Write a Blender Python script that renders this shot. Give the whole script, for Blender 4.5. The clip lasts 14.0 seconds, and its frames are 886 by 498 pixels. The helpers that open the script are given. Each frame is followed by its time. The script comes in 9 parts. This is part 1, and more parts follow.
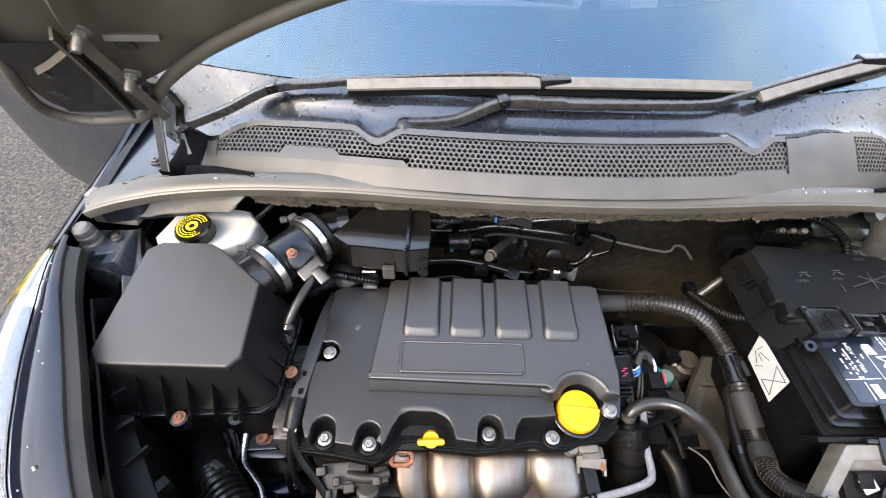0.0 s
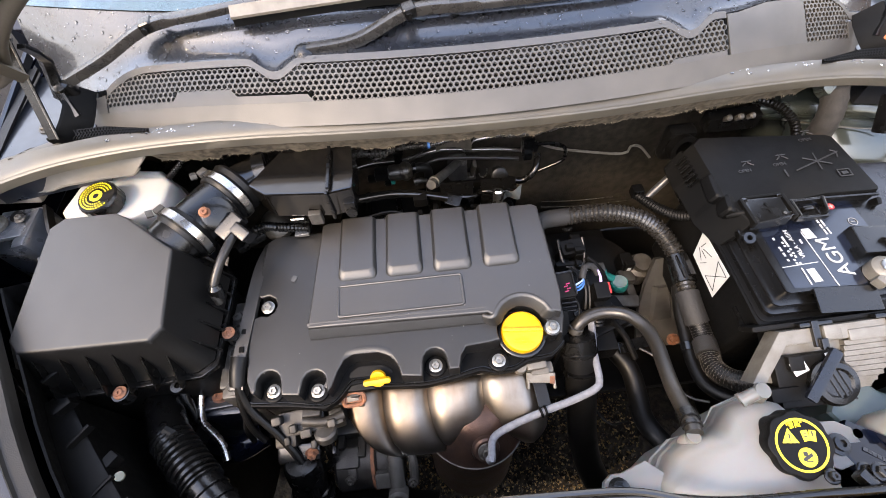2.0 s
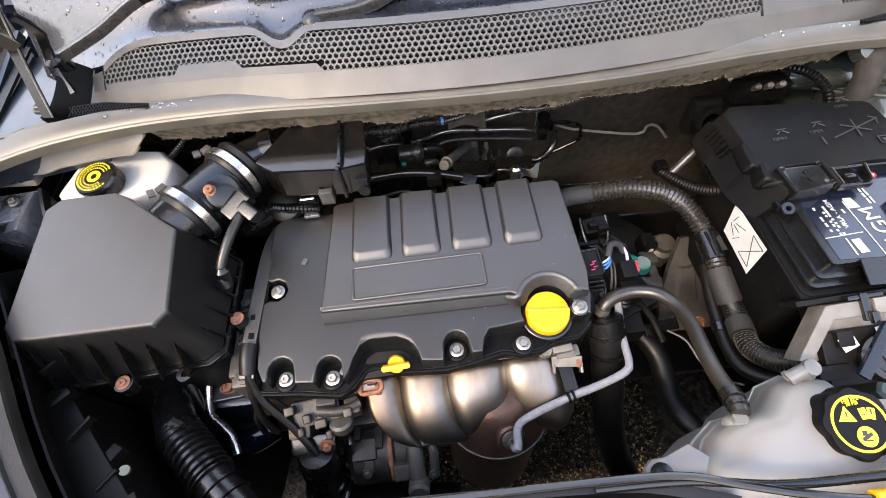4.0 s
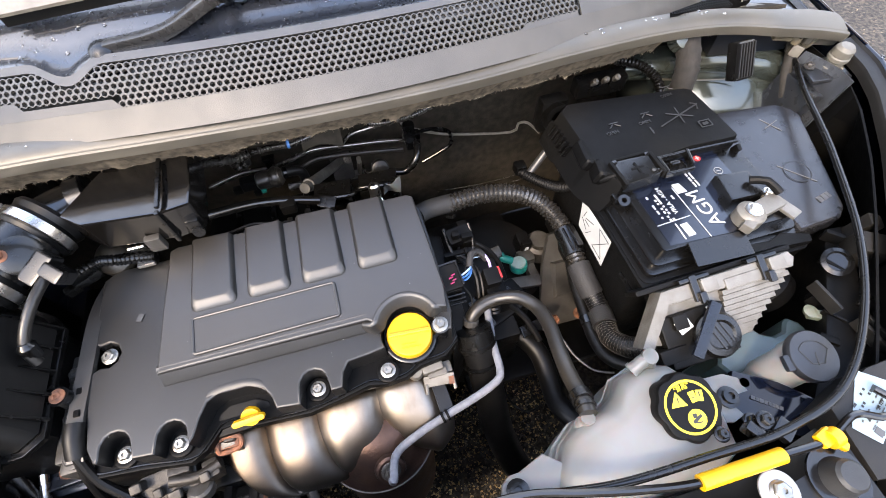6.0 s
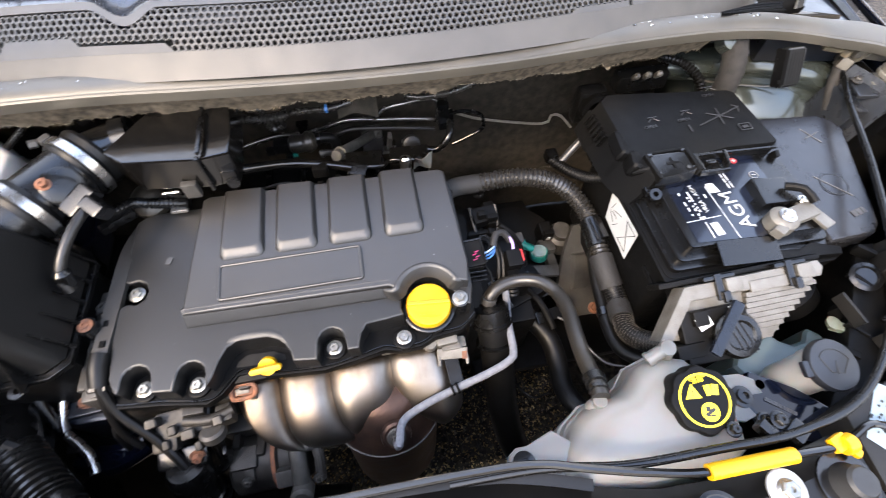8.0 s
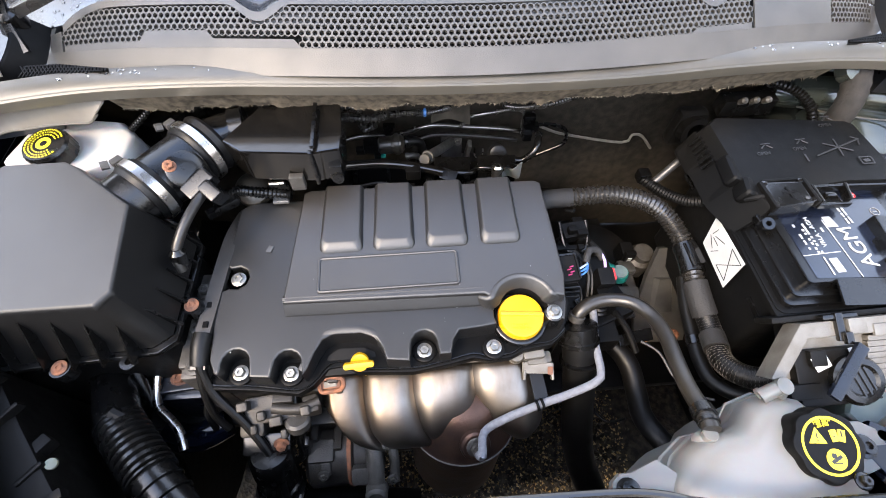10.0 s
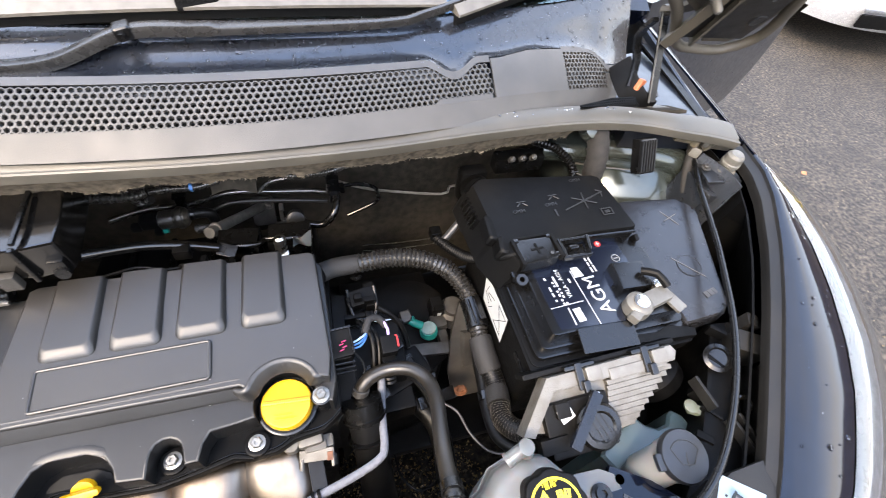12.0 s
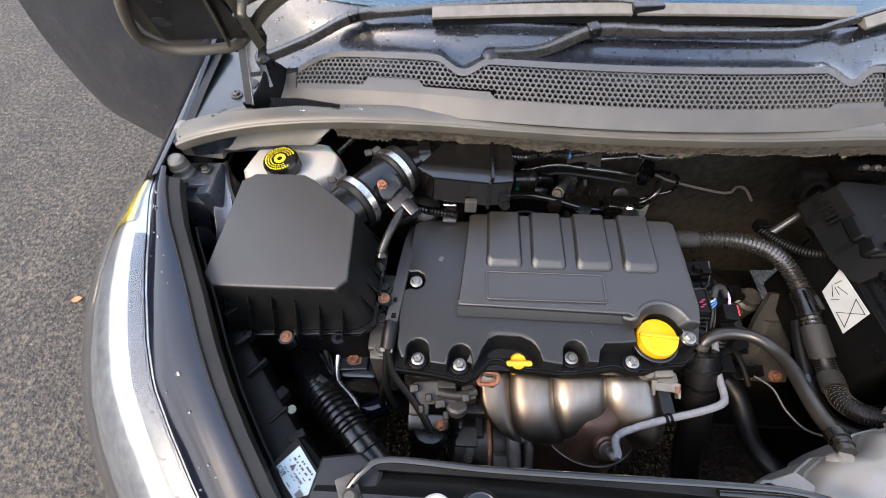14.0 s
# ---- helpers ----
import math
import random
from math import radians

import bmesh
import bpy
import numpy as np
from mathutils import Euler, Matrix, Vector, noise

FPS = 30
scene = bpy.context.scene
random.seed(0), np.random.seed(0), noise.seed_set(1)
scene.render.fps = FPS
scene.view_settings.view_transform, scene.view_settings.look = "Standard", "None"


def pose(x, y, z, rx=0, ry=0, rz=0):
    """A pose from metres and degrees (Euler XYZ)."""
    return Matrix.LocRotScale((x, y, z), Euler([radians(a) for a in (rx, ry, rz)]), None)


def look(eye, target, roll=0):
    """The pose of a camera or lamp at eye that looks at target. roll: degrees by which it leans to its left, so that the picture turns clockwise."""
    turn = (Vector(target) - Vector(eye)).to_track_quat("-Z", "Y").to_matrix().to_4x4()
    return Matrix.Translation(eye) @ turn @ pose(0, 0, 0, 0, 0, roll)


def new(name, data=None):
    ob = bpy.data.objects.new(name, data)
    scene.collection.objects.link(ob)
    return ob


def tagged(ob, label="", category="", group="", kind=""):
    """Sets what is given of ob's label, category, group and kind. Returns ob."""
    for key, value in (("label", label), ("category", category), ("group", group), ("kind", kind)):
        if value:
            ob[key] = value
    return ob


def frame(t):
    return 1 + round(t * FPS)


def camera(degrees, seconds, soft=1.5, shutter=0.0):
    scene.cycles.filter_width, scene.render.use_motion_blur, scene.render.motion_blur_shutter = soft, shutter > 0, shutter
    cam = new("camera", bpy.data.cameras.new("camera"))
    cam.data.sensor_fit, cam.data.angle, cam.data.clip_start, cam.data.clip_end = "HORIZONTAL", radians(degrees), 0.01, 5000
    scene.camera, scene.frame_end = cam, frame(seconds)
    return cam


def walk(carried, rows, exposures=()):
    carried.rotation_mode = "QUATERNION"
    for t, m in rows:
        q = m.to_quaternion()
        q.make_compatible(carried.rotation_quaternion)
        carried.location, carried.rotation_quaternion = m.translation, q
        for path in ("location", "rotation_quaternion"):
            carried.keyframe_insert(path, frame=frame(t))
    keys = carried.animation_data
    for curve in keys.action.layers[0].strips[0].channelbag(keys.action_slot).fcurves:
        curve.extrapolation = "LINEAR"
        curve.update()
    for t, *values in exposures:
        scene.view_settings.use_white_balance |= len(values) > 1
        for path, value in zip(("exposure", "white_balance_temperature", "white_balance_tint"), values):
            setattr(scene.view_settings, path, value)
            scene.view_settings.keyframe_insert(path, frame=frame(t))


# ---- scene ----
cam = camera(89.5, 14.0, soft=0.5, shutter=0.25)
EXPOSURE = 1.7
PATH = [
    (0, (-0.028, 0.087, 1.535), (-0.014, 1.442, 0.064), 1.9),
    (0.5, (0.041, 0.106, 1.533), (0.068, 1.348, -0.034), -0.8),
    (1, (0.082, 0.104, 1.534), (0.117, 1.258, -0.099), -3.0),
    (1.5, (0.076, 0.11, 1.519), (0.114, 1.219, -0.145), -4.2),
    (2, (0.076, 0.12, 1.516), (0.111, 1.203, -0.165), -4.6),
    (2.2, (0.079, 0.115, 1.51), (0.104, 1.19, -0.177), -4.9),
    (4.3, (0.041, 0.118, 1.466), (0.083, 1.196, -0.218), -5.8),
    (4.5, (0.055, 0.11, 1.468), (0.132, 1.185, -0.218), -5.3),
    (5, (0.142, 0.124, 1.46), (0.308, 1.179, -0.231), -4.0),
    (5.5, (0.167, 0.129, 1.454), (0.403, 1.169, -0.238), -2.9),
    (6, (0.185, 0.136, 1.457), (0.472, 1.162, -0.235), -1.3),
    (6.5, (0.195, 0.127, 1.457), (0.515, 1.138, -0.239), 0.5),
    (7, (0.195, 0.126, 1.454), (0.527, 1.134, -0.241), 1.6),
    (7.5, (0.186, 0.121, 1.448), (0.509, 1.131, -0.248), 2.7),
    (8, (0.155, 0.112, 1.445), (0.394, 1.132, -0.258), 2.5),
    (8.2, (0.12, 0.099, 1.437), (0.288, 1.129, -0.269), 1.4),
    (10.3, (0.054, 0.139, 1.438), (0.175, 1.237, -0.229), 1.6),
    (10.5, (0.11, 0.149, 1.448), (0.312, 1.274, -0.193), 3.1),
    (11, (0.222, 0.159, 1.462), (0.641, 1.283, -0.138), 7.8),
    (11.5, (0.298, 0.143, 1.465), (0.856, 1.252, -0.103), 10.7),
    (12, (0.28, 0.147, 1.467), (0.789, 1.281, -0.1), 10.8),
    (12.5, (0.122, 0.151, 1.443), (0.422, 1.307, -0.161), 8.8),
    (13, (-0.045, 0.099, 1.434), (0.062, 1.218, -0.22), 6.6),
    (13.5, (-0.112, 0.048, 1.452), (-0.135, 1.191, -0.189), 2.6),
    (14, (-0.149, 0.047, 1.528), (-0.19, 1.231, -0.084), 0.4),
]
walk(cam, [(t, look(eye, target, roll)) for t, eye, target, roll in PATH], exposures=[(t, EXPOSURE + d, k, m) for t, d, k, m in ((0, -0.1, 6800, 10), (0.5, -0.1, 6800, 12), (1.5, -0.1, 7200, 14), (4.5, -0.1, 7000, 13), (5.5, 0.0, 6800, 12), (8.2, 0.0, 6800, 12), (11.5, 0.05, 6600, 10), (13, 0.0, 7100, 13), (13.5, -0.2, 6800, 12), (14, -0.46, 6800, 11))])

# ------------------------------------------------------------------ light
world = bpy.data.worlds.new("sky")
scene.world = world
world.use_nodes = True
wn = world.node_tree
wn.nodes.clear()
w_out = wn.nodes.new("ShaderNodeOutputWorld")
w_bg = wn.nodes.new("ShaderNodeBackground")
w_sky = wn.nodes.new("ShaderNodeTexSky")
w_sky.sky_type, w_sky.sun_disc = "NISHITA", False
SUN_TO = Vector((-0.52, -0.44, 0.73)).normalized()
w_sky.sun_elevation = math.asin(SUN_TO.z)
w_sky.sun_rotation = math.atan2(SUN_TO.x, SUN_TO.y)
w_sky.air_density, w_sky.dust_density, w_sky.ozone_density = 1.0, 1.5, 1.2
# broken cloud over the blue
w_geo = wn.nodes.new("ShaderNodeTexCoord")
w_map = wn.nodes.new("ShaderNodeMapping")
w_map.inputs["Scale"].default_value = (1.2, 1.0, 3.2)
w_noise = wn.nodes.new("ShaderNodeTexNoise")
w_noise.inputs["Scale"].default_value, w_noise.inputs["Detail"].default_value = 1.7, 7
w_ramp = wn.nodes.new("ShaderNodeValToRGB")
w_ramp.color_ramp.elements[0].position, w_ramp.color_ramp.elements[1].position = 0.42, 0.68
w_ramp.color_ramp.elements[0].color, w_ramp.color_ramp.elements[1].color = (0.04, 0.04, 0.04, 1), (0.48, 0.48, 0.48, 1)
# haze that thickens towards the horizon
w_sep = wn.nodes.new("ShaderNodeSeparateXYZ")
w_haze = wn.nodes.new("ShaderNodeMapRange")
w_haze.inputs["From Min"].default_value, w_haze.inputs["From Max"].default_value = 0.0, 0.85
w_haze.inputs["To Min"].default_value, w_haze.inputs["To Max"].default_value = 0.85, 0.0
w_add = wn.nodes.new("ShaderNodeMath")
w_add.operation, w_add.use_clamp = "ADD", True
w_gain = wn.nodes.new("ShaderNodeMixRGB")
w_gain.blend_type = "MULTIPLY"
w_gain.inputs["Fac"].default_value, w_gain.inputs[2].default_value = 1.0, (4.2, 4.2, 4.2, 1)
w_mix = wn.nodes.new("ShaderNodeMixRGB")
w_mix.inputs[2].default_value = (10.4, 10.0, 9.5, 1)
wn.links.new(w_geo.outputs["Generated"], w_map.inputs["Vector"])
wn.links.new(w_geo.outputs["Generated"], w_sep.inputs["Vector"])
wn.links.new(w_sep.outputs["Z"], w_haze.inputs["Value"])
wn.links.new(w_map.outputs["Vector"], w_noise.inputs["Vector"])
wn.links.new(w_noise.outputs["Fac"], w_ramp.inputs["Fac"])
wn.links.new(w_ramp.outputs["Color"], w_add.inputs[0])
wn.links.new(w_haze.outputs["Result"], w_add.inputs[1])
wn.links.new(w_add.outputs["Value"], w_mix.inputs["Fac"])
wn.links.new(w_sky.outputs["Color"], w_gain.inputs[1])
wn.links.new(w_gain.outputs["Color"], w_mix.inputs[1])
wn.links.new(w_mix.outputs["Color"], w_bg.inputs["Color"])
wn.links.new(w_bg.outputs["Background"], w_out.inputs["Surface"])
w_bg.inputs["Strength"].default_value = 0.148

sun_data = bpy.data.lights.new("sun", "SUN")
sun_data.energy, sun_data.angle, sun_data.color = 1.35, radians(9), (1.0, 0.80, 0.56)
sun = new("sun", sun_data)
sun.matrix_world = look(SUN_TO * 20, (0, 0, 0))

# ------------------------------------------------------------------ materials


def mat(name, color, rough=0.5, metal=0.0, color2=None, scale=60.0, bump=0.0, bscale=900.0, coat=0.0, spec=0.5,
        dirt=0.0, dirt_color=(0.10, 0.085, 0.06), sss=0.0, trans=0.0, detail=5.0, rvar=0.12, dust=None):
    """A surface with colour drift at one scale, grain at another, uneven gloss and an optional paler tone on level
    faces, for dust and light from above.
    """
    m = bpy.data.materials.new(name)
    m.use_nodes = True
    t = m.node_tree
    b = t.nodes["Principled BSDF"]
    tc = t.nodes.new("ShaderNodeTexCoord")
    n1 = t.nodes.new("ShaderNodeTexNoise")
    n1.inputs["Scale"].default_value, n1.inputs["Detail"].default_value = scale, detail
    t.links.new(tc.outputs["Object"], n1.inputs["Vector"])
    mix = t.nodes.new("ShaderNodeMixRGB")
    c2 = color2 or tuple(c * 0.7 for c in color)
    mix.inputs[1].default_value, mix.inputs[2].default_value = (*color, 1), (*c2, 1)
    ramp = t.nodes.new("ShaderNodeValToRGB")
    ramp.color_ramp.elements[0].position, ramp.color_ramp.elements[1].position = 0.35, 0.68
    t.links.new(n1.outputs["Fac"], ramp.inputs["Fac"])
    t.links.new(ramp.outputs["Color"], mix.inputs["Fac"])
    col = mix.outputs["Color"]
    if dirt:
        n3 = t.nodes.new("ShaderNodeTexNoise")
        n3.inputs["Scale"].default_value, n3.inputs["Detail"].default_value = 9.0, 8.0
        t.links.new(tc.outputs["Object"], n3.inputs["Vector"])
        r3 = t.nodes.new("ShaderNodeValToRGB")
        r3.color_ramp.elements[0].position, r3.color_ramp.elements[1].position = 0.45, 0.80
        r3.color_ramp.elements[1].color = (dirt, dirt, dirt, 1)
        t.links.new(n3.outputs["Fac"], r3.inputs["Fac"])
        m3 = t.nodes.new("ShaderNodeMixRGB")
        m3.inputs[2].default_value = (*dirt_color, 1)
        t.links.new(r3.outputs["Color"], m3.inputs["Fac"])
        t.links.new(col, m3.inputs[1])
        col = m3.outputs["Color"]
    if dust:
        # paler tone by face normal: settled dust and overhead light in one colour
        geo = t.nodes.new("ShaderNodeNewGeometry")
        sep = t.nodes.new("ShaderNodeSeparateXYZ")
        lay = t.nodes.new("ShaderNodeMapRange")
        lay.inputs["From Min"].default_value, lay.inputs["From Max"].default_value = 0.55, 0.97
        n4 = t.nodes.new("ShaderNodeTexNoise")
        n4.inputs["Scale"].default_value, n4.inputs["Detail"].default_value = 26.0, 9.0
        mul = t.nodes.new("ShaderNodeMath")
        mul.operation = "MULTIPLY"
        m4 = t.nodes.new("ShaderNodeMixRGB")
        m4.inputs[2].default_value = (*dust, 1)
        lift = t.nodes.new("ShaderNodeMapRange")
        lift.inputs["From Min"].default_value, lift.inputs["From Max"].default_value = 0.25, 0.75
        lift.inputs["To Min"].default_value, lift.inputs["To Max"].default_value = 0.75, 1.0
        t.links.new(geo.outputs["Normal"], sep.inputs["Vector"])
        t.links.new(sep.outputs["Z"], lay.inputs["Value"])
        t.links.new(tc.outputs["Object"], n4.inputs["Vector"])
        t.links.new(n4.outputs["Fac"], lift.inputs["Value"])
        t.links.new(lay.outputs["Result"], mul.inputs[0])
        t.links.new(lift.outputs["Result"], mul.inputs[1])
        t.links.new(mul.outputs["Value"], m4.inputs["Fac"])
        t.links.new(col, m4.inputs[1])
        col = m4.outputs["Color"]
    t.links.new(col, b.inputs["Base Color"])
    n2 = t.nodes.new("ShaderNodeTexNoise")
    n2.inputs["Scale"].default_value, n2.inputs["Detail"].default_value = bscale, 3.0
    t.links.new(tc.outputs["Object"], n2.inputs["Vector"])
    mr = t.nodes.new("ShaderNodeMapRange")
    mr.inputs["To Min"].default_value, mr.inputs["To Max"].default_value = max(0.03, rough - rvar), min(1, rough + rvar)
    t.links.new(n1.outputs["Fac"], mr.inputs["Value"])
    t.links.new(mr.outputs["Result"], b.inputs["Roughness"])
    if bump:
        bp = t.nodes.new("ShaderNodeBump")
        bp.inputs["Strength"].default_value, bp.inputs["Distance"].default_value = bump, 0.001
        t.links.new(n2.outputs["Fac"], bp.inputs["Height"])
        t.links.new(bp.outputs["Normal"], b.inputs["Normal"])
    b.inputs["Metallic"].default_value = metal
    b.inputs["Coat Weight"].default_value = coat
    b.inputs["Coat Roughness"].default_value = 0.06
    b.inputs["Specular IOR Level"].default_value = spec
    if sss:
        b.inputs["Subsurface Weight"].default_value, b.inputs["Subsurface Scale"].default_value = sss, 0.03
    b.inputs["Transmission Weight"].default_value = trans
    return m


# dust= here also paints brighter light onto the level faces of these plastics
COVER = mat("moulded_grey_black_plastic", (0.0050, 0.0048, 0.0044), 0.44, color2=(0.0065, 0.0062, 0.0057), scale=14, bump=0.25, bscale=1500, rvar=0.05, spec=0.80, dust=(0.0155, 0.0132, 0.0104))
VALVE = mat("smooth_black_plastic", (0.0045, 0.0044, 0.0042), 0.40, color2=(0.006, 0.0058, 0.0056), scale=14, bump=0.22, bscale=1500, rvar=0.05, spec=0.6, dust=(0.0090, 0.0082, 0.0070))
PLASTIC = mat("black_plastic", (0.003, 0.003, 0.003), 0.46, bump=0.22, bscale=1100, dirt=0.04, spec=0.11)
SATIN = mat("satin_black_plastic", (0.003, 0.003, 0.003), 0.25, bump=0.08, bscale=700, dirt=0.03, spec=0.46)
GLOSSP = mat("polished_black_plastic", (0.005, 0.0045, 0.004), 0.14, bump=0.03, bscale=300, dirt=0.03, spec=0.6)
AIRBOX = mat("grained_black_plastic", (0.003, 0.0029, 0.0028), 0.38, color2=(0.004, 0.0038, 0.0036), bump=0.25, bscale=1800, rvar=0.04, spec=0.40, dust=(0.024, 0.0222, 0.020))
RUBBER = mat("black_rubber", (0.0035, 0.0035, 0.0035), 0.42, bump=0.15, bscale=700, dirt=0.05, spec=0.22)
SEALRUB = mat("weathered_grey_rubber", (0.050, 0.0455, 0.036), 0.46, color2=(0.066, 0.059, 0.046), scale=18, bump=0.15, bscale=500, dirt=0.3, dirt_color=(0.085, 0.073, 0.052), spec=0.6)
COWL = mat("faded_grey_plastic", (0.053, 0.047, 0.039), 0.50, color2=(0.044, 0.040, 0.034), scale=22, bump=0.25, bscale=900, dirt=0.35, dirt_color=(0.085, 0.075, 0.06), spec=0.66)
FRIT = mat("black_glass_edge", (0.010, 0.0115, 0.015), 0.26, bump=0.05, bscale=300, coat=0.7, dirt=0.03)
FELT = mat("matted_insulation_felt", (0.022, 0.0195, 0.0155), 0.95, color2=(0.042, 0.036, 0.028), scale=45, bump=1.0, bscale=350, spec=0.1)
FELTEDGE = mat("matted_brown_felt", (0.125, 0.102, 0.072), 0.95, color2=(0.052, 0.042, 0.031), scale=90, bump=1.0, bscale=420, spec=0.1)
FRINGE = mat("pale_frayed_fibre", (0.24, 0.20, 0.145), 0.9, color2=(0.12, 0.095, 0.065), scale=140, bump=0.8, bscale=500, spec=0.1)
LOOM = mat("glossy_corrugated_plastic", (0.017, 0.0155, 0.0138), 0.27, bump=0.05, bscale=500, spec=0.9, dirt=0.1)
PAINT = mat("dark_blue_black_paint", (0.002, 0.003, 0.007), 0.10, metal=0.0, color2=(0.003, 0.0045, 0.010), bump=0.01, bscale=2500, coat=0.62, rvar=0.02, dirt=0.005, spec=0.05)
PAINTDULL = mat("dusty_body_paint", (0.008, 0.011, 0.017), 0.32, metal=0.2, bump=0.04, bscale=800, coat=0.4, dirt=0.22, dirt_color=(0.10, 0.09, 0.075))
PANEL = mat("unpolished_black_panel", (0.005, 0.0052, 0.0055), 0.42, bump=0.10, bscale=600, coat=0.10, dirt=0.14, dirt_color=(0.04, 0.034, 0.026), spec=0.25)
UNDER = mat("dusty_brown_black_primer", (0.060, 0.051, 0.038), 0.55, color2=(0.085, 0.072, 0.053), scale=12, bump=0.25, bscale=200, dirt=0.5, dirt_color=(0.12, 0.10, 0.073))
STEEL = mat("bright_steel", (0.55, 0.54, 0.52), 0.28, metal=1.0, color2=(0.40, 0.38, 0.35), scale=70, bump=0.05, bscale=500)
STAIN = mat("heat_tinted_stainless", (0.250, 0.234, 0.212), 0.42, metal=1.0, color2=(0.140, 0.118, 0.098), scale=11, bump=0.25, bscale=110, detail=9, dirt=0.45, dirt_color=(0.12, 0.075, 0.045), rvar=0.12)


def heat_tint(m):
    """Straw and brown heat colours at the hot ends of the steel, broken up by streaks."""
    t = m.node_tree
    b = t.nodes["Principled BSDF"]
    old = b.inputs["Base Color"].links[0].from_socket
    tc = t.nodes.new("ShaderNodeTexCoord")
    sep = t.nodes.new("ShaderNodeSeparateXYZ")
    mp = t.nodes.new("ShaderNodeMapping")
    mp.inputs["Scale"].default_value = (1.0, 0.25, 0.25)
    n = t.nodes.new("ShaderNodeTexNoise")
    n.inputs["Scale"].default_value, n.inputs["Detail"].default_value = 70.0, 6.0
    add = t.nodes.new("ShaderNodeMath")
    add.operation, add.inputs[1].default_value = "MULTIPLY_ADD", 0.055
    ramp = t.nodes.new("ShaderNodeValToRGB")
    e = ramp.color_ramp.elements
    e[0].position, e[0].color = 0.668, (0.26, 0.17, 0.11, 1)
    e[1].position, e[1].color = 0.705, (0.86, 0.78, 0.66, 1)
    for p, c in ((0.730, (1.0, 1.0, 1.0, 1)), (0.785, (1.0, 0.97, 0.92, 1)), (0.815, (0.62, 0.48, 0.35, 1))):
        q = e.new(p)
        q.color = c
    mul = t.nodes.new("ShaderNodeMixRGB")
    mul.blend_type = "MULTIPLY"
    mul.inputs["Fac"].default_value = 0.75
    t.links.new(tc.outputs["Object"], sep.inputs["Vector"])
    t.links.new(tc.outputs["Object"], mp.inputs["Vector"])
    t.links.new(mp.outputs["Vector"], n.inputs["Vector"])
    t.links.new(n.outputs["Fac"], add.inputs[0])
    t.links.new(sep.outputs["Z"], add.inputs[2])
    t.links.new(add.outputs["Value"], ramp.inputs["Fac"])
    t.links.new(old, mul.inputs[1])
    t.links.new(ramp.outputs["Color"], mul.inputs[2])
    t.links.new(mul.outputs["Color"], b.inputs["Base Color"])


heat_tint(STAIN)
BOLT = mat("dull_zinc", (0.36, 0.35, 0.32), 0.40, metal=1.0, color2=(0.24, 0.23, 0.205), scale=120, bump=0.15, bscale=500, dirt=0.3)
STRIPP = mat("dusty_black_strip_plastic", (0.0065, 0.006, 0.0054), 0.55, color2=(0.010, 0.0092, 0.008), scale=30, bump=0.3, bscale=700, dirt=0.3, dirt_color=(0.04, 0.035, 0.028), spec=0.30)
CATM = mat("scorched_brown_steel", (0.060, 0.040, 0.034), 0.38, metal=0.7, color2=(0.105, 0.062, 0.045), scale=26, bump=0.5, bscale=200, dirt=0.5, dirt_color=(0.006, 0.005, 0.0045), spec=0.10)
CAST = mat("cast_aluminium", (0.095, 0.090, 0.082), 0.50, metal=0.5, color2=(0.045, 0.042, 0.037), scale=40, bump=0.55, bscale=420, dirt=0.6, dirt_color=(0.022, 0.018, 0.014))
ALU = mat("oxidised_aluminium", (0.160, 0.151, 0.133), 0.50, metal=0.4, color2=(0.110, 0.102, 0.086), scale=50, bump=0.5, bscale=520, dirt=0.4, dirt_color=(0.075, 0.060, 0.042))
GRIME = mat("oily_dark_casting", (0.033, 0.030, 0.026), 0.50, metal=0.3, color2=(0.014, 0.0125, 0.011), scale=40, bump=0.5, bscale=420, dirt=0.4, dirt_color=(0.05, 0.042, 0.03))
BLACKOIL = mat("oily_black_casting", (0.0060, 0.0055, 0.0048), 0.52, color2=(0.003, 0.0028, 0.0025), scale=40, bump=0.5, bscale=420, dirt=0.3, dirt_color=(0.024, 0.020, 0.014), spec=0.25)
RUST = mat("rusty_steel", (0.24, 0.095, 0.045), 0.80, metal=0.2, color2=(0.12, 0.06, 0.04), scale=110, bump=0.5, bscale=600)
YELLOW = mat("yellow_plastic", (0.56, 0.30, 0.002), 0.34, color2=(0.52, 0.27, 0.002), scale=20, bump=0.10, bscale=900, sss=0.03, rvar=0.05)
MILKY = mat("milky_tank_plastic", (0.166, 0.165, 0.159), 0.34, color2=(0.132, 0.129, 0.121), scale=7, bump=0.06, bscale=200, sss=0.25, dirt=0.4, dirt_color=(0.14, 0.10, 0.066), rvar=0.06)
WHITEP = mat("white_plastic", (0.38, 0.375, 0.355), 0.33, color2=(0.33, 0.315, 0.28), scale=12, sss=0.15, bump=0.05, bscale=300)
AMBERF = mat("fluid_yellowed_plastic", (0.62, 0.42, 0.15), 0.35, sss=0.2)
GREENT = mat("grey_green_tank_plastic", (0.070, 0.098, 0.098), 0.32, color2=(0.050, 0.070, 0.068), scale=14, sss=0.1, dirt=0.2)
GREYTAB = mat("grey_translucent_plastic", (0.105, 0.108, 0.106), 0.34, color2=(0.075, 0.076, 0.073), scale=16, sss=0.15, dirt=0.3)
SLEEVE = mat("pale_grey_glass_sleeve", (0.165, 0.17, 0.19), 0.70, color2=(0.125, 0.13, 0.145), scale=160, bump=0.6, bscale=1500)
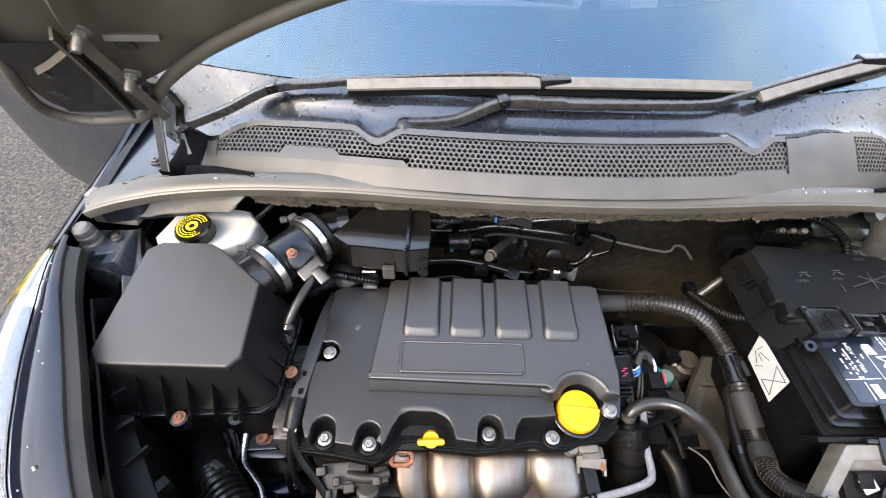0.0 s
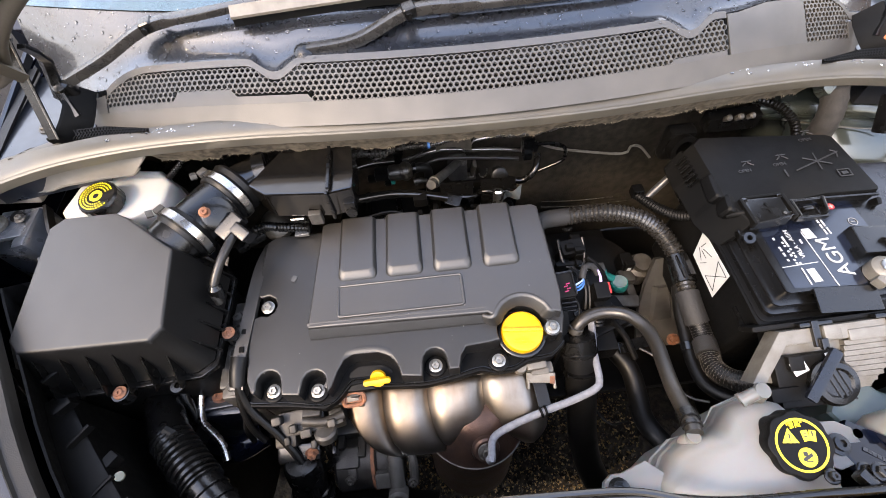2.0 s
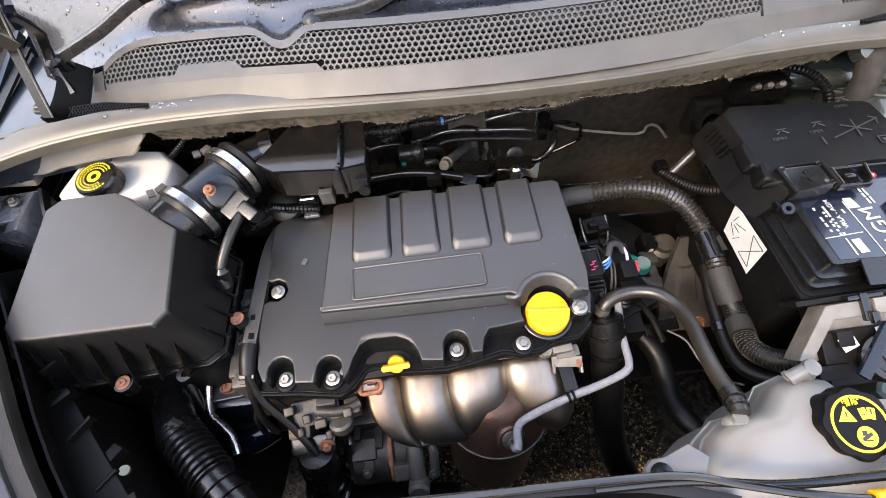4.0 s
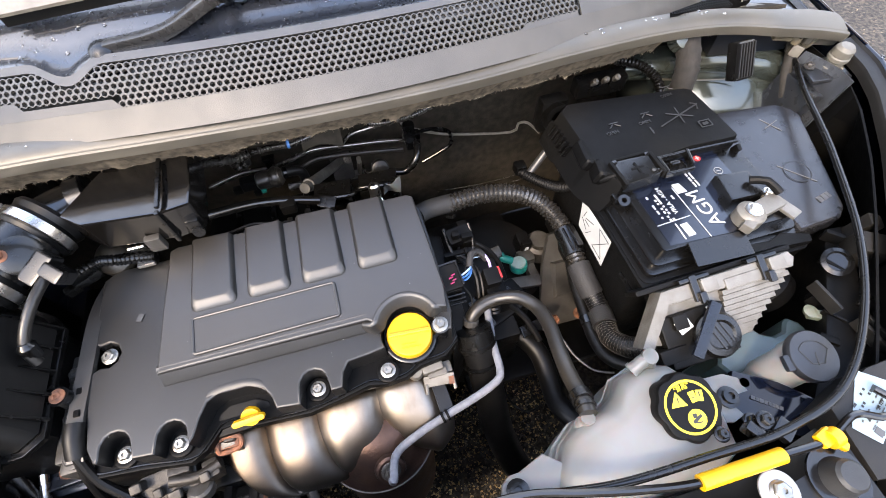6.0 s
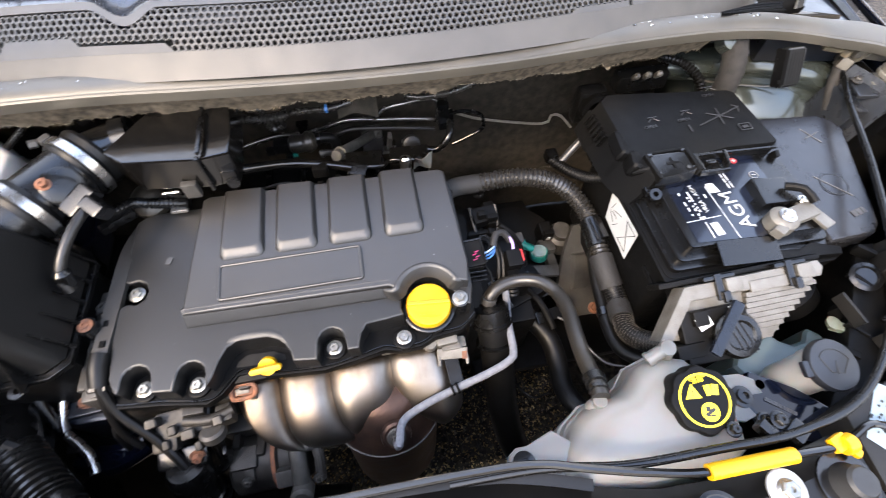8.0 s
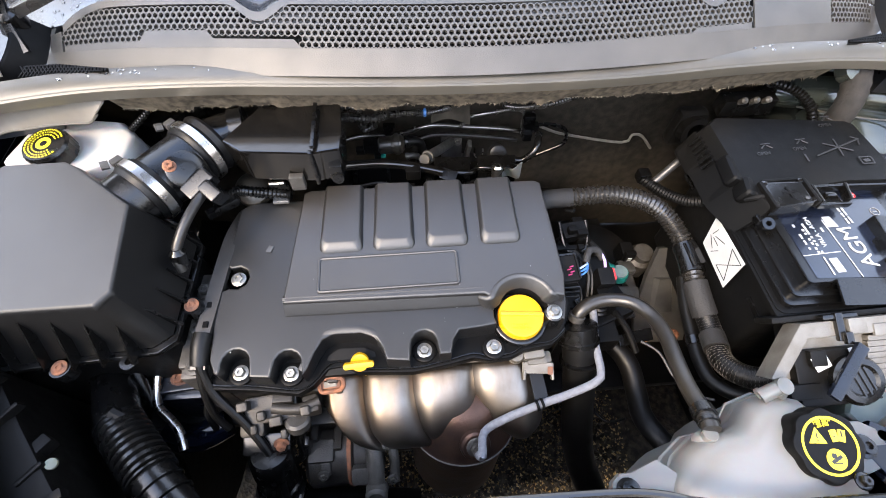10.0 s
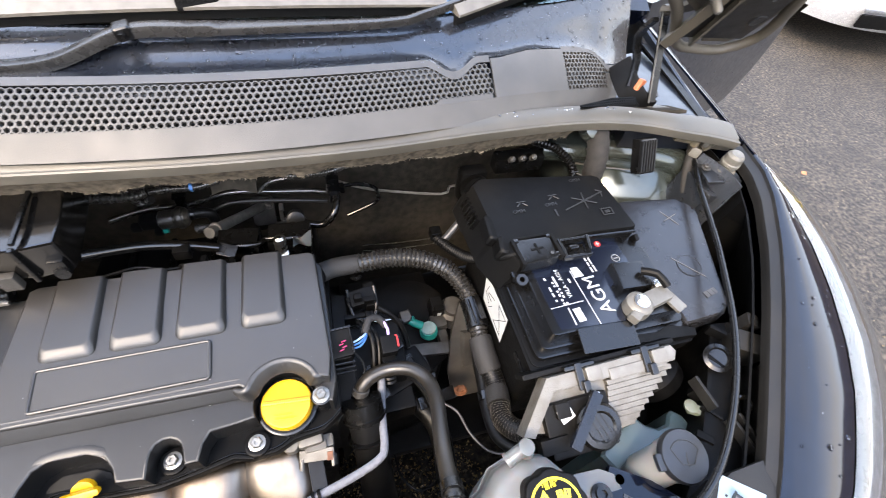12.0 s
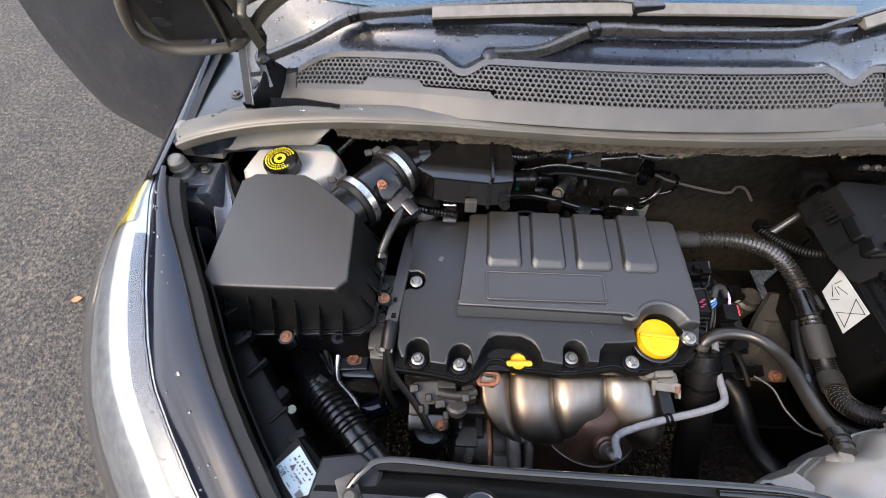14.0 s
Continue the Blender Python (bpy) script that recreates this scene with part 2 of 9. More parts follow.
PAPER = mat("white_label", (0.37, 0.375, 0.365), 0.42, color2=(0.42, 0.42, 0.40), scale=30)
BLUELAB = mat("pale_blue_label", (0.21, 0.27, 0.30), 0.38, color2=(0.18, 0.235, 0.265), scale=30)
DARKLAB = mat("black_blue_label", (0.005, 0.007, 0.014), 0.20, scale=30, coat=0.4)
INK = mat("black_ink", (0.012, 0.012, 0.012), 0.5)
WHITEINK = mat("white_print", (0.42, 0.43, 0.43), 0.45)
YELLOWINK = mat("yellow_print", (0.86, 0.70, 0.02), 0.45)
GREYINK = mat("faint_grey_moulding", (0.055, 0.055, 0.055), 0.5)
SCRATCH = mat("pale_scratch", (0.10, 0.098, 0.092), 0.6)
TEAL = mat("teal_plastic", (0.008, 0.21, 0.165), 0.36)
BLUEW = mat("blue_insulation", (0.035, 0.13, 0.34), 0.45)
PALEW = mat("pale_blue_insulation", (0.30, 0.42, 0.58), 0.45)
REDP = mat("red_plastic", (0.38, 0.018, 0.018), 0.40)
PINK = mat("magenta_plastic", (0.30, 0.016, 0.085), 0.40)
VIOLET = mat("violet_insulation", (0.45, 0.32, 0.62), 0.45)
ORANGE = mat("orange_print", (0.85, 0.25, 0.02), 0.45)
NATURAL = mat("natural_nylon", (0.125, 0.135, 0.100), 0.45, sss=0.1)
LAMPIN = mat("silvered_reflector", (0.40, 0.415, 0.43), 0.42, metal=0.9, bump=0.1, bscale=60)
AMBERLENS = mat("amber_lens", (0.55, 0.40, 0.03), 0.20, coat=0.6)


def glass_material(name, tint, rough=0.02, weight=1.0, ior=1.45):
    m = bpy.data.materials.new(name)
    m.use_nodes = True
    b = m.node_tree.nodes["Principled BSDF"]
    b.inputs["Base Color"].default_value = (*tint, 1)
    b.inputs["Roughness"].default_value, b.inputs["IOR"].default_value = rough, ior
    b.inputs["Transmission Weight"].default_value = weight
    return m


LENS = glass_material("clear_lamp_lens", (0.95, 0.97, 0.98), 0.03)
DROP = glass_material("water", (1.0, 1.0, 1.0), 0.0, ior=1.33)
SCREENGLASS = glass_material("tinted_windscreen_glass", (0.42, 0.50, 0.52), 0.0, ior=1.85)
SCREENGLASS.node_tree.nodes["Principled BSDF"].inputs["Specular Tint"].default_value = (0.72, 0.94, 1.0, 1)


def asphalt_material():
    m = bpy.data.materials.new("worn_asphalt")
    m.use_nodes = True
    t = m.node_tree
    b = t.nodes["Principled BSDF"]
    tc = t.nodes.new("ShaderNodeTexCoord")
    vor = t.nodes.new("ShaderNodeTexVoronoi")
    vor.inputs["Scale"].default_value = 95.0
    t.links.new(tc.outputs["Object"], vor.inputs["Vector"])
    fine = t.nodes.new("ShaderNodeTexNoise")
    fine.inputs["Scale"].default_value, fine.inputs["Detail"].default_value = 55.0, 9.0
    t.links.new(tc.outputs["Object"], fine.inputs["Vector"])
    wide = t.nodes.new("ShaderNodeTexNoise")
    wide.inputs["Scale"].default_value, wide.inputs["Detail"].default_value, wide.inputs["Roughness"].default_value = 4.5, 9.0, 0.72
    t.links.new(tc.outputs["Object"], wide.inputs["Vector"])
    r1 = t.nodes.new("ShaderNodeValToRGB")
    r1.color_ramp.elements[0].position, r1.color_ramp.elements[0].color = 0.40, (0.011, 0.0100, 0.0085, 1)
    r1.color_ramp.elements[1].position, r1.color_ramp.elements[1].color = 0.62, (0.074, 0.063, 0.050, 1)
    t.links.new(fine.outputs["Fac"], r1.inputs["Fac"])
    hsv = t.nodes.new("ShaderNodeMixRGB")
    hsv.blend_type = "MULTIPLY"
    hsv.inputs["Fac"].default_value = 0.5
    r2 = t.nodes.new("ShaderNodeValToRGB")
    r2.color_ramp.elements[0].color, r2.color_ramp.elements[1].color = (0.35, 0.33, 0.30, 1), (1.75, 1.66, 1.50, 1)
    t.links.new(vor.outputs["Color"], r2.inputs["Fac"])
    t.links.new(r1.outputs["Color"], hsv.inputs[1])
    t.links.new(r2.outputs["Color"], hsv.inputs[2])
    m2 = t.nodes.new("ShaderNodeMixRGB")
    m2.blend_type = "MULTIPLY"
    m2.inputs["Fac"].default_value = 0.95
    r3 = t.nodes.new("ShaderNodeValToRGB")
    r3.color_ramp.elements[0].position, r3.color_ramp.elements[0].color = 0.32, (0.45, 0.43, 0.40, 1)
    r3.color_ramp.elements[1].position, r3.color_ramp.elements[1].color = 0.65, (1.15, 1.12, 1.05, 1)
    t.links.new(wide.outputs["Fac"], r3.inputs["Fac"])
    t.links.new(hsv.outputs["Color"], m2.inputs[1])
    t.links.new(r3.outputs["Color"], m2.inputs[2])
    t.links.new(m2.outputs["Color"], b.inputs["Base Color"])
    b.inputs["Roughness"].default_value = 0.78
    bp = t.nodes.new("ShaderNodeBump")
    bp.inputs["Strength"].default_value, bp.inputs["Distance"].default_value = 0.9, 0.004
    t.links.new(fine.outputs["Fac"], bp.inputs["Height"])
    bp2 = t.nodes.new("ShaderNodeBump")
    bp2.inputs["Strength"].default_value, bp2.inputs["Distance"].default_value = 0.8, 0.0045
    t.links.new(vor.outputs["Distance"], bp2.inputs["Height"])
    t.links.new(bp.outputs["Normal"], bp2.inputs["Normal"])
    t.links.new(bp2.outputs["Normal"], b.inputs["Normal"])
    return m


ASPHALT = asphalt_material()

# ------------------------------------------------------------------ mesh helpers


def part(name, bm, material, parent=None, label="", sharp=35):
    """Link a bmesh as one mesh object, under a thing or a part."""
    bmesh.ops.recalc_face_normals(bm, faces=bm.faces)
    me = bpy.data.meshes.new(name)
    bm.to_mesh(me)
    bm.free()
    for p in me.polygons:
        p.use_smooth = True
    me.set_sharp_from_angle(angle=radians(sharp))
    me.materials.append(material)
    ob = new(name, me)
    flat = ob.modifiers.new("flat_faces", "WEIGHTED_NORMAL")
    flat.keep_sharp, flat.weight = True, 60
    if parent is not None:
        ob.parent = parent
    if label:
        ob["label"] = label
    return ob


def thing(name, label, category, at=(0, 0, 0), group="", kind=""):
    """An Empty at the base of a thing; its parts are built in world places and hung under it."""
    ob = new(name)
    ob.empty_display_size = 0.02
    return tagged(ob, label, category, group, kind)


def join(*bms):
    out = bmesh.new()
    for b in bms:
        me = bpy.data.meshes.new("tmp")
        b.to_mesh(me)
        b.free()
        out.from_mesh(me)
        bpy.data.meshes.remove(me)
    return out


def moved(bm, m):
    bmesh.ops.transform(bm, matrix=m, verts=bm.verts)
    return bm


def bevelled(bm, w, seg=2, angle=30):
    if w > 0:
        es = [e for e in bm.edges if len(e.link_faces) == 2 and e.calc_face_angle(0) > radians(angle)]
        bmesh.ops.bevel(bm, geom=es, offset=w, segments=seg, profile=0.6, affect="EDGES", clamp_overlap=True)
    return bm


def box(cx, cy, cz, sx, sy, sz, bev=0.003, rot=(0, 0, 0), seg=2):
    bm = bmesh.new()
    bmesh.ops.create_cube(bm, size=1.0)
    bmesh.ops.scale(bm, vec=(sx, sy, sz), verts=bm.verts)
    bevelled(bm, min(bev, 0.45 * min(sx, sy, sz)), seg)
    return moved(bm, pose(cx, cy, cz, *rot))


def prism(poly, low, high, bev=0.0, seg=2, top_only=True, profile=0.6):
    """An upright solid on the outline poly; low and high are heights or functions of x and y."""
    f0 = low if callable(low) else (lambda x, y: low)
    f1 = high if callable(high) else (lambda x, y: high)
    bm = bmesh.new()
    b = [bm.verts.new((x, y, f0(x, y))) for x, y in poly]
    t = [bm.verts.new((x, y, f1(x, y))) for x, y in poly]
    n = len(poly)
    for i in range(n):
        j = (i + 1) % n
        bm.faces.new((b[i], b[j], t[j], t[i]))
    top = bm.faces.new(t)
    bm.faces.new(b[::-1])
    if bev:
        bm.normal_update()
        es = list(top.edges) if top_only else [e for e in bm.edges if e.calc_face_angle(0) > 0.5]
        bmesh.ops.bevel(bm, geom=es, offset=bev, segments=seg, profile=profile, affect="EDGES", clamp_overlap=True)
    return bm


def loft(rings, cap=True, closed=True):
    """A skin over rings of equal length."""
    bm = bmesh.new()
    vs = [[bm.verts.new(p) for p in r] for r in rings]
    n = len(rings[0])
    for a, b in zip(vs, vs[1:]):
        for i in range(n if closed else n - 1):
            j = (i + 1) % n
            bm.faces.new((a[i], a[j], b[j], b[i]))
    if cap and closed:
        bm.faces.new(vs[0][::-1])
        bm.faces.new(vs[-1])
    return bm


def spline(pts, step=0.01):
    """Points along a smooth curve through pts."""
    p = [Vector(q) for q in pts]
    if len(p) == 2:
        p = [p[0], (p[0] + p[1]) / 2, p[1]]
    out = []
    for i in range(len(p) - 1):
        a, b, c, d = p[max(0, i - 1)], p[i], p[i + 1], p[min(len(p) - 1, i + 2)]
        k = max(2, int((c - b).length / step))
        for s in range(k):
            t = s / k
            out.append(0.5 * (2 * b + (c - a) * t + (2 * a - 5 * b + 4 * c - d) * t * t + (3 * b - a - 3 * c + d) * t ** 3))
    out.append(p[-1])
    return out


def sweep(path, ring):
    """Carry a ring of (side, up) offsets, or a function of the step giving one, along a path."""
    rings, up = [], None
    for i, p in enumerate(path):
        d = (path[min(i + 1, len(path) - 1)] - path[max(i - 1, 0)]).normalized()
        if up is None:
            up = Vector((0, 0, 1)) if abs(d.z) < 0.9 else Vector((0, 1, 0))
        side = d.cross(up).normalized()
        up = side.cross(d).normalized()
        r = ring(i) if callable(ring) else ring
        rings.append([p + side * a + up * b for a, b in r])
    return loft(rings)


def circle(r, n=14, flat=1.0):
    return [(r * math.cos(2 * math.pi * k / n), r * flat * math.sin(2 * math.pi * k / n)) for k in range(n)]


def tube(pts, r, n=14, step=0.008, ribs=0.0, pitch=0.005):
    """A round hose through pts; ribs: depth of corrugation."""
    if ribs:
        path = spline(pts, pitch / 2)
        big, small = circle(r, n), circle(r - ribs, n)
        return sweep(path, lambda i: big if i % 2 else small)
    return sweep(spline(pts, step), circle(r, n))


def lathe(profile, n=28, m=None):
    """Turn (radius, height) pairs about the z axis."""
    bm = loft([[(r * math.cos(2 * math.pi * k / n), r * math.sin(2 * math.pi * k / n), h) for k in range(n)] for r, h in profile])
    return moved(bm, m) if m is not None else bm


def annulus(r0, r1, h0, h1, m=None, n=36):
    """A flat ring with an open middle."""
    prof = ((r0, h0), (r1, h0), (r1, h1), (r0, h1), (r0, h0))
    bm = loft([[(r * math.cos(2 * math.pi * k / n), r * math.sin(2 * math.pi * k / n), h) for k in range(n)] for r, h in prof], cap=False)
    bmesh.ops.remove_doubles(bm, verts=bm.verts, dist=1e-6)
    return moved(bm, m) if m is not None else bm


def grid(fn, nu, nv, thick=0.0):
    """A sheet from fn(u, v), u and v from 0 to 1; with a thickness when asked."""
    bm = bmesh.new()
    vs = [[bm.verts.new(fn(i / nu, j / nv)) for j in range(nv + 1)] for i in range(nu + 1)]
    for i in range(nu):
        for j in range(nv):
            bm.faces.new((vs[i][j], vs[i + 1][j], vs[i + 1][j + 1], vs[i][j + 1]))
    if thick:
        bmesh.ops.recalc_face_normals(bm, faces=bm.faces)
        bmesh.ops.solidify(bm, geom=list(bm.faces), thickness=thick)
    return bm


def aim(p, axis, spin=0.0):
    """A pose at p whose z axis points along axis."""
    q = Vector(axis).to_track_quat("Z", "Y").to_matrix().to_4x4()
    return Matrix.Translation(p) @ q @ pose(0, 0, 0, 0, 0, spin)


def rounded(x0, y0, x1, y1, r, k=4):
    pts = []
    for cx, cy, a in ((x1 - r, y0 + r, -90), (x1 - r, y1 - r, 0), (x0 + r, y1 - r, 90), (x0 + r, y0 + r, 180)):
        for i in range(k + 1):
            t = radians(a + 90 * i / k)
            pts.append((cx + r * math.cos(t), cy + r * math.sin(t)))
    return pts


def hexbolt(name, p, axis, r, material, parent, label="", flange=1.45, h=0.008):
    m = aim(p, axis)
    head = lathe([(r * 0.9, 0.002), (r, 0.003), (r, h - 0.0015), (r * 0.82, h), (r * 0.35, h), (r * 0.3, h - 0.002)], 6)
    rim = lathe([(r * flange, 0), (r * flange, 0.0018), (r * 0.9, 0.0032)], 20)
    return part(name, moved(join(head, rim), m), material, parent, label, sharp=25)


def lettering(name, text, size, m, material, parent, depth=0.0004):
    """Built-in font turned into a thin mesh."""
    cu = bpy.data.curves.new(name, "FONT")
    cu.body, cu.size, cu.extrude, cu.align_x, cu.align_y = text, size, depth, "CENTER", "CENTER"
    ob = new(name, cu)
    dg = bpy.context.evaluated_depsgraph_get()
    me = bpy.data.meshes.new_from_object(ob.evaluated_get(dg))
    bpy.data.objects.remove(ob)
    bpy.data.curves.remove(cu)
    me.transform(m)
    me.materials.clear()
    me.materials.append(material)
    o = new(name, me)
    o.parent = parent
    return o


def bars(m, w, h, rows, rng, t=0.0004, fill=0.62, chunk=0.3):
    """Rows of short blocks where print is too small to read."""
    bm = bmesh.new()
    for r in range(rows):
        y = h * (0.5 - (r + 0.5) / rows)
        x = -w / 2
        end = w / 2 * rng.uniform(0.4, 1.0)
        while x < end:
            k = rng.uniform(0.4, 1.3) * chunk * w
            k = min(k, end - x)
            if k > 0.05 * w:
                q = bmesh.ops.create_cube(bm, size=1.0)["verts"]
                bmesh.ops.scale(bm, vec=(k * 0.86, h / rows * fill, t), verts=q)
                bmesh.ops.translate(bm, vec=(x + k / 2, y, 0), verts=q)
            x += k
    return moved(bm, m)

# ------------------------------------------------------------------ ground
def ground_sheet():
    bm = bmesh.new()
    cuts = [-900, -120, -30, -8] + [-4 + 0.25 * i for i in range(41)] + [12, 40, 120, 900]
    vs = [[bm.verts.new((x, y, 0.006 * noise.noise(Vector((x * 0.7, y * 0.7, 0.3))) if abs(x) < 7 and abs(y) < 7 else 0)) for y in cuts] for x in cuts]
    for i in range(len(cuts) - 1):
        for j in range(len(cuts) - 1):
            bm.faces.new((vs[i][j], vs[i + 1][j], vs[i + 1][j + 1], vs[i][j + 1]))
    return bm


tagged(part("ground", ground_sheet(), ASPHALT), "worn grey asphalt with loose gritty stones", "ground", kind="structure")



def far_wall(k):
    """One side of an unseen wall ring, added to block light from the low sky."""
    bm = box(0, 16, 2.3, 33.0, 0.3, 4.6, 0.02)
    return moved(bm, pose(0, 0, 0, 0, 0, 90 * k))


for k in range(4):
    tagged(part("wall_%d" % (k + 1), far_wall(k), mat("dark_brick_brown_%d" % k, (0.10, 0.075, 0.058), 0.85, color2=(0.06, 0.05, 0.042), scale=3, bump=0.6, bscale=40)), "unseen dark brown wall added to cut the low sky light", "wall", kind="structure")

# ------------------------------------------------------------------ the car's body
XC = 0.19          # middle of the car
YS = {-1: (-0.10, 0.00, 0.115, 0.180, 0.237, 0.296, 0.365, 0.425, 0.478, 0.552, 0.64),
      1: (-0.10, 0.00, 0.098, 0.134, 0.189, 0.252, 0.326, 0.414, 0.501, 0.56, 0.64)}
SEAL_W = {-1: (0.36, 0.45, 0.552, 0.601, 0.641, 0.677, 0.714, 0.748, 0.779, 0.815, 0.845),
          1: (0.33, 0.42, 0.521, 0.555, 0.599, 0.649, 0.708, 0.772, 0.826, 0.855, 0.870)}
EDGE_W = {-1: (0.43, 0.52, 0.630, 0.681, 0.723, 0.753, 0.781, 0.803, 0.820, 0.847, 0.864),
          1: (0.44, 0.55, 0.668, 0.703, 0.748, 0.788, 0.824, 0.856, 0.878, 0.893, 0.903)}
LAMP_W = {-1: (0.62, 0.72, 0.832, 0.880, 0.912, 0.937, 0.958, 0.964, 0.958, 0.925, 0.885),
          1: (0.62, 0.76, 0.882, 0.915, 0.955, 0.992, 1.009, 1.016, 1.000, 0.965, 0.918)}
SEAL_Z = (0.900, 0.915, 0.933, 0.945, 0.958, 0.974, 0.985, 0.985, 0.985)


def along(y, values, s=-1):
    """A half width of side s, or the seal's height, at y."""
    if values is SEAL_Z:
        return float(np.interp(y, (-0.10, 0.00, 0.12, 0.18, 0.264, 0.384, 0.50, 0.565, 0.64), SEAL_Z))
    return float(np.interp(y, YS[s], values[s]))


car = thing("car", "dark blue-black hatchback with its bonnet and front doors open", "car")


def body_side(s):
    """The wing, its seal, the headlamp and the inner wing of one side; s is -1 or 1."""
    def at(w, y, z):
        return (XC + s * w, y, z)

    y0, y1 = -0.08, 0.60

    def wing(u, v):
        y = y0 + (y1 - y0) * u
        a, b = along(y, SEAL_W, s) + (0.016 if s > 0 else 0.006), along(y, EDGE_W, s)
        return at(a + (b - a) * v, y, along(y, SEAL_Z) + 0.004 - 0.012 * v * v + 0.003 * math.sin(math.pi * v))
    part("wing_top", grid(wing, 46, 8, 0.004), PAINT, car, "glossy dark painted strip beaded with rain")

    def seal(u, v):
        y = y0 + (y1 + (0.03 if s > 0 else -0.022) - y0) * u
        w, z = along(y, SEAL_W, s) - (0.0 if s > 0 else 0.010), along(y, SEAL_Z)
        prof = ((-0.009, -0.020), (-0.008, -0.008), (-0.006, -0.003), (0.011, 0.001), (0.0135, 0.0055), (0.018, 0.002))
        k = v * 5
        i = min(4, int(k))
        f = k - i
        a, b = prof[i], prof[i + 1]
        return at(w + a[0] + (b[0] - a[0]) * f, y, z + a[1] + (b[1] - a[1]) * f)
    part("wing_seal", grid(seal, 46, 10, 0.003), STRIPP, car, "dusty black plastic strip along the wing")

    def gap(u, v):
        y = y0 + (y1 - y0) * u
        w = along(y, EDGE_W, s) + 0.014 * v - 0.003
        return at(w, y, along(y, SEAL_Z) - 0.022)
    part("lamp_gap", grid(gap, 40, 1, 0.002), PLASTIC, car)

    def lens(u, v, off=0.0):
        y = y0 + (y1 + 0.01 - y0) * u
        a, b = along(y, EDGE_W, s) + 0.008, along(y, LAMP_W, s)
        h = 0.16 * (b - a) / 0.15
        q = v * math.pi / 2
        n = 1 - off / 0.15
        return at(a + (b - a) * math.sin(q) * n, y, along(y, SEAL_Z) - 0.012 - h * (1 - math.cos(q)) - off * 0.9)
    lamp = part("headlamp", grid(lambda u, v: lens(u, v, 0.010), 40, 12, 0.002), LAMPIN, car, "silvered headlamp bowl")
    part("lens", grid(lens, 40, 14, 0.003), LENS, lamp, "clear curved headlamp lens")
    part("side_marker", grid(lambda u, v: lens(0.84 + 0.14 * u, 0.15 + 0.75 * v, 0.006), 10, 6, 0.002), AMBERLENS, lamp, "yellow marker strip")
    part("bezel", grid(lambda u, v: lens(0.05 + 0.75 * u, 0.02 + 0.09 * v, 0.006), 24, 3, 0.002), SATIN, lamp, "black inner trim")

    def flank(u, v):
        y = y0 - 0.05 + (2.9 - y0) * u
        if y < 0.60:
            b, a = along(y, LAMP_W, s), along(y, EDGE_W, s)
            zt = along(y, SEAL_Z) - 0.012 - 0.16 * (b - a) / 0.15
        else:
            b, zt = along(0.64, LAMP_W, s) + 0.03 * min(1, (y - 0.6) / 0.5), 0.955
        bulge = 0.05 * math.sin(math.pi * min(1, v * 1.3)) * min(1, max(0, (y - 0.45) / 0.4)) - 0.018 * min(1, v * 4) * min(1, max(0, (0.55 - y) / 0.1))
        return at(b + bulge - 0.06 * v * v, y, zt - 0.002 - (zt - 0.22) * v)
    part("body_flank", grid(flank, 60, 12, 0.004), PAINT, car)

    def shoulder(u, v):
        y = 0.585 + 0.62 * u
        a = along(0.64, EDGE_W, s) - 0.014 + 0.004 * u
        b = along(0.64, LAMP_W, s) + 0.003 + 0.03 * min(1, (y - 0.6) / 0.5)
        return at(a + (b - a) * v, y, 0.985 + 0.05 * u - 0.03 * v * v)
    part("wing_shoulder", grid(shoulder, 24, 5, 0.004), PAINT, car)

    def inner(u, v):
        y = -0.02 + 0.86 * u
        w = along(min(y, 0.62), SEAL_W, s) - (0.014 if s > 0 else 0.024)
        z = along(min(y, 0.62), SEAL_Z) - 0.03
        deep = (0.10 if s > 0 else 0.06) * math.sin(math.pi * min(1, v * 1.2)) * (1 if y < 0.5 else -0.3)
        if s < 0:
            z -= 0.075 * min(1.0, max(0.0, (y - 0.50) / 0.05))
        return at(w + deep - 0.10 * v * max(0, u - 0.45), y, z - 0.55 * v)
    part("inner_wing", grid(inner, 30, 14, 0.003), PLASTIC, car, "dark inner wing panel")


body_side(-1)
body_side(1)


def cowl_y(u):
    return 0.684 + 0.25 * u * u


def cowl_z(u):
    return 1.073 - 0.04 * u * u - 0.2 * u ** 4


def glass_z(u, y):
    return 1.098 + 0.52 * (y - 0.765 - 0.2 * u * u)


GRILLE_X0, GRILLE_X1 = -0.455, 0.575


def notch(x):
    """Depth of the two dips in the cowl's upper edge."""
    d = 0.0
    for c in (-0.142, 0.513):
        t = abs(x - c) / 0.045
        if t < 1:
            d = max(d, 0.024 * (0.5 + 0.5 * math.cos(math.pi * t)) ** 0.8)
    return d


def crest(x):
    """Width of the perforated band above its foot, along the slope."""
    w = 0.066
    if x < -0.36:
        w -= 0.036 * ((-0.36 - x) / 0.10) ** 2
    if x > 0.60:
        w += 0.012 * min(1, (x - 0.60) / 0.06)
    if x > 0.80:
        w -= 0.045 * ((x - 0.80) / 0.06) ** 2
    return w - notch(x)


def on_cowl(x, v):
    """A place on the cowl panel: v metres up its slope from the foot of the grille."""
    u = x - XC
    y0, z0 = cowl_y(u), cowl_z(u)
    tilt = radians(35)
    return Vector((x, y0 + v * math.cos(tilt), z0 + v * math.sin(tilt) - 0.9 * max(0, v - 0.045) ** 2 * 4))


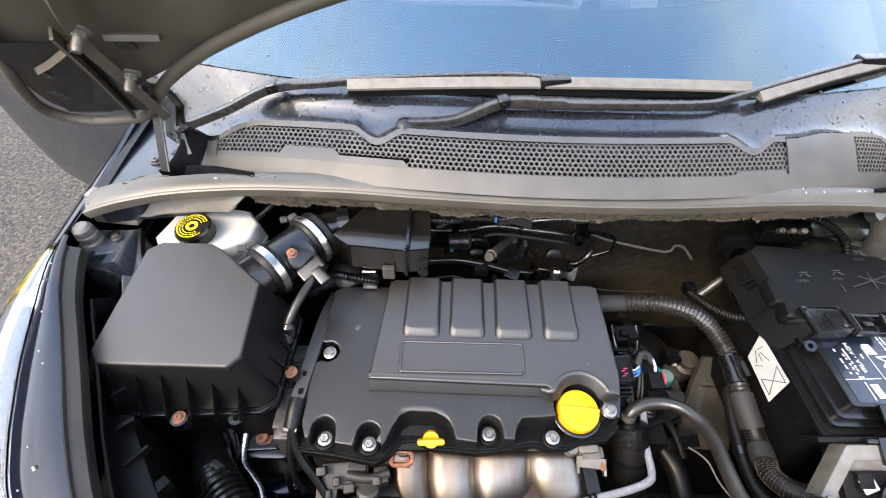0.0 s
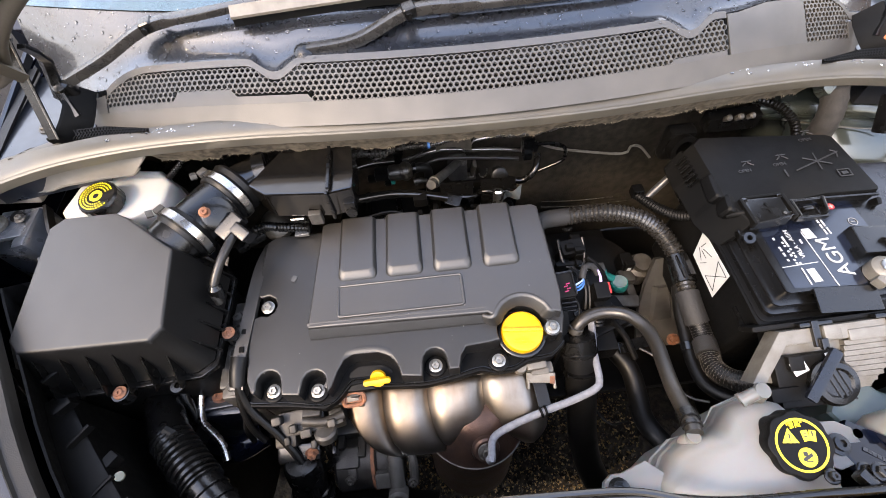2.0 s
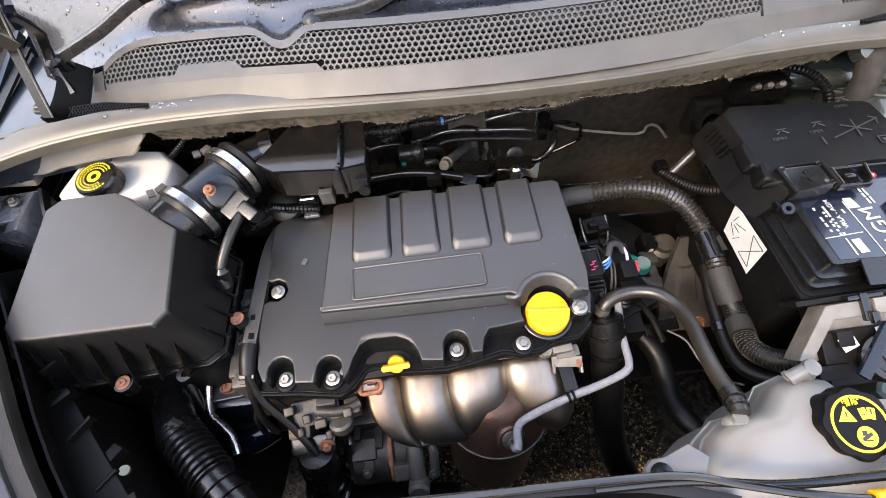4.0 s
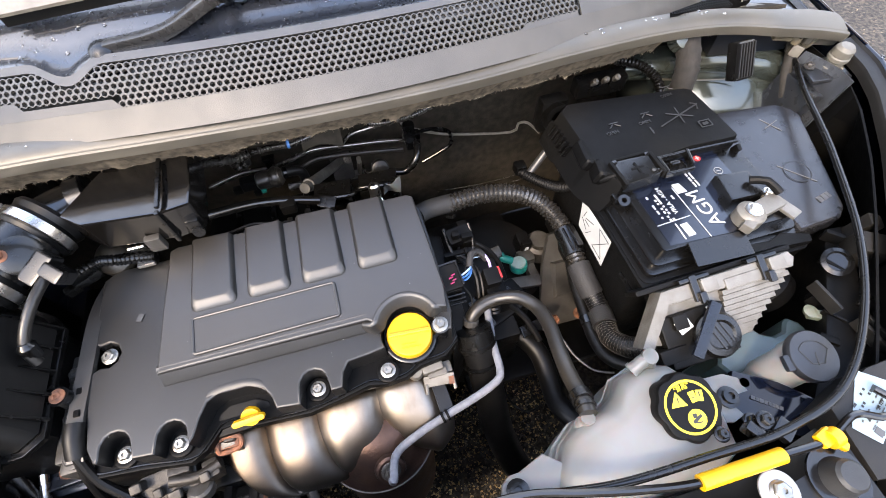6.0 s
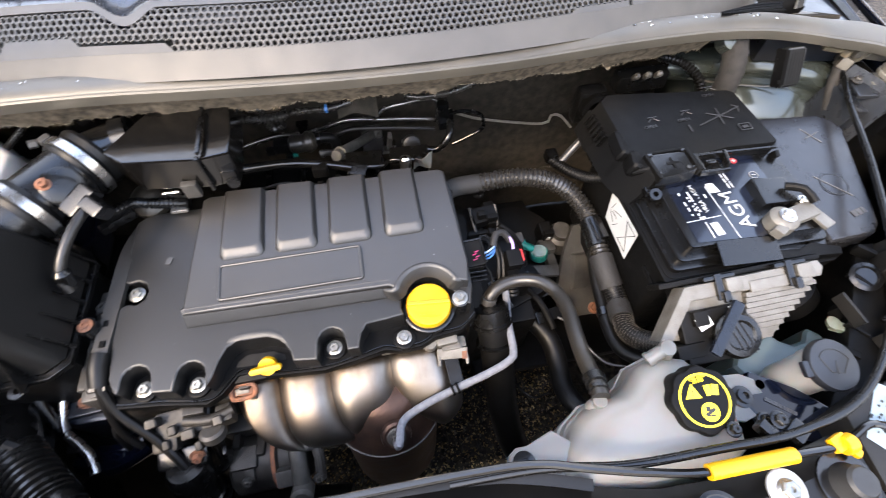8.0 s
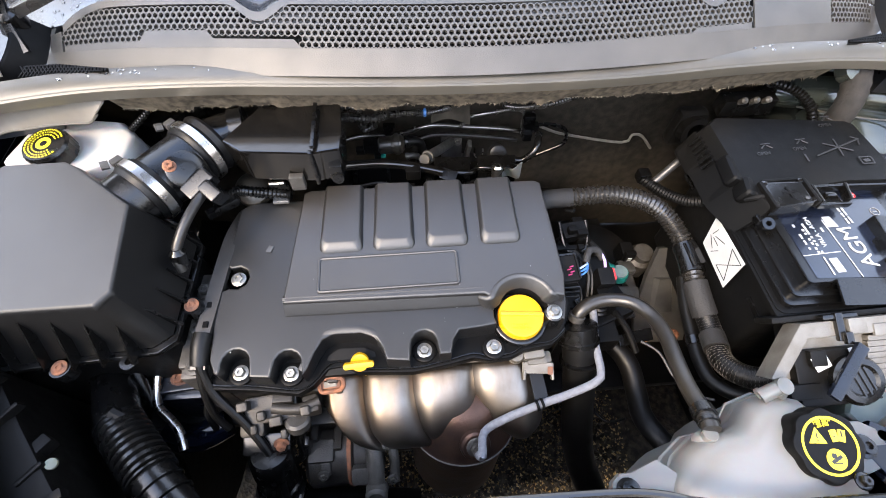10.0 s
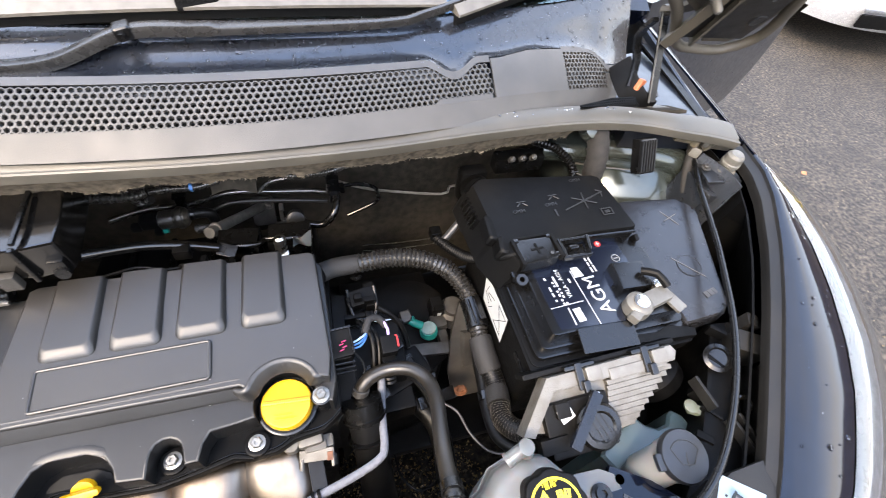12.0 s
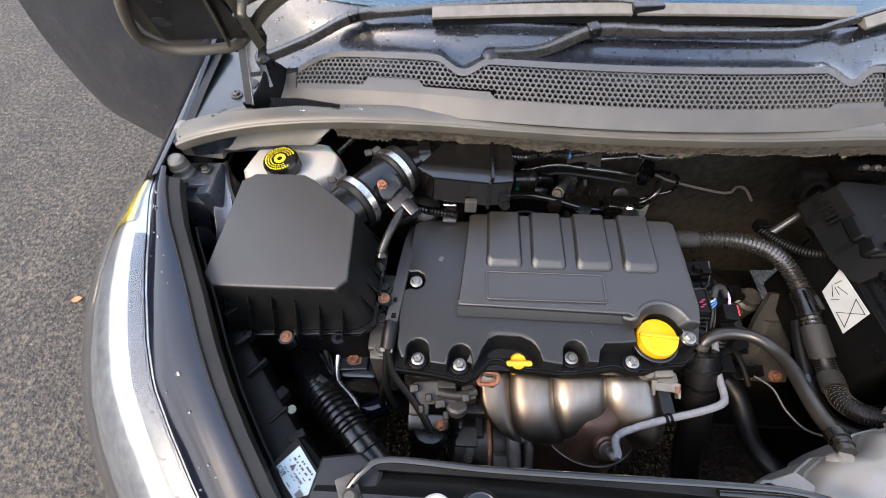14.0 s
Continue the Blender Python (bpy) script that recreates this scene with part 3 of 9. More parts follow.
def foot_rows(x):
    """How many rows of holes are filled below, in steps along the band."""
    if x < -0.32:
        return 0.0105 * 1.0
    if x < -0.215:
        return 0.0105 * 2.4
    if x < -0.085:
        return 0.0105 * 1.3
    if x < 0.475:
        return 0.0
    return 0.0105 * 0.9


def grille():
    """Six-sided holes through the cowl panel."""
    pitch = 0.0093
    row = pitch * 0.866
    verts, faces = [], []
    for patch in ((GRILLE_X0, GRILLE_X1), (0.742, 0.845)):
        n = int((patch[1] - patch[0]) / pitch)
        for j in range(10):
            for i in range(n + 1):
                x = patch[0] + (i + 0.5 * (j % 2)) * pitch
                v = 0.004 + j * row
                low = foot_rows(x) if patch[0] < 0 else 0.0
                hole = low <= v < crest(x) - 0.0070 and patch[0] - 0.001 <= x <= patch[1]
                if not hole:
                    continue
                base = len(verts)
                for k in range(6):
                    a = radians(60 * k + 30)
                    verts.append(on_cowl(x + 0.577 * pitch * math.cos(a), v + 0.577 * pitch * math.sin(a)))
                for r, dz in ((0.405, 0.0), (0.385, -0.0040)):
                    for k in range(6):
                        a = radians(60 * k + 30)
                        p = on_cowl(x + r * pitch * math.cos(a), v + r * pitch * math.sin(a))
                        verts.append(p + Vector((0, -0.5 * dz, dz)))
                for k in range(6):
                    m = (k + 1) % 6
                    faces.append((base + k, base + m, base + 6 + m, base + 6 + k))
                    faces.append((base + 6 + k, base + 6 + m, base + 12 + m, base + 12 + k))
    me = bpy.data.meshes.new("grille")
    me.from_pydata(verts, [], faces)
    bm = bmesh.new()
    bm.from_mesh(me)
    bpy.data.meshes.remove(me)
    bmesh.ops.remove_doubles(bm, verts=bm.verts, dist=0.0004)
    return bm


cowl = part("cowl_panel", grid(lambda a, v: on_cowl(-0.60 + 1.53 * a, -0.030 + 0.030 * v) - Vector((0, 0, 0.010 * (1 - v))), 90, 5, 0.003), COWL, car, "faded grey plastic scuttle panel")
tagged(part("grille", grille(), COWL, cowl, "six-sided holes moulded through grey plastic", sharp=50), kind="stuff")


def cowl_solid(x0, x1, lo, hi, n, m=6):
    def f(a, b):
        x = x0 + (x1 - x0) * a
        l, h = lo(x), hi(x)
        return on_cowl(x, l + (h - l) * b)
    return grid(f, n, m, 0.0025)


def mesh_insert(s):
    """A dark tapering grating between the seal and the foot of the scuttle panel."""
    def at(a, b, lift=0.0):
        w = 0.545 + 0.130 * a
        y = 0.704 + 0.012 * a + (0.005 + 0.017 * min(1, 1.6 * a)) * b
        return Vector((XC + s * w, y, 1.0405 - 0.012 * a + 0.005 * b + lift))
    out = [grid(lambda a, b: at(a, b), 14, 3, 0.001)]
    for k in range(24):
        for turn in (22, -34):
            a = (k + 0.5) / 24
            p = at(a, 0.5, 0.001)
            out.append(box(p.x, p.y, p.z, 0.0018, 0.004 + 0.017 * min(1, 1.6 * a), 0.003, 0.0005, (14, 0, s * turn)))
    return join(*out)


for side_way in (-1, 1):
    part("mesh_insert", mesh_insert(side_way), PLASTIC, cowl, "dark plastic grating")

blank = join(
    cowl_solid(-0.60, GRILLE_X0 - 0.004, lambda x: 0.0, lambda x: max(0.004, crest(max(x, -0.462))), 12),
    cowl_solid(GRILLE_X0, GRILLE_X1, lambda x: -0.001, lambda x: max(0.0, foot_rows(x) - 0.002), 100, 3),
    cowl_solid(GRILLE_X0, GRILLE_X1 + 0.004, lambda x: crest(x) - 0.0065, lambda x: crest(x) + 0.006, 140, 4),
    cowl_solid(GRILLE_X1 + 0.006, 0.738, lambda x: 0.0, lambda x: crest(x), 24),
    cowl_solid(0.736, 0.93, lambda x: max(0.0, crest(min(x, 0.855)) - 0.007), lambda x: max(0.012, crest(min(x, 0.855)) + 0.006), 24, 4),
    cowl_solid(0.85, 0.93, lambda x: 0.0, lambda x: 0.03, 8))
part("cowl_blank", blank, COWL, cowl)
part("plenum_floor", grid(lambda a, b: (-0.58 + 1.52 * a, cowl_y(-0.58 + 1.52 * a - XC) + 0.012 + 0.10 * b, 1.035 - 0.06 * (2 * a - 1) ** 2 + 0.01 * b), 20, 3, 0.003), PLASTIC, cowl, "dark space under the grille")


def scuttle(a, b):
    """The black glass edge between the scuttle panel and the windscreen."""
    x = -0.60 + 1.53 * a
    u = x - XC
    p = on_cowl(x, max(0.006, crest(min(max(x, -0.45), 0.85))) + 0.002)
    y1 = 0.83 + 0.2 * u * u
    q = Vector((x, y1, glass_z(u, y1)))
    w = p.lerp(q, b)
    return (w.x, w.y, w.z - 0.007 * math.sin(math.pi * min(1, b * 1.6)) * (1 if b < 0.625 else 0.2))


part("scuttle_edge", grid(scuttle, 80, 10, 0.003), FRIT, car, "wet black band below the windscreen")


def screen(a, b):
    x = -0.62 + 1.62 * a
    u = x - XC
    y = 0.828 + 0.2 * u * u + 1.05 * b
    x2 = XC + u * (1 - 0.10 * b)
    return (x2, y, glass_z(u, y) + 0.004 - 0.05 * b * b)


glass = tagged(part("windscreen", grid(screen, 40, 20, 0.005), SCREENGLASS, car, "wide tinted windscreen mirroring blue sky"))
glass.visible_shadow = False
part("dashboard", grid(lambda a, b: (-0.60 + 1.58 * a, 0.98 + 0.5 * b + 0.18 * (2 * a - 1) ** 2, 1.05 + 0.03 * math.sin(3 * b)), 16, 8, 0.02), PLASTIC, car, "dark grey dashboard top behind the glass")


def cabin(a, b):
    """Roof, sides and tail of the cabin behind the windscreen, one smooth shell."""
    t = -1 + 2 * a
    y = 1.75 + 2.05 * b
    half = 0.86 - 0.14 * b * b
    top = 1.60 - 0.30 * b ** 3
    ang = t * math.pi / 2
    w = half * math.copysign(abs(math.sin(ang)) ** 0.55, t)
    return (XC + w, y, 0.92 + (top - 0.92) * max(0, math.cos(ang)) ** 0.5)


part("roof", grid(cabin, 28, 20, 0.01), PAINT, car, "dark painted cabin roof")
part("tail", grid(lambda a, b: (XC - 0.75 + 1.5 * a, 3.80 + 0.1 * math.sin(math.pi * a), 0.3 + 1.0 * b), 12, 8, 0.01), PAINT, car)
part("cabin_floor", grid(lambda a, b: (XC - 0.8 + 1.6 * a, 1.05 + 2.7 * b, 0.30), 8, 8, 0.01), PANEL, car)


def pillar(s):
    pts = [(XC + s * 0.80, 0.98, 1.06), (XC + s * 0.77, 1.4, 1.30), (XC + s * 0.70, 1.86, 1.50)]
    return part("windscreen_pillar", sweep(spline(pts, 0.05), [(-0.03, -0.02), (0.03, -0.025), (0.035, 0.02), (-0.03, 0.028)]), PAINT, car)


pillar(-1)
pillar(1)


def wheel(s, y):
    m = pose(XC + s * 0.76, y, 0.31, 0, 90, 0)
    tyre = part("wheel", lathe([(0.20, -0.10), (0.29, -0.105), (0.31, -0.085), (0.31, 0.085), (0.29, 0.105), (0.20, 0.10)], 40, m), RUBBER, car)
    part("rim", lathe([(0.02, -0.05), (0.19, -0.06), (0.205, -0.09), (0.205, 0.09), (0.19, 0.06), (0.02, 0.05)], 30, m), ALU, tyre)


for sy in ((-1, 0.42), (1, 0.42), (-1, 3.0), (1, 3.0)):
    wheel(*sy)

def bumper(a, b):
    t = 2 * a - 1
    w = t * 0.86
    z = 0.90 - 0.72 * b
    bow = 0.30 * (1 - abs(t) ** 2.6)
    return (XC + w, -0.08 - bow - 0.09 * math.sin(math.pi * min(1, b * 1.2)), z)


part("front_bumper", grid(bumper, 40, 16, 0.005), PAINT, car, "dark painted front bumper")
part("radiator_shroud", grid(lambda a, b: (-0.30 + 1.0 * a, 0.080 + 0.01 * math.sin(a * 30), 0.90 - 0.62 * b), 30, 6, 0.02), PLASTIC, car, "black radiator fan shroud")

# rubber strip along the front of the scuttle
STRIP = [(-0.652, 0.680, 0.992), (-0.60, 0.686, 1.008), (-0.50, 0.694, 1.022), (-0.37, 0.701, 1.030), (-0.21, 0.699, 1.032), (-0.05, 0.688, 1.032), (0.15, 0.678, 1.032),
         (0.36, 0.680, 1.032), (0.56, 0.695, 1.032), (0.72, 0.702, 1.030), (0.83, 0.694, 1.026), (0.93, 0.672, 1.018), (1.00, 0.662, 1.010), (1.055, 0.655, 0.998)]
strip_profile = [(-0.0225, -0.014), (-0.0240, -0.004), (-0.0235, 0.0012), (-0.0212, 0.0030), (-0.0196, 0.0004), (-0.0180, 0.0030), (-0.0164, 0.0004), (-0.0130, 0.0040), (-0.0040, 0.0086), (0.0080, 0.0100),
                 (0.0160, 0.0086), (0.0195, 0.0040), (0.0215, 0.0010), (0.0225, -0.014)]
STRIP_PATH = spline(STRIP, 0.02)


def strip_ring(i):
    """The seal's section, wider and flatter towards both ends."""
    e = min(i, len(STRIP_PATH) - 1 - i) * 0.02
    k = max(0.0, 1 - e / 0.16)
    k = k * k * (3 - 2 * k)
    return [(-a * (1 + 0.35 * k), b) for a, b in strip_profile]


part("scuttle_seal", sweep(STRIP_PATH, strip_ring), SEALRUB, car, "weathered grey rubber bulkhead seal with lips", sharp=22)


FLANGE = mat("dusty_beige_painted_steel", (0.165, 0.150, 0.128), 0.45, color2=(0.120, 0.108, 0.090), scale=20, bump=0.15, bscale=300, dirt=0.4, dirt_color=(0.07, 0.06, 0.045))


def flange_foot(x):
    return float(np.interp(x, (-0.600, -0.565, -0.535, -0.470, -0.430, -0.412, -0.395, -0.375), (0.962, 0.958, 0.966, 0.974, 0.976, 0.976, 0.990, 1.008)))


part("seal_flange", grid(lambda a, b: (-0.600 + 0.225 * a, 0.684 + 0.010 * b, flange_foot(-0.600 + 0.225 * a) * (1 - b) + 1.014 * b), 60, 4, 0.003), FLANGE, car, "dusty painted flange under the seal")
part("flange_bead", sweep(spline([(x, 0.682, flange_foot(x)) for x in (-0.590, -0.565, -0.535, -0.505, -0.470, -0.430, -0.412, -0.395)], 0.006), circle(0.0022, 6)), SEALRUB, car, "pale sealer bead")
part("flange_block", box(-0.628, 0.695, 0.968, 0.078, 0.030, 0.062, 0.006, (-6, 6, 0)), FLANGE, car, "beige painted block under the seal's end")


def under_lip(a, b):
    """Felt under the seal, ragged along its lower edge."""
    x = -0.37 + 1.10 * a
    p = float(np.interp(x, [q[0] for q in STRIP], [q[1] for q in STRIP]))
    rag = 0.010 * noise.noise(Vector((x * 16, 1.7, 0))) + 0.006 * noise.noise(Vector((x * 70, 5.1, 0))) + 0.0025 * noise.noise(Vector((x * 300, 2.2, 0)))
    h = 0.043 + rag
    return (x, p - 0.012 + 0.020 * b + 0.004 * noise.noise(Vector((x * 25, b * 3, 3))), 1.020 - h * b)


felt = part("felt_lip", grid(under_lip, 420, 6, 0.004), FELTEDGE, car, "frayed brown felt hanging under the seal", sharp=60)


def fringe():
    """Short pale fibres along the felt's torn edge."""
    out, r = bmesh.new(), random.Random(77)
    for k in range(1500):
        a = r.random()
        p = Vector(under_lip(a, 1.0)) + Vector((0, -0.003, r.uniform(-0.002, 0.003)))
        d = Vector((r.uniform(-1, 1), r.uniform(-0.6, 0.1), r.uniform(-1, 0.4))).normalized()
        n = d.cross(Vector((0, 1, 0.3))).normalized() * r.uniform(0.0003, 0.0008)
        l = r.uniform(0.002, 0.0065)
        q = [out.verts.new(v) for v in (p - n, p + n, p + d * l, p - Vector((0, 0.0012, 0)))]
        for f in ((0, 1, 2), (1, 3, 2), (3, 0, 2), (0, 3, 1)):
            out.faces.new([q[m] for m in f])
    return out


tagged(part("felt_fibre", fringe(), FRINGE, felt, "pale frayed fibres along the torn edge"), kind="stuff")


def bulkhead(a, b):
    x = -0.59 + 1.56 * a
    z = 1.022 - 0.792 * b
    lean = 0.70 + 0.26 * min(1, b / 0.30) ** 0.7
    return (x, lean + 0.012 * noise.noise(Vector((x * 5, z * 5, 1))), z)


part("bulkhead", grid(bulkhead, 60, 30, 0.006), FELT, car, "dark felt-lined bulkhead behind the engine")
part("floor_pan", grid(lambda a, b: (-0.50 + 1.4 * a, 0.62 + 0.5 * b, 0.22), 4, 4, 0.01), PANEL, car)

# bonnet, standing open on its hinges
TH = radians(55)
HY, HZ = 0.889, 0.995


def bonnet_at(w, d, lift=0.0):
    """w: sideways from the car's middle; d: forwards from the hinge when shut; lift: off the skin, to its underside."""
    return Vector((XC + w, HY - d * math.cos(TH) - lift * math.sin(TH), HZ + d * math.sin(TH) - lift * math.cos(TH)))


def bonnet_half(d):
    return float(np.interp(d, (0.16, 0.19, 0.23, 0.29, 0.34, 0.456, 0.576, 0.72, 0.94, 1.06), (0.76, 0.83, 0.852, 0.84, 0.815, 0.755, 0.68, 0.58, 0.42, 0.30)))


def rear_edge(w):
    return 0.18 + 0.39 * max(0.0, 1 - (abs(w) / 0.80) ** 1.8)


def bonnet_grid(a, b, lift=0.0, inset=0.0):
    t = 2 * a - 1
    d1 = 1.05 - 0.10 * t * t
    w = t * 0.86
    d0 = rear_edge(w)
    d = d0 + inset + (d1 - inset - d0 - inset) * b
    w = t * (bonnet_half(d) - inset)
    return bonnet_at(w, d, lift + 0.02 * t * t)


bonnet = part("bonnet", grid(bonnet_grid, 40, 30, 0.003), PAINT, car, "raised bonnet, dull black underneath")
part("inner_frame", grid(lambda a, b: bonnet_grid(a, b, 0.020 + 0.006 * math.sin(a * 40) ** 2 * math.sin(math.pi * b), 0.02), 60, 40, 0.003), UNDER, bonnet, "dusty brown-black pressed inner panel")


def bonnet_inside(s):
    """Rolled rim, ridges, holes and hinge bolts under one half of the bonnet."""
    def on(w, d, lift=0.03):
        return bonnet_at(s * w, d, lift + 0.005 + 0.022 * (w / 0.80) ** 2)
    rim = [(0.30, 0.98), (0.42, 0.90), (0.58, 0.70), (0.68, 0.54), (0.766, 0.386), (0.820, 0.291), (0.838, 0.232), (0.806, 0.194), (0.740, 0.196), (0.691, 0.215), (0.602, 0.316), (0.478, 0.410), (0.30, 0.500), (0.10, 0.555), (0.0, 0.562)]
    part("rolled_rim", sweep(spline([on(w, d, 0.026) for w, d in rim], 0.02), circle(0.0085, 10)), UNDER, bonnet, "rolled black rim", sharp=70)
    part("inner_ridge", sweep(spline([on(0.655, 0.44, 0.034), on(0.670, 0.36, 0.034), on(0.700, 0.235, 0.034)], 0.02), [(-0.002, -0.010), (-0.002, 0.006), (0.002, 0.006), (0.002, -0.010)]), UNDER, bonnet)
    ridge = [on(0.40, 0.80), on(0.55, 0.60), on(0.622, 0.461, 0.036), on(0.636, 0.372, 0.038), on(0.650, 0.272, 0.036), on(0.655, 0.235, 0.034)]
    part("inner_ridge", sweep(spline(ridge, 0.02), [(-0.007, -0.012), (-0.005, 0.006), (0.005, 0.006), (0.007, -0.012)]), UNDER, bonnet)
    part("recess", grid(lambda u, v: on(0.650 + 0.012 * v + (0.10 + 0.03 * v) * u, 0.420 - 0.175 * v, 0.0335), 6, 6, 0.001), PANEL, bonnet, "smooth dark recessed field")
    part("cross_rib", sweep([on(0.638, 0.423, 0.036), on(0.704, 0.380, 0.036), on(0.735, 0.362, 0.034)], [(-0.006, -0.004), (-0.004, 0.004), (0.004, 0.004), (0.006, -0.004)]), UNDER, bonnet)
    part("cross_rib", sweep([on(0.602, 0.431, 0.034), on(0.540, 0.430, 0.034)], [(-0.005, -0.004), (-0.004, 0.003), (0.004, 0.003), (0.005, -0.004)]), UNDER, bonnet)
    for k in range(4):
        part("inner_ridge", sweep(spline([on(0.10 + 0.12 * k, 0.62 - 0.03 * k, 0.028), on(0.09 + 0.10 * k, 0.95 - 0.04 * k, 0.028)], 0.04), [(-0.012, -0.006), (-0.007, 0.007), (0.007, 0.007), (0.012, -0.006)]), UNDER, bonnet)
    face = Vector((0, -math.sin(TH), -math.cos(TH)))
    for w, d, r in ((0.590, 0.415, 0.011), (0.765, 0.297, 0.011), (0.735, 0.353, 0.007), (0.53, 0.56, 0.012)):
        part("panel_hole", lathe([(r * 1.25, 0.0), (r, 0.002), (r * 0.9, 0.0012), (0.001, 0.001)], 20, aim(on(w, d, 0.034), face)), INK, bonnet)
    for w, d in ((0.613, 0.451), (0.618, 0.362)):
        hexbolt("hinge_bolt", on(w, d, 0.040), face, 0.0075, ALU, bonnet, "dull zinc hinge bolt", h=0.010)
        part("bolt_shank", lathe([(0.0055, 0.008), (0.0055, 0.022), (0.004, 0.026), (0.001, 0.026)], 12, aim(on(w, d, 0.040), face)), ALU, bonnet)


bonnet_inside(-1)
bonnet_inside(1)


def hinge(s):
    foot, mid = Vector((XC + s * 0.722, 0.738, 1.020)), Vector((XC + s * 0.7175, 0.772, 1.095))
    head, plate = Vector((XC + s * 0.712, 0.800, 1.160)), bonnet_at(s * 0.640, 0.330, 0.040)
    flat = [(-0.0065, -0.0035), (0.0065, -0.0035), (0.0075, 0.0), (0.0065, 0.0035), (-0.0065, 0.0035)]
    arm = part("hinge", sweep(spline([foot, mid, head], 0.02), flat), SATIN, car, "black steel bonnet hinge arm")
    part("hinge_edge", sweep(spline([p + Vector((-s * 0.0075, -0.003, 0)) for p in (foot, mid, head)], 0.02), circle(0.0016, 6)), ALU, arm, "thin bright bead along the arm's edge")
    part("hinge_link", sweep(spline([head, head.lerp(plate, 0.5) + Vector((0, -0.01, 0.0)), plate], 0.02), [(-0.010, -0.004), (0.010, -0.004), (0.010, 0.004), (-0.010, 0.004)]), UNDER, arm)
    part("hinge_link", sweep(spline([(XC + s * 0.690, 0.790, 1.150), (XC + s * 0.690, 0.812, 1.110), (XC + s * 0.702, 0.80, 1.067), (XC + s * 0.690, 0.775, 1.030)], 0.02), flat), SATIN, arm)
    part("hinge_pin", lathe([(0.009, -0.006), (0.010, 0.0), (0.009, 0.006)], 16, aim(head, (1, 0, 0))), CAST, arm)
    part("hinge_base", prism([(XC + s * 0.66, 0.70), (XC + s * 0.83, 0.67), (XC + s * 0.845, 0.95), (XC + s * 0.72, 0.93)], 0.95, 1.00, 0.004), PAINTDULL, arm, "dusty painted corner panel")
    rib = [(0.730, 0.740, 1.006), (0.714, 0.745, 1.013), (0.701, 0.758, 1.024), (0.692, 0.782, 1.038), (0.690, 0.822, 1.056)]
    part("corner_trim", sweep(spline([(XC + s * w, y, z) for w, y, z in rib], 0.008), lambda k: [(-0.002, -0.030), (0.002, -0.030), (0.003, 0.012), (0.0, 0.016), (-0.003, 0.012)]), PLASTIC, arm, "black curved corner trim", sharp=60)
    part("ledge", prism([(XC + s * 0.714, 0.758), (XC + s * 0.722, 0.736), (XC + s * 0.784, 0.706), (XC + s * 0.788, 0.722)], 0.998, 1.010, 0.003), SEALRUB, arm, "dull plastic ledge")
    part("edge_strip", sweep(spline([(XC + s * 0.842, 0.655, 0.990), (XC + s * 0.852, 0.80, 1.004), (XC + s * 0.858, 0.98, 1.030)], 0.03), [(-0.004, -0.012), (-0.004, 0.003), (0.0, 0.005), (0.005, 0.003), (0.005, -0.012)]), PAINTDULL, arm, "bright folded wing edge")
    part("shut_gap", sweep(spline([(XC + s * 0.828, 0.665, 0.9985), (XC + s * 0.838, 0.80, 1.006), (XC + s * 0.842, 0.95, 1.016)], 0.03), [(-0.008, -0.004), (-0.008, 0.001), (0.008, 0.001), (0.008, -0.004)]), RUBBER, arm, "dark gap along the wing edge")
    hexbolt("panel_bolt", (XC + s * 0.770, 0.790, 1.0005), (0, 0, 1), 0.008, CAST, arm)
    part("slot", box(XC + s * 0.745, 0.830, 1.001, 0.012, 0.030, 0.002, 0.0006, (0, 0, s * 10)), INK, arm)


hinge(-1)
hinge(1)


def door(s, tip, name_label):
    a, b = Vector((XC + s * 0.90, 1.13)), Vector(tip)
    d = (b - a).normalized()
    n = Vector((d.y, -d.x)) * (-s)
    L = (b - a).length

    def f(u, v):
        q = a + d * (L * u)
        z = 0.38 + 0.66 * v
        if u > 0.9:
            z = z + (0.07 * ((u - 0.9) / 0.1) ** 2) * (1 - v)
        o = 0.035 * math.sin(math.pi * min(1, 0.15 + v * 0.85)) + 0.01
        return (q.x + n.x * -o, q.y + n.y * -o, z)
    ob = part("front_door", grid(f, 20, 14, 0.05), PAINTDULL, car, name_label)
    part("door_handle", box(a.x + d.x * L * 0.82 - n.x * 0.03, a.y + d.y * L * 0.82 - n.y * 0.03, 0.92, 0.18, 0.03, 0.03, 0.01, (0, 0, math.degrees(math.atan2(d.y, d.x)))), PAINT, ob)


door(-1, (-1.60, 1.64), "open front door, dusty dark paint")
door(1, (2.25, 1.66), "open front door, dusty dark paint")

# ------------------------------------------------------------------ engine
def arc(cx, cy, r, a0, a1, n=6):
    return [(cx + r * math.cos(radians(a0 + (a1 - a0) * i / n)), cy + r * math.sin(radians(a0 + (a1 - a0) * i / n))) for i in range(n + 1)]


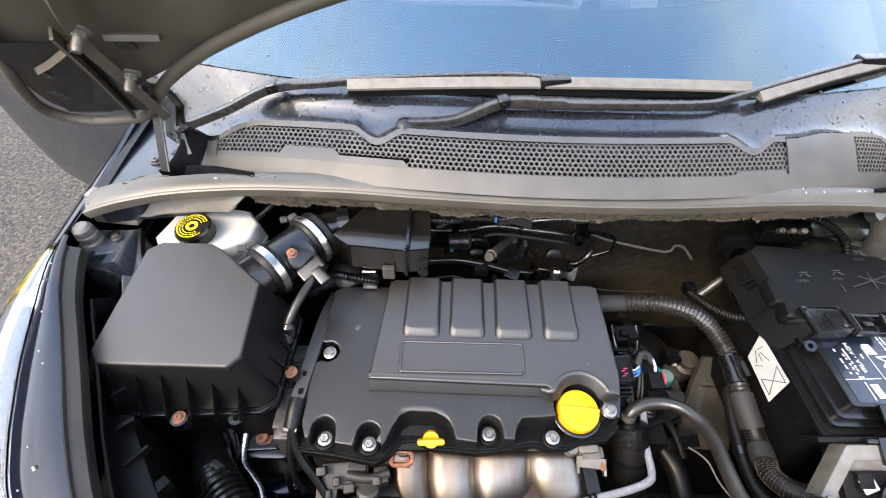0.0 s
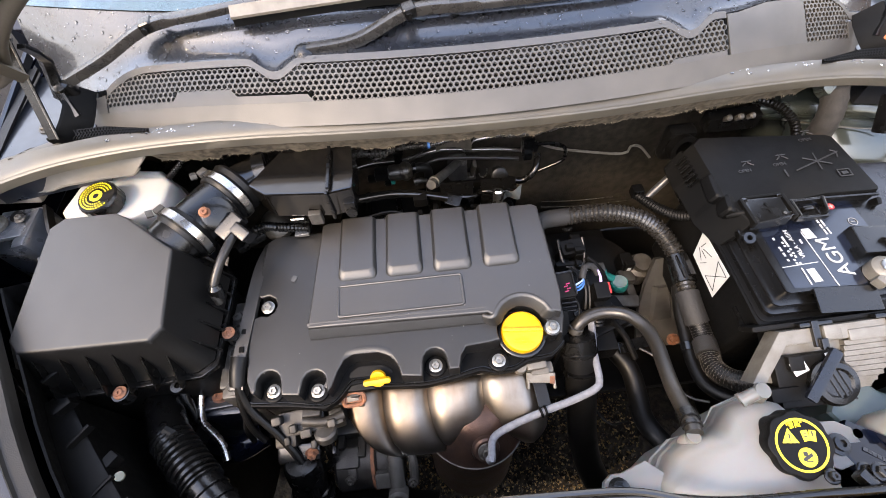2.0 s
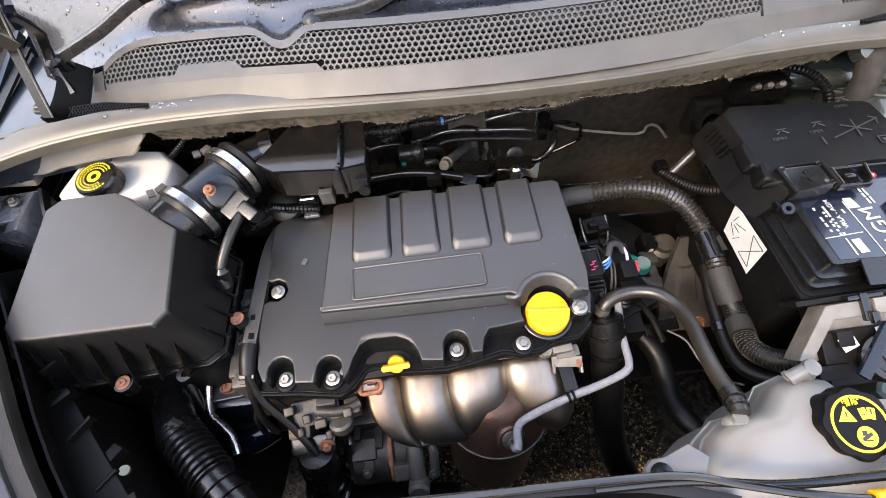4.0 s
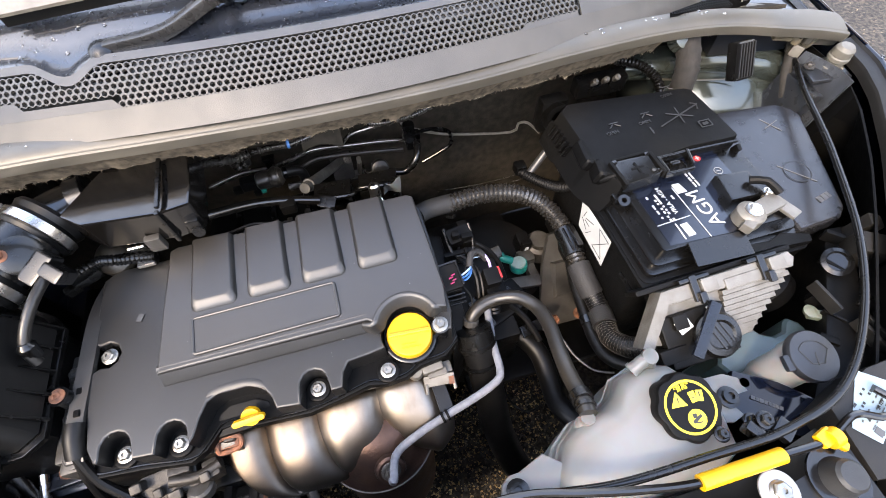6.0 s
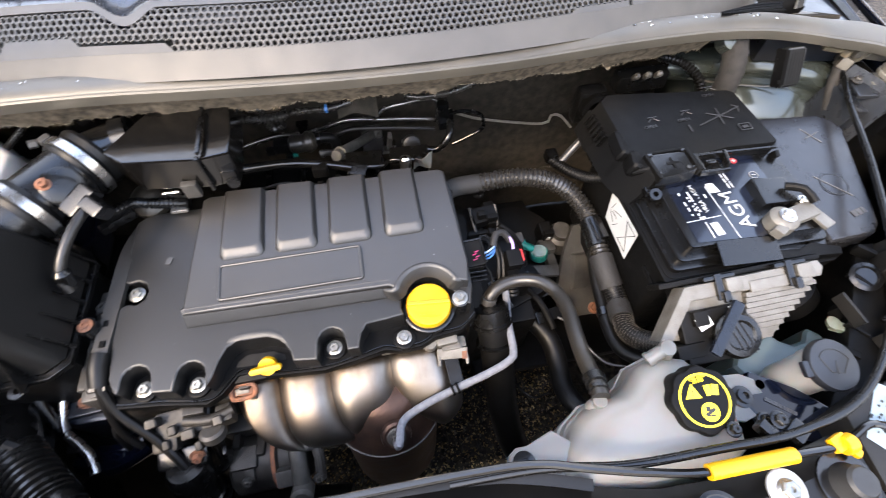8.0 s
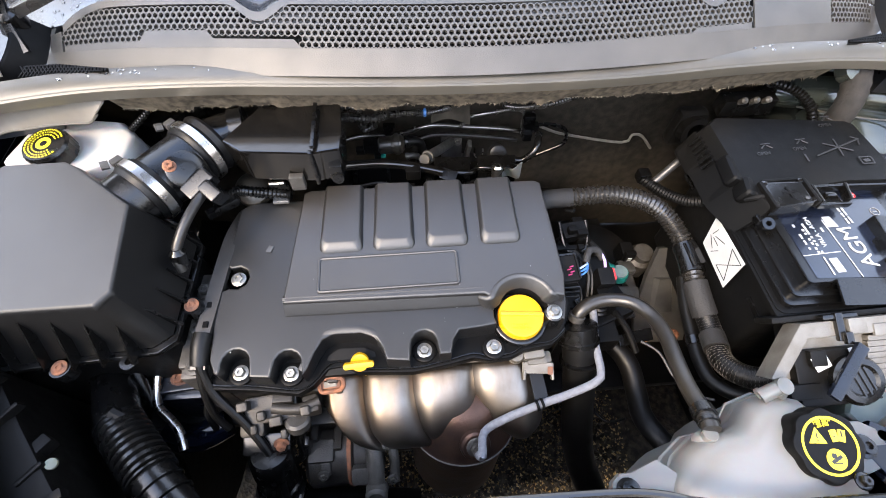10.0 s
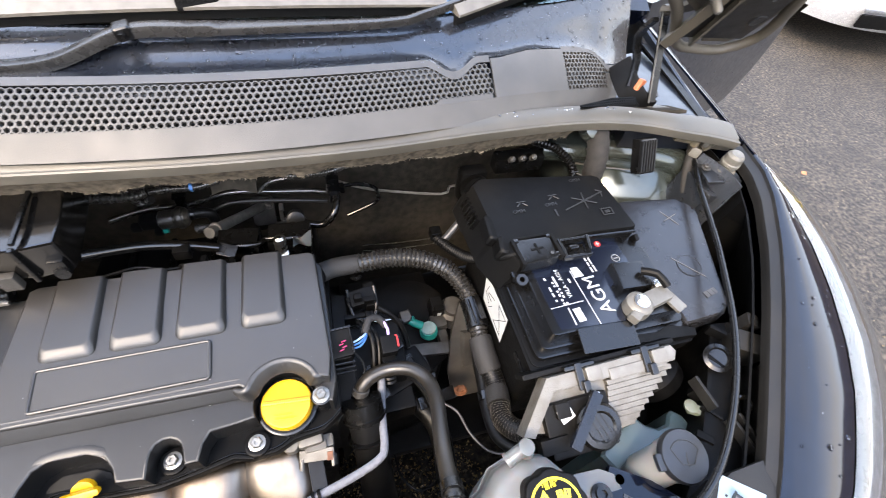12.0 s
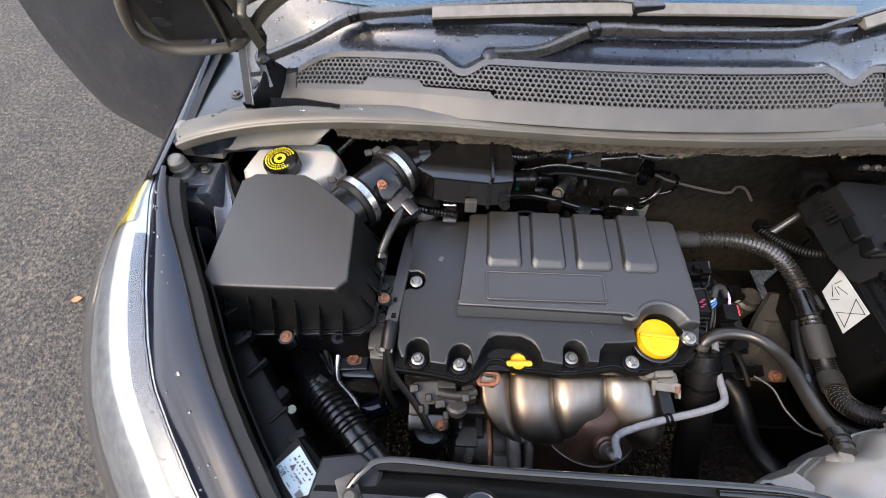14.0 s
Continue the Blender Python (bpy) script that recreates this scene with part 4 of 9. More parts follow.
def engine_things():
    engine = thing("engine", "four-cylinder petrol engine under a black plastic cover", "engine")

    def low_top(x, y):
        return 0.842 + 0.10 * (y - 0.34) - 2.2 * max(0, y - 0.55) ** 2

    front = [(-0.236, 0.420), (-0.234, 0.352), (-0.226, 0.333)]
    front += [(-0.221, 0.331)] + arc(-0.200, 0.343, 0.0195, 195, 0, 7)[0:1] + arc(-0.200, 0.345, 0.019, 180, 0, 7) + [(-0.179, 0.325)]
    front += [(-0.152, 0.322)] + arc(-0.130, 0.338, 0.019, 180, 0, 7) + [(-0.109, 0.322)]
    front += [(-0.103, 0.330), (-0.094, 0.352), (-0.084, 0.368), (-0.070, 0.375), (-0.030, 0.374), (-0.010, 0.366), (0.000, 0.350), (0.004, 0.334)]
    front += [(0.036, 0.330)] + arc(0.057, 0.352, 0.019, 180, 0, 7) + [(0.078, 0.336)]
    front += [(0.094, 0.336), (0.099, 0.356), (0.108, 0.368), (0.140, 0.370)]
    front += arc(0.201, 0.387, 0.041, 200, -12, 14) + [(0.262, 0.372), (0.270, 0.400)]
    back = [(0.272, 0.48), (0.272, 0.585), (0.262, 0.604), (-0.205, 0.606), (-0.222, 0.592), (-0.230, 0.50)]
    # notch by the bolt on the short side
    side = [(-0.232, 0.492)] + arc(-0.212, 0.471, 0.018, 120, -120, 6)[::1] + [(-0.234, 0.450)]
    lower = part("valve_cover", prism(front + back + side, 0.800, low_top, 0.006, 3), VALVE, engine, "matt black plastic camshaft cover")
    flange = [(-0.240, 0.60), (-0.246, 0.34), (-0.238, 0.322), (-0.182, 0.316), (-0.120, 0.306), (-0.100, 0.316), (-0.080, 0.338), (-0.060, 0.340), (-0.040, 0.330), (0.040, 0.324), (0.085, 0.330),
              (0.128, 0.338), (0.150, 0.332), (0.182, 0.334), (0.205, 0.344), (0.245, 0.348), (0.270, 0.366), (0.280, 0.60)]
    part("cover_flange", prism(flange, 0.795, 0.809, 0.003), PLASTIC, engine, "thin black gasket flange")
    edge = [Vector((x, y + 0.006, 0.8098)) for x, y in flange[1:-1]]
    part("flange_rib", sweep(spline([tuple(p) for p in edge], 0.006), circle(0.0016, 6)), SATIN, engine)
    for x, y in ((-0.200, 0.340), (-0.130, 0.333), (0.057, 0.352), (0.158, 0.349)):
        part("bolt_boss", lathe([(0.0165, 0.806), (0.0165, 0.814), (0.013, 0.816)], 20, Matrix.Translation((x, y, 0))), PLASTIC, engine)
        hexbolt("cover_bolt", (x, y, 0.815), (0, -0.1, 1), 0.0076, BOLT, engine, "bright flanged bolt")
    hexbolt("cover_bolt", (-0.211, 0.471, 0.849), (0, -0.1, 1), 0.0076, BOLT, engine)
    part("bolt_boss", lathe([(0.0135, 0.815), (0.0135, 0.845), (0.011, 0.847)], 18, Matrix.Translation((0.2475, 0.383, 0))), SATIN, engine)
    hexbolt("cover_bolt", (0.2475, 0.383, 0.847), (0, -0.1, 1), 0.0078, BOLT, engine)
    # raised rib round the dipstick dip
    rib = spline([(-0.114, 0.333, 0.826), (-0.100, 0.356, 0.834), (-0.086, 0.374, 0.842), (-0.066, 0.381, 0.845), (-0.030, 0.380, 0.845), (-0.008, 0.370, 0.842), (0.002, 0.356, 0.835)], 0.006)
    part("dip_rib", sweep(rib, [(-0.006, -0.008), (-0.005, 0.0015), (0.0, 0.003), (0.005, 0.0015), (0.006, -0.008)]), VALVE, lower)
    part("dip_panel", prism([(-0.092, 0.330), (-0.082, 0.358), (-0.066, 0.367), (-0.030, 0.366), (-0.014, 0.358), (-0.004, 0.330)], 0.796, lambda x, y: 0.803 + 0.3 * (y - 0.330), 0.003), PLASTIC, lower)
    part("filler_mark", box(-0.168, 0.515, low_top(0, 0.515) + 0.0002, 0.008, 0.012, 0.001, 0.0004, (0, 0, -20)), GREYINK, lower)
    part("side_rail", sweep(spline([(-0.222, 0.60, 0.842), (-0.230, 0.54, 0.856), (-0.240, 0.45, 0.852), (-0.248, 0.38, 0.846), (-0.252, 0.345, 0.830)], 0.01), [(-0.011, -0.004), (-0.010, 0.003), (0.010, 0.004), (0.011, -0.004)]), COVER, engine, "black cable duct along the cover")
    for y in (0.40, 0.43):
        part("duct_clip", box(-0.244, y, 0.853, 0.007, 0.009, 0.004, 0.001), PLASTIC, engine)

    def top(x, y):
        return 0.8705 + 0.085 * (y - 0.41) - 4.0 * max(0, y - 0.570) ** 2

    cap = (0.201, 0.387)
    outline = [(-0.136, 0.416)] + [(-0.136 + 0.283 * i / 6, 0.416 - 0.006 * i / 6) for i in range(1, 7)]
    outline += arc(cap[0], cap[1], 0.043, 160, 18, 12) + [(0.246, 0.402), (0.262, 0.398), (0.268, 0.43), (0.266, 0.52), (0.264, 0.598), (0.255, 0.605), (-0.108, 0.610), (-0.118, 0.604), (-0.128, 0.50)]
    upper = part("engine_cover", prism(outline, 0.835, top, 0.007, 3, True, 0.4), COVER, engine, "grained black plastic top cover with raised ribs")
    def lip(x):
        k = (x + 0.136) / 0.283
        y = 0.4045 - 0.004 * k
        return [(x, y + dy, z) for dy, z in ((0.0, 0.838), (0.0, 0.8475), (0.0015, 0.8510), (0.0125, 0.8672), (0.0150, top(x, y + 0.015) - 0.0005), (0.0190, top(x, y + 0.019) + 0.0002), (0.0300, 0.862), (0.0300, 0.838))]
    part("front_chamfer", loft([lip(-0.1365 + 0.2850 * i / 24) for i in range(25)]), COVER, upper, "worn sloping front edge", sharp=30)
    # collar standing up round the filler
    rim = [(x, y, top(x, y) - 0.001) for x, y in arc(cap[0], cap[1], 0.0465, 158, 20, 16)]
    collar = spline([(0.140, 0.408, top(0.140, 0.408) - 0.009), (0.150, 0.402, top(0.150, 0.402) - 0.004)] + rim + [(0.256, 0.402, 0.862)], 0.006)
    part("filler_collar", sweep(collar, [(0.0040, -0.020), (0.0036, -0.002), (0.001, 0.0022), (-0.002, 0.0030), (-0.005, 0.0020), (-0.009, -0.002), (-0.011, -0.008)]), COVER, upper, sharp=80)
    for a, b in ((-0.088, -0.024), (-0.009, 0.053), (0.070, 0.134), (0.153, 0.214)):
        def ring(f, sd, dz):
            y0, x0, x1, r = 0.489 + f, a + sd, b - sd, 0.010
            pts = [(x0, y0 + r)] + arc(x0 + r, y0 + r, r, 180, 270, 4) + arc(x1 - r, y0 + r, r, 270, 360, 4) + [(x1 + 0.001, 0.607), (x0 + 0.003, 0.608)]
            return [(x, y, top(x, y) + dz) for x, y in pts]
        part("coil_pad", loft([ring(0, 0, -0.004), ring(0, 0, 0.0), ring(0.005, 0.002, 0.0044), ring(0.011, 0.0045, 0.0078), ring(0.015, 0.007, 0.0088)]), COVER, upper, sharp=60)
    plate = rounded(-0.087, 0.428, 0.113, 0.480, 0.004)
    part("badge_plate", prism(plate, lambda x, y: top(x, y) - 0.004, lambda x, y: top(x, y) + 0.0010, 0.0006), COVER, upper, "blank rectangular badge field")
    ring = [Vector((x, y, top(x, y) + 0.0006)) for x, y in plate] + [Vector((plate[0][0], plate[0][1], top(*plate[0]) + 0.0006))]
    part("badge_border", sweep(ring, circle(0.0024, 8)), COVER, upper)
    # oil filler
    tilt = (0, -0.12, 1)
    m = aim((cap[0], cap[1], 0.8235), tilt, -5)
    part("filler_neck", moved(lathe([(0.040, -0.016), (0.041, -0.004), (0.0395, 0.002), (0.036, 0.004)], 36), m), SATIN, engine)
    base = lathe([(0.0330, 0.000), (0.0338, 0.002), (0.0338, 0.012), (0.0322, 0.0145), (0.020, 0.0150), (0.005, 0.0150)], 48)
    oil = part("oil_cap", moved(base, m), YELLOW, engine, "bright yellow oil filler cap")
    half = [(0.0318 * math.cos(radians(q)), 0.0318 * math.sin(radians(q)) - 0.0005) for q in range(-180, 1, 10)]
    part("grip", moved(join(prism(half, 0.010, lambda x, y: 0.0185 + 0.09 * (y + 0.016), 0.0016), prism([(-0.032, -0.002), (0.032, -0.002), (0.0315, 0.0035), (-0.0315, 0.0035)], 0.012, 0.0225, 0.0022)), m), YELLOW, oil, "raised half with a straight grip edge")
    part("emboss", moved(bars(pose(0, -0.017, 0.0186), 0.030, 0.010, 2, random.Random(4), 0.0008), m), YELLOW, oil)
    # dipstick
    bar = rounded(-0.021, -0.0042, 0.021, 0.0042, 0.004)
    dip = part("dipstick", join(moved(prism(bar, -0.0045, 0.0045, 0.0022), pose(-0.034, 0.331, 0.836, 35, 4, 4)), lathe([(0.005, -0.05), (0.005, 0.0)], 14, aim((-0.033, 0.339, 0.812), (0, -0.1, 1)))), YELLOW, engine, "yellow dipstick handle")
    part("dipstick_knob", moved(bevelled(loft([[(0.0125 * math.cos(q * math.pi / 12), 0.0125 * math.sin(q * math.pi / 12), h) for q in range(24)] for h in (-0.0040, 0.0040)]), 0.0015, 2, 40), aim((-0.034, 0.339, 0.826), (0, -0.75, 0.9))), YELLOW, dip)
    # head and block under the cover
    part("cylinder_head", prism([(-0.225, 0.345), (0.262, 0.368), (0.262, 0.60), (-0.225, 0.60)], 0.62, 0.797, 0.004), GRIME, engine, "grimy cast aluminium cylinder head")
    part("block", prism([(-0.20, 0.37), (0.24, 0.38), (0.25, 0.66), (-0.21, 0.66)], 0.27, 0.63, 0.01), GRIME, engine, "dark grimy engine block")
    for i in range(7):
        x = -0.21 + 0.022 * i
        part("head_casting", box(x, 0.335 + 0.004 * (i % 3), 0.782 - 0.006 * (i % 2), 0.016, 0.022 + 0.006 * (i % 2), 0.022, 0.004, (0, 8 * (i % 3), 0)), GRIME, engine)
    part("head_step", prism([(-0.225, 0.325), (-0.100, 0.318), (-0.09, 0.36), (-0.225, 0.36)], 0.70, 0.775, 0.006), GRIME, engine)
    # cast lumps at the front of the head
    part("thermostat_housing", join(box(-0.170, 0.306, 0.752, 0.075, 0.040, 0.030, 0.006, (18, 0, 6)), tube([(-0.165, 0.300, 0.772), (-0.128, 0.296, 0.770), (-0.100, 0.306, 0.768)], 0.008, 12), box(-0.112, 0.302, 0.760, 0.022, 0.026, 0.026, 0.004, (0, 0, 12)), box(-0.150, 0.312, 0.776, 0.030, 0.016, 0.014, 0.003), box(-0.196, 0.288, 0.735, 0.035, 0.030, 0.05, 0.006, (20, 0, 0)), box(-0.140, 0.290, 0.742, 0.02, 0.03, 0.03, 0.004)), GRIME, engine, "grimy cast thermostat housing")
    for x, y, z, w, h in ((-0.205, 0.304, 0.776, 0.016, 0.020), (-0.180, 0.290, 0.772, 0.012, 0.010), (-0.160, 0.282, 0.768, 0.018, 0.008), (-0.118, 0.292, 0.774, 0.014, 0.010), (-0.150, 0.268, 0.752, 0.010, 0.012), (-0.192, 0.276, 0.756, 0.010, 0.016)):
        part("cast_boss", box(x, y, z, w, 0.014, h, 0.004, (20, 0, 8), 3), GRIME, engine)
    sensor = part("sensor", join(tube([(-0.132, 0.278, 0.748), (-0.133, 0.262, 0.716), (-0.134, 0.252, 0.690)], 0.0085, 14), tube([(-0.134, 0.254, 0.694), (-0.142, 0.244, 0.684), (-0.158, 0.240, 0.680)], 0.0065, 12), box(-0.124, 0.260, 0.715, 0.006, 0.012, 0.03, 0.002)), SATIN, engine, "black sensor with an elbow plug")
    part("sensor_collar", lathe([(0.017, -0.006), (0.018, 0.0), (0.018, 0.007), (0.014, 0.010)], 20, aim((-0.132, 0.281, 0.752), (0, 0.45, 1))), CAST, sensor, "pale metal collar")
    can = part("filter_canister", join(lathe([(0.034, 0), (0.036, 0.004), (0.036, 0.030), (0.033, 0.032), (0.033, 0.060), (0.030, 0.063), (0.026, 0.092), (0.031, 0.096), (0.031, 0.128), (0.026, 0.136), (0.010, 0.139)], 30, aim((-0.181, 0.196, 0.604), (0.04, 0.42, 1))),
                                     box(-0.180, 0.262, 0.727, 0.070, 0.030, 0.020, 0.006, (20, 0, 0))), SATIN, engine, "black plastic filter canister")
    for h in (0.016, 0.044):
        part("canister_ring", lathe([(0.0335, -0.002), (0.0378, -0.001), (0.0378, 0.001), (0.0335, 0.002)], 30, aim(Vector((-0.181, 0.196, 0.604)) + Vector((0.04, 0.42, 1)).normalized() * h, (0.04, 0.42, 1))), PLASTIC, can)
    part("canister_clip", join(*[tube(p, 0.0017, 6, 0.006) for p in (((-0.212, 0.192, 0.668), (-0.205, 0.178, 0.672), (-0.175, 0.172, 0.673), (-0.148, 0.180, 0.672), (-0.142, 0.196, 0.668)), ((-0.148, 0.182, 0.672), (-0.146, 0.186, 0.655), (-0.150, 0.176, 0.645)))]), STEEL, can, "bent wire clip")
    hexbolt("rusty_bolt", (-0.158, 0.258, 0.736), (0.1, -0.8, 0.5), 0.0075, RUST, engine, "rusty bolt", h=0.010)
    turn = aim((-0.138, 0.252, 0.634), (1, 0.02, 0))
    alt = part("alternator", join(moved(lathe([(0.020, -0.004), (0.040, 0.0), (0.047, 0.006), (0.047, 0.060), (0.049, 0.064), (0.049, 0.071), (0.045, 0.075), (0.045, 0.100), (0.038, 0.116), (0.014, 0.118)], 36), turn),
                                  box(-0.112, 0.252, 0.680, 0.040, 0.034, 0.014, 0.004), box(-0.105, 0.228, 0.672, 0.016, 0.020, 0.014, 0.003, (24, 0, 0)), box(-0.088, 0.270, 0.678, 0.014, 0.040, 0.010, 0.003, (-16, 0, 0)),
                                  box(-0.122, 0.282, 0.676, 0.012, 0.040, 0.03, 0.003, (-14, 0, 0)), box(-0.098, 0.302, 0.672, 0.09, 0.03, 0.06, 0.006)), GRIME, engine, "cast grey alternator body")
    part("brown_band", moved(lathe([(0.0495, 0.0645), (0.0502, 0.066), (0.0502, 0.0695), (0.0495, 0.071)], 36), turn), RUST, alt, "rust-brown band")
    part("end_bracket", join(tube([(-0.034, 0.278, 0.690), (-0.030, 0.246, 0.695), (-0.028, 0.200, 0.672)], 0.013, 14), lathe([(0.017, 0), (0.017, 0.02), (0.012, 0.024)], 18, aim((-0.028, 0.196, 0.664), (0, -0.7, 0.6))), box(-0.016, 0.262, 0.690, 0.020, 0.035, 0.03, 0.005, (10, 0, 12)),
                             tube([(-0.006, 0.258, 0.690), (0.000, 0.235, 0.680), (-0.002, 0.205, 0.655)], 0.008, 10), box(-0.050, 0.215, 0.674, 0.03, 0.026, 0.02, 0.005, (30, 0, 0))), CAST, alt, "pale worn end bracket")
    for p in ((-0.006, 0.250, 0.700), (-0.004, 0.206, 0.665), (-0.108, 0.218, 0.676)):
        hexbolt("bracket_bolt", p, (0.2, -0.6, 0.7), 0.006, CAST, alt, h=0.008)
    part("air_guide", tube([(-0.185, 0.160, 0.585), (-0.08, 0.150, 0.588), (0.03, 0.136, 0.585)], 0.060, 24), PLASTIC, engine, "dark rounded guard")
    part("left_mount", join(box(-0.268, 0.425, 0.80, 0.035, 0.15, 0.05, 0.006), box(-0.262, 0.36, 0.74, 0.040, 0.05, 0.16, 0.008), box(-0.275, 0.47, 0.76, 0.05, 0.06, 0.10, 0.008)), CAST, engine, "grimy alloy mounting bracket")
    for x, y, z in ((-0.268, 0.468, 0.826), (-0.266, 0.405, 0.826), (-0.262, 0.352, 0.822)):
        hexbolt("mount_bolt", (x, y, z), (0, 0, 1), 0.009, CAST, engine, h=0.010)
    # added black plate in place of the deep shade between air box and engine
    part("gap_plate", box(-0.310, 0.54, 0.60, 0.22, 0.44, 0.02, 0.005, (0, 12, 0)), PLASTIC, engine, "dark plate added to fill the gap by the air box")
    part("rear_cover", prism([(-0.13, 0.60), (0.25, 0.595), (0.25, 0.66), (-0.13, 0.66)], 0.70, 0.80, 0.01), PLASTIC, engine)
    # right-hand end of the head: bracket with lifting eye
    eye = part("lifting_eye", join(box(0.228, 0.328, 0.767, 0.048, 0.017, 0.0045, 0.0018, (28, 0, -6)), box(0.2055, 0.323, 0.756, 0.0045, 0.015, 0.022, 0.0015, (20, 8, -6)), box(0.2505, 0.319, 0.756, 0.0045, 0.015, 0.022, 0.0015, (20, -8, -6)), box(0.228, 0.338, 0.772, 0.030, 0.012, 0.005, 0.002)), ALU, engine, "worn alloy lifting bracket")
    part("cast_post", join(lathe([(0.0115, 0), (0.0115, 0.030), (0.0095, 0.033)], 18, aim((0.196, 0.350, 0.752), (0, -0.15, 1))), box(0.222, 0.348, 0.770, 0.034, 0.018, 0.034, 0.005, (6, 0, 4)), box(0.244, 0.345, 0.757, 0.018, 0.020, 0.022, 0.005)), ALU, eye, "pale cast post")
    part("rust_edge", box(0.246, 0.322, 0.7685, 0.008, 0.012, 0.002, 0.0008, (28, 0, -6)), RUST, eye)
    part("coil_bracket", join(box(0.226, 0.301, 0.758, 0.021, 0.046, 0.0035, 0.0012, (8, 0, 4)), box(0.2165, 0.301, 0.756, 0.002, 0.044, 0.008, 0.0008, (8, 0, 4))), PANEL, engine)
    part("end_casting", prism([(0.262, 0.36), (0.30, 0.40), (0.305, 0.58), (0.262, 0.60)], 0.55, 0.775, 0.008), BLACKOIL, engine)
    return engine


engine = engine_things()


def exhaust():
    man = thing("exhaust_manifold", "heat-tinted stainless exhaust manifold with four bulging runners", "manifold")
    prof = [(0.358, 0.738), (0.346, 0.753), (0.324, 0.750), (0.299, 0.738), (0.279, 0.719), (0.267, 0.695), (0.262, 0.664)]
    left = (-0.096, -0.104, -0.107, -0.098, -0.070, -0.024, 0.030)
    right = (0.212, 0.222, 0.230, 0.236, 0.237, 0.232, 0.214)
    ts = [i / 6 for i in range(7)]

    path = spline([(b, *p) for b, p in zip(ts, prof)], 0.01)
    sides = spline([(b, p, q) for b, p, q in zip(ts, left, right)], 0.01)

    def along_skin(b, table, k):
        return float(np.interp(b, [p.x for p in table], [p[k] for p in table]))

    def skin(a, b):
        """Four half-round runners side by side that sink into one collector."""
        y, z = along_skin(b, path, 1), along_skin(b, path, 2)
        x0, x1 = along_skin(b, sides, 1), along_skin(b, sides, 2)
        t = a * 4
        k = min(3, int(t))
        c = (t - k) * 2 - 1
        amp = 0.038 * (1 - 0.45 * b) * (1 - 0.80 * max(0, b - 0.70) / 0.30)
        bulge = amp * (0.34 + 0.66 * (1 - abs(c) ** 3.4) ** 0.85) + 0.0016 * math.sin(9 * a + 7 * b) + 0.0012 * noise.noise(Vector((a * 9, b * 5, 2)))
        edge = 0.018 * max(0.0, 1 - min(a, 1 - a) * 14)
        ny, nz = -0.80 * min(1, 0.25 + 1.3 * b), 0.75 * (1 - 0.55 * b)
        w = 0.55 * min(1.0, max(0.0, (b - 0.40) / 0.6))
        knots = [x0] + [(1 - w) * g + w * (x0 + (x1 - x0) * q) for g, q in ((-0.040, 0.25), (0.036, 0.5), (0.130, 0.75))] + [x1]
        x = float(np.interp(a, (0, 0.25, 0.5, 0.75, 1), knots))
        push = 0.022 * min(1.0, max(0.0, (b - 0.38) / 0.40)) * min(1.0, ((x - 0.130) / 0.070) ** 2)
        return (x, y + ny * (bulge - edge - 0.012) - push, z + nz * (bulge - edge - 0.012))

    for k in range(4):
        part("runner", grid(lambda a, b: skin((k + a) / 4, b * 0.66), 18, 22, 0.001), STAIN, man, "polished steel runner browned at the ends", sharp=70)
    part("collector", grid(lambda a, b: skin(a, 0.66 + 0.34 * b), 72, 12, 0.001), STAIN, man, sharp=70)
    part("manifold_flange", box(0.064, 0.360, 0.716, 0.31, 0.010, 0.070, 0.002), CAST, man)
    part("gasket_edge", join(box(0.060, 0.350, 0.776, 0.320, 0.004, 0.012, 0.001), box(-0.010, 0.347, 0.770, 0.050, 0.004, 0.016, 0.001), box(0.150, 0.347, 0.771, 0.060, 0.004, 0.014, 0.001)), ALU, man, "pale metal gasket edge")
    for x in (-0.020, 0.040, 0.133):
        part("stud", join(lathe([(0.0085, 0), (0.0085, 0.006), (0.0070, 0.008)], 6, aim((x, 0.352, 0.722), (0, -0.75, 0.55))), lathe([(0.0048, 0.006), (0.0048, 0.022), (0.0030, 0.024)], 10, aim((x, 0.352, 0.722), (0, -0.75, 0.55)))), RUST if x > 0.1 else CAST, man, "weathered manifold stud")
    slot = spline([(-0.097, 0.321, 0.784), (-0.095, 0.329, 0.789), (-0.082, 0.331, 0.791), (-0.066, 0.329, 0.791), (-0.063, 0.322, 0.786), (-0.067, 0.316, 0.782), (-0.082, 0.314, 0.780), (-0.095, 0.315, 0.780), (-0.097, 0.321, 0.784)], 0.003)
    tab = part("heat_tab", join(sweep(slot, circle(0.0036, 8)), box(-0.082, 0.323, 0.783, 0.028, 0.010, 0.002, 0.0008, (24, 0, 0))), RUST, man, "rusty bent tab with a slot")
    part("tab_prong", join(box(-0.082, 0.324, 0.7845, 0.018, 0.009, 0.003, 0.001, (24, 0, 6)), box(-0.088, 0.337, 0.786, 0.005, 0.016, 0.010, 0.001, (20, 0, 0)), box(-0.076, 0.337, 0.786, 0.005, 0.016, 0.010, 0.001, (20, 0, 0)), box(-0.072, 0.322, 0.764, 0.010, 0.014, 0.034, 0.002)), ALU, tab, "grey bent prong")
    m = aim((0.108, 0.274, 0.425), (0.02, 0.13, 1))
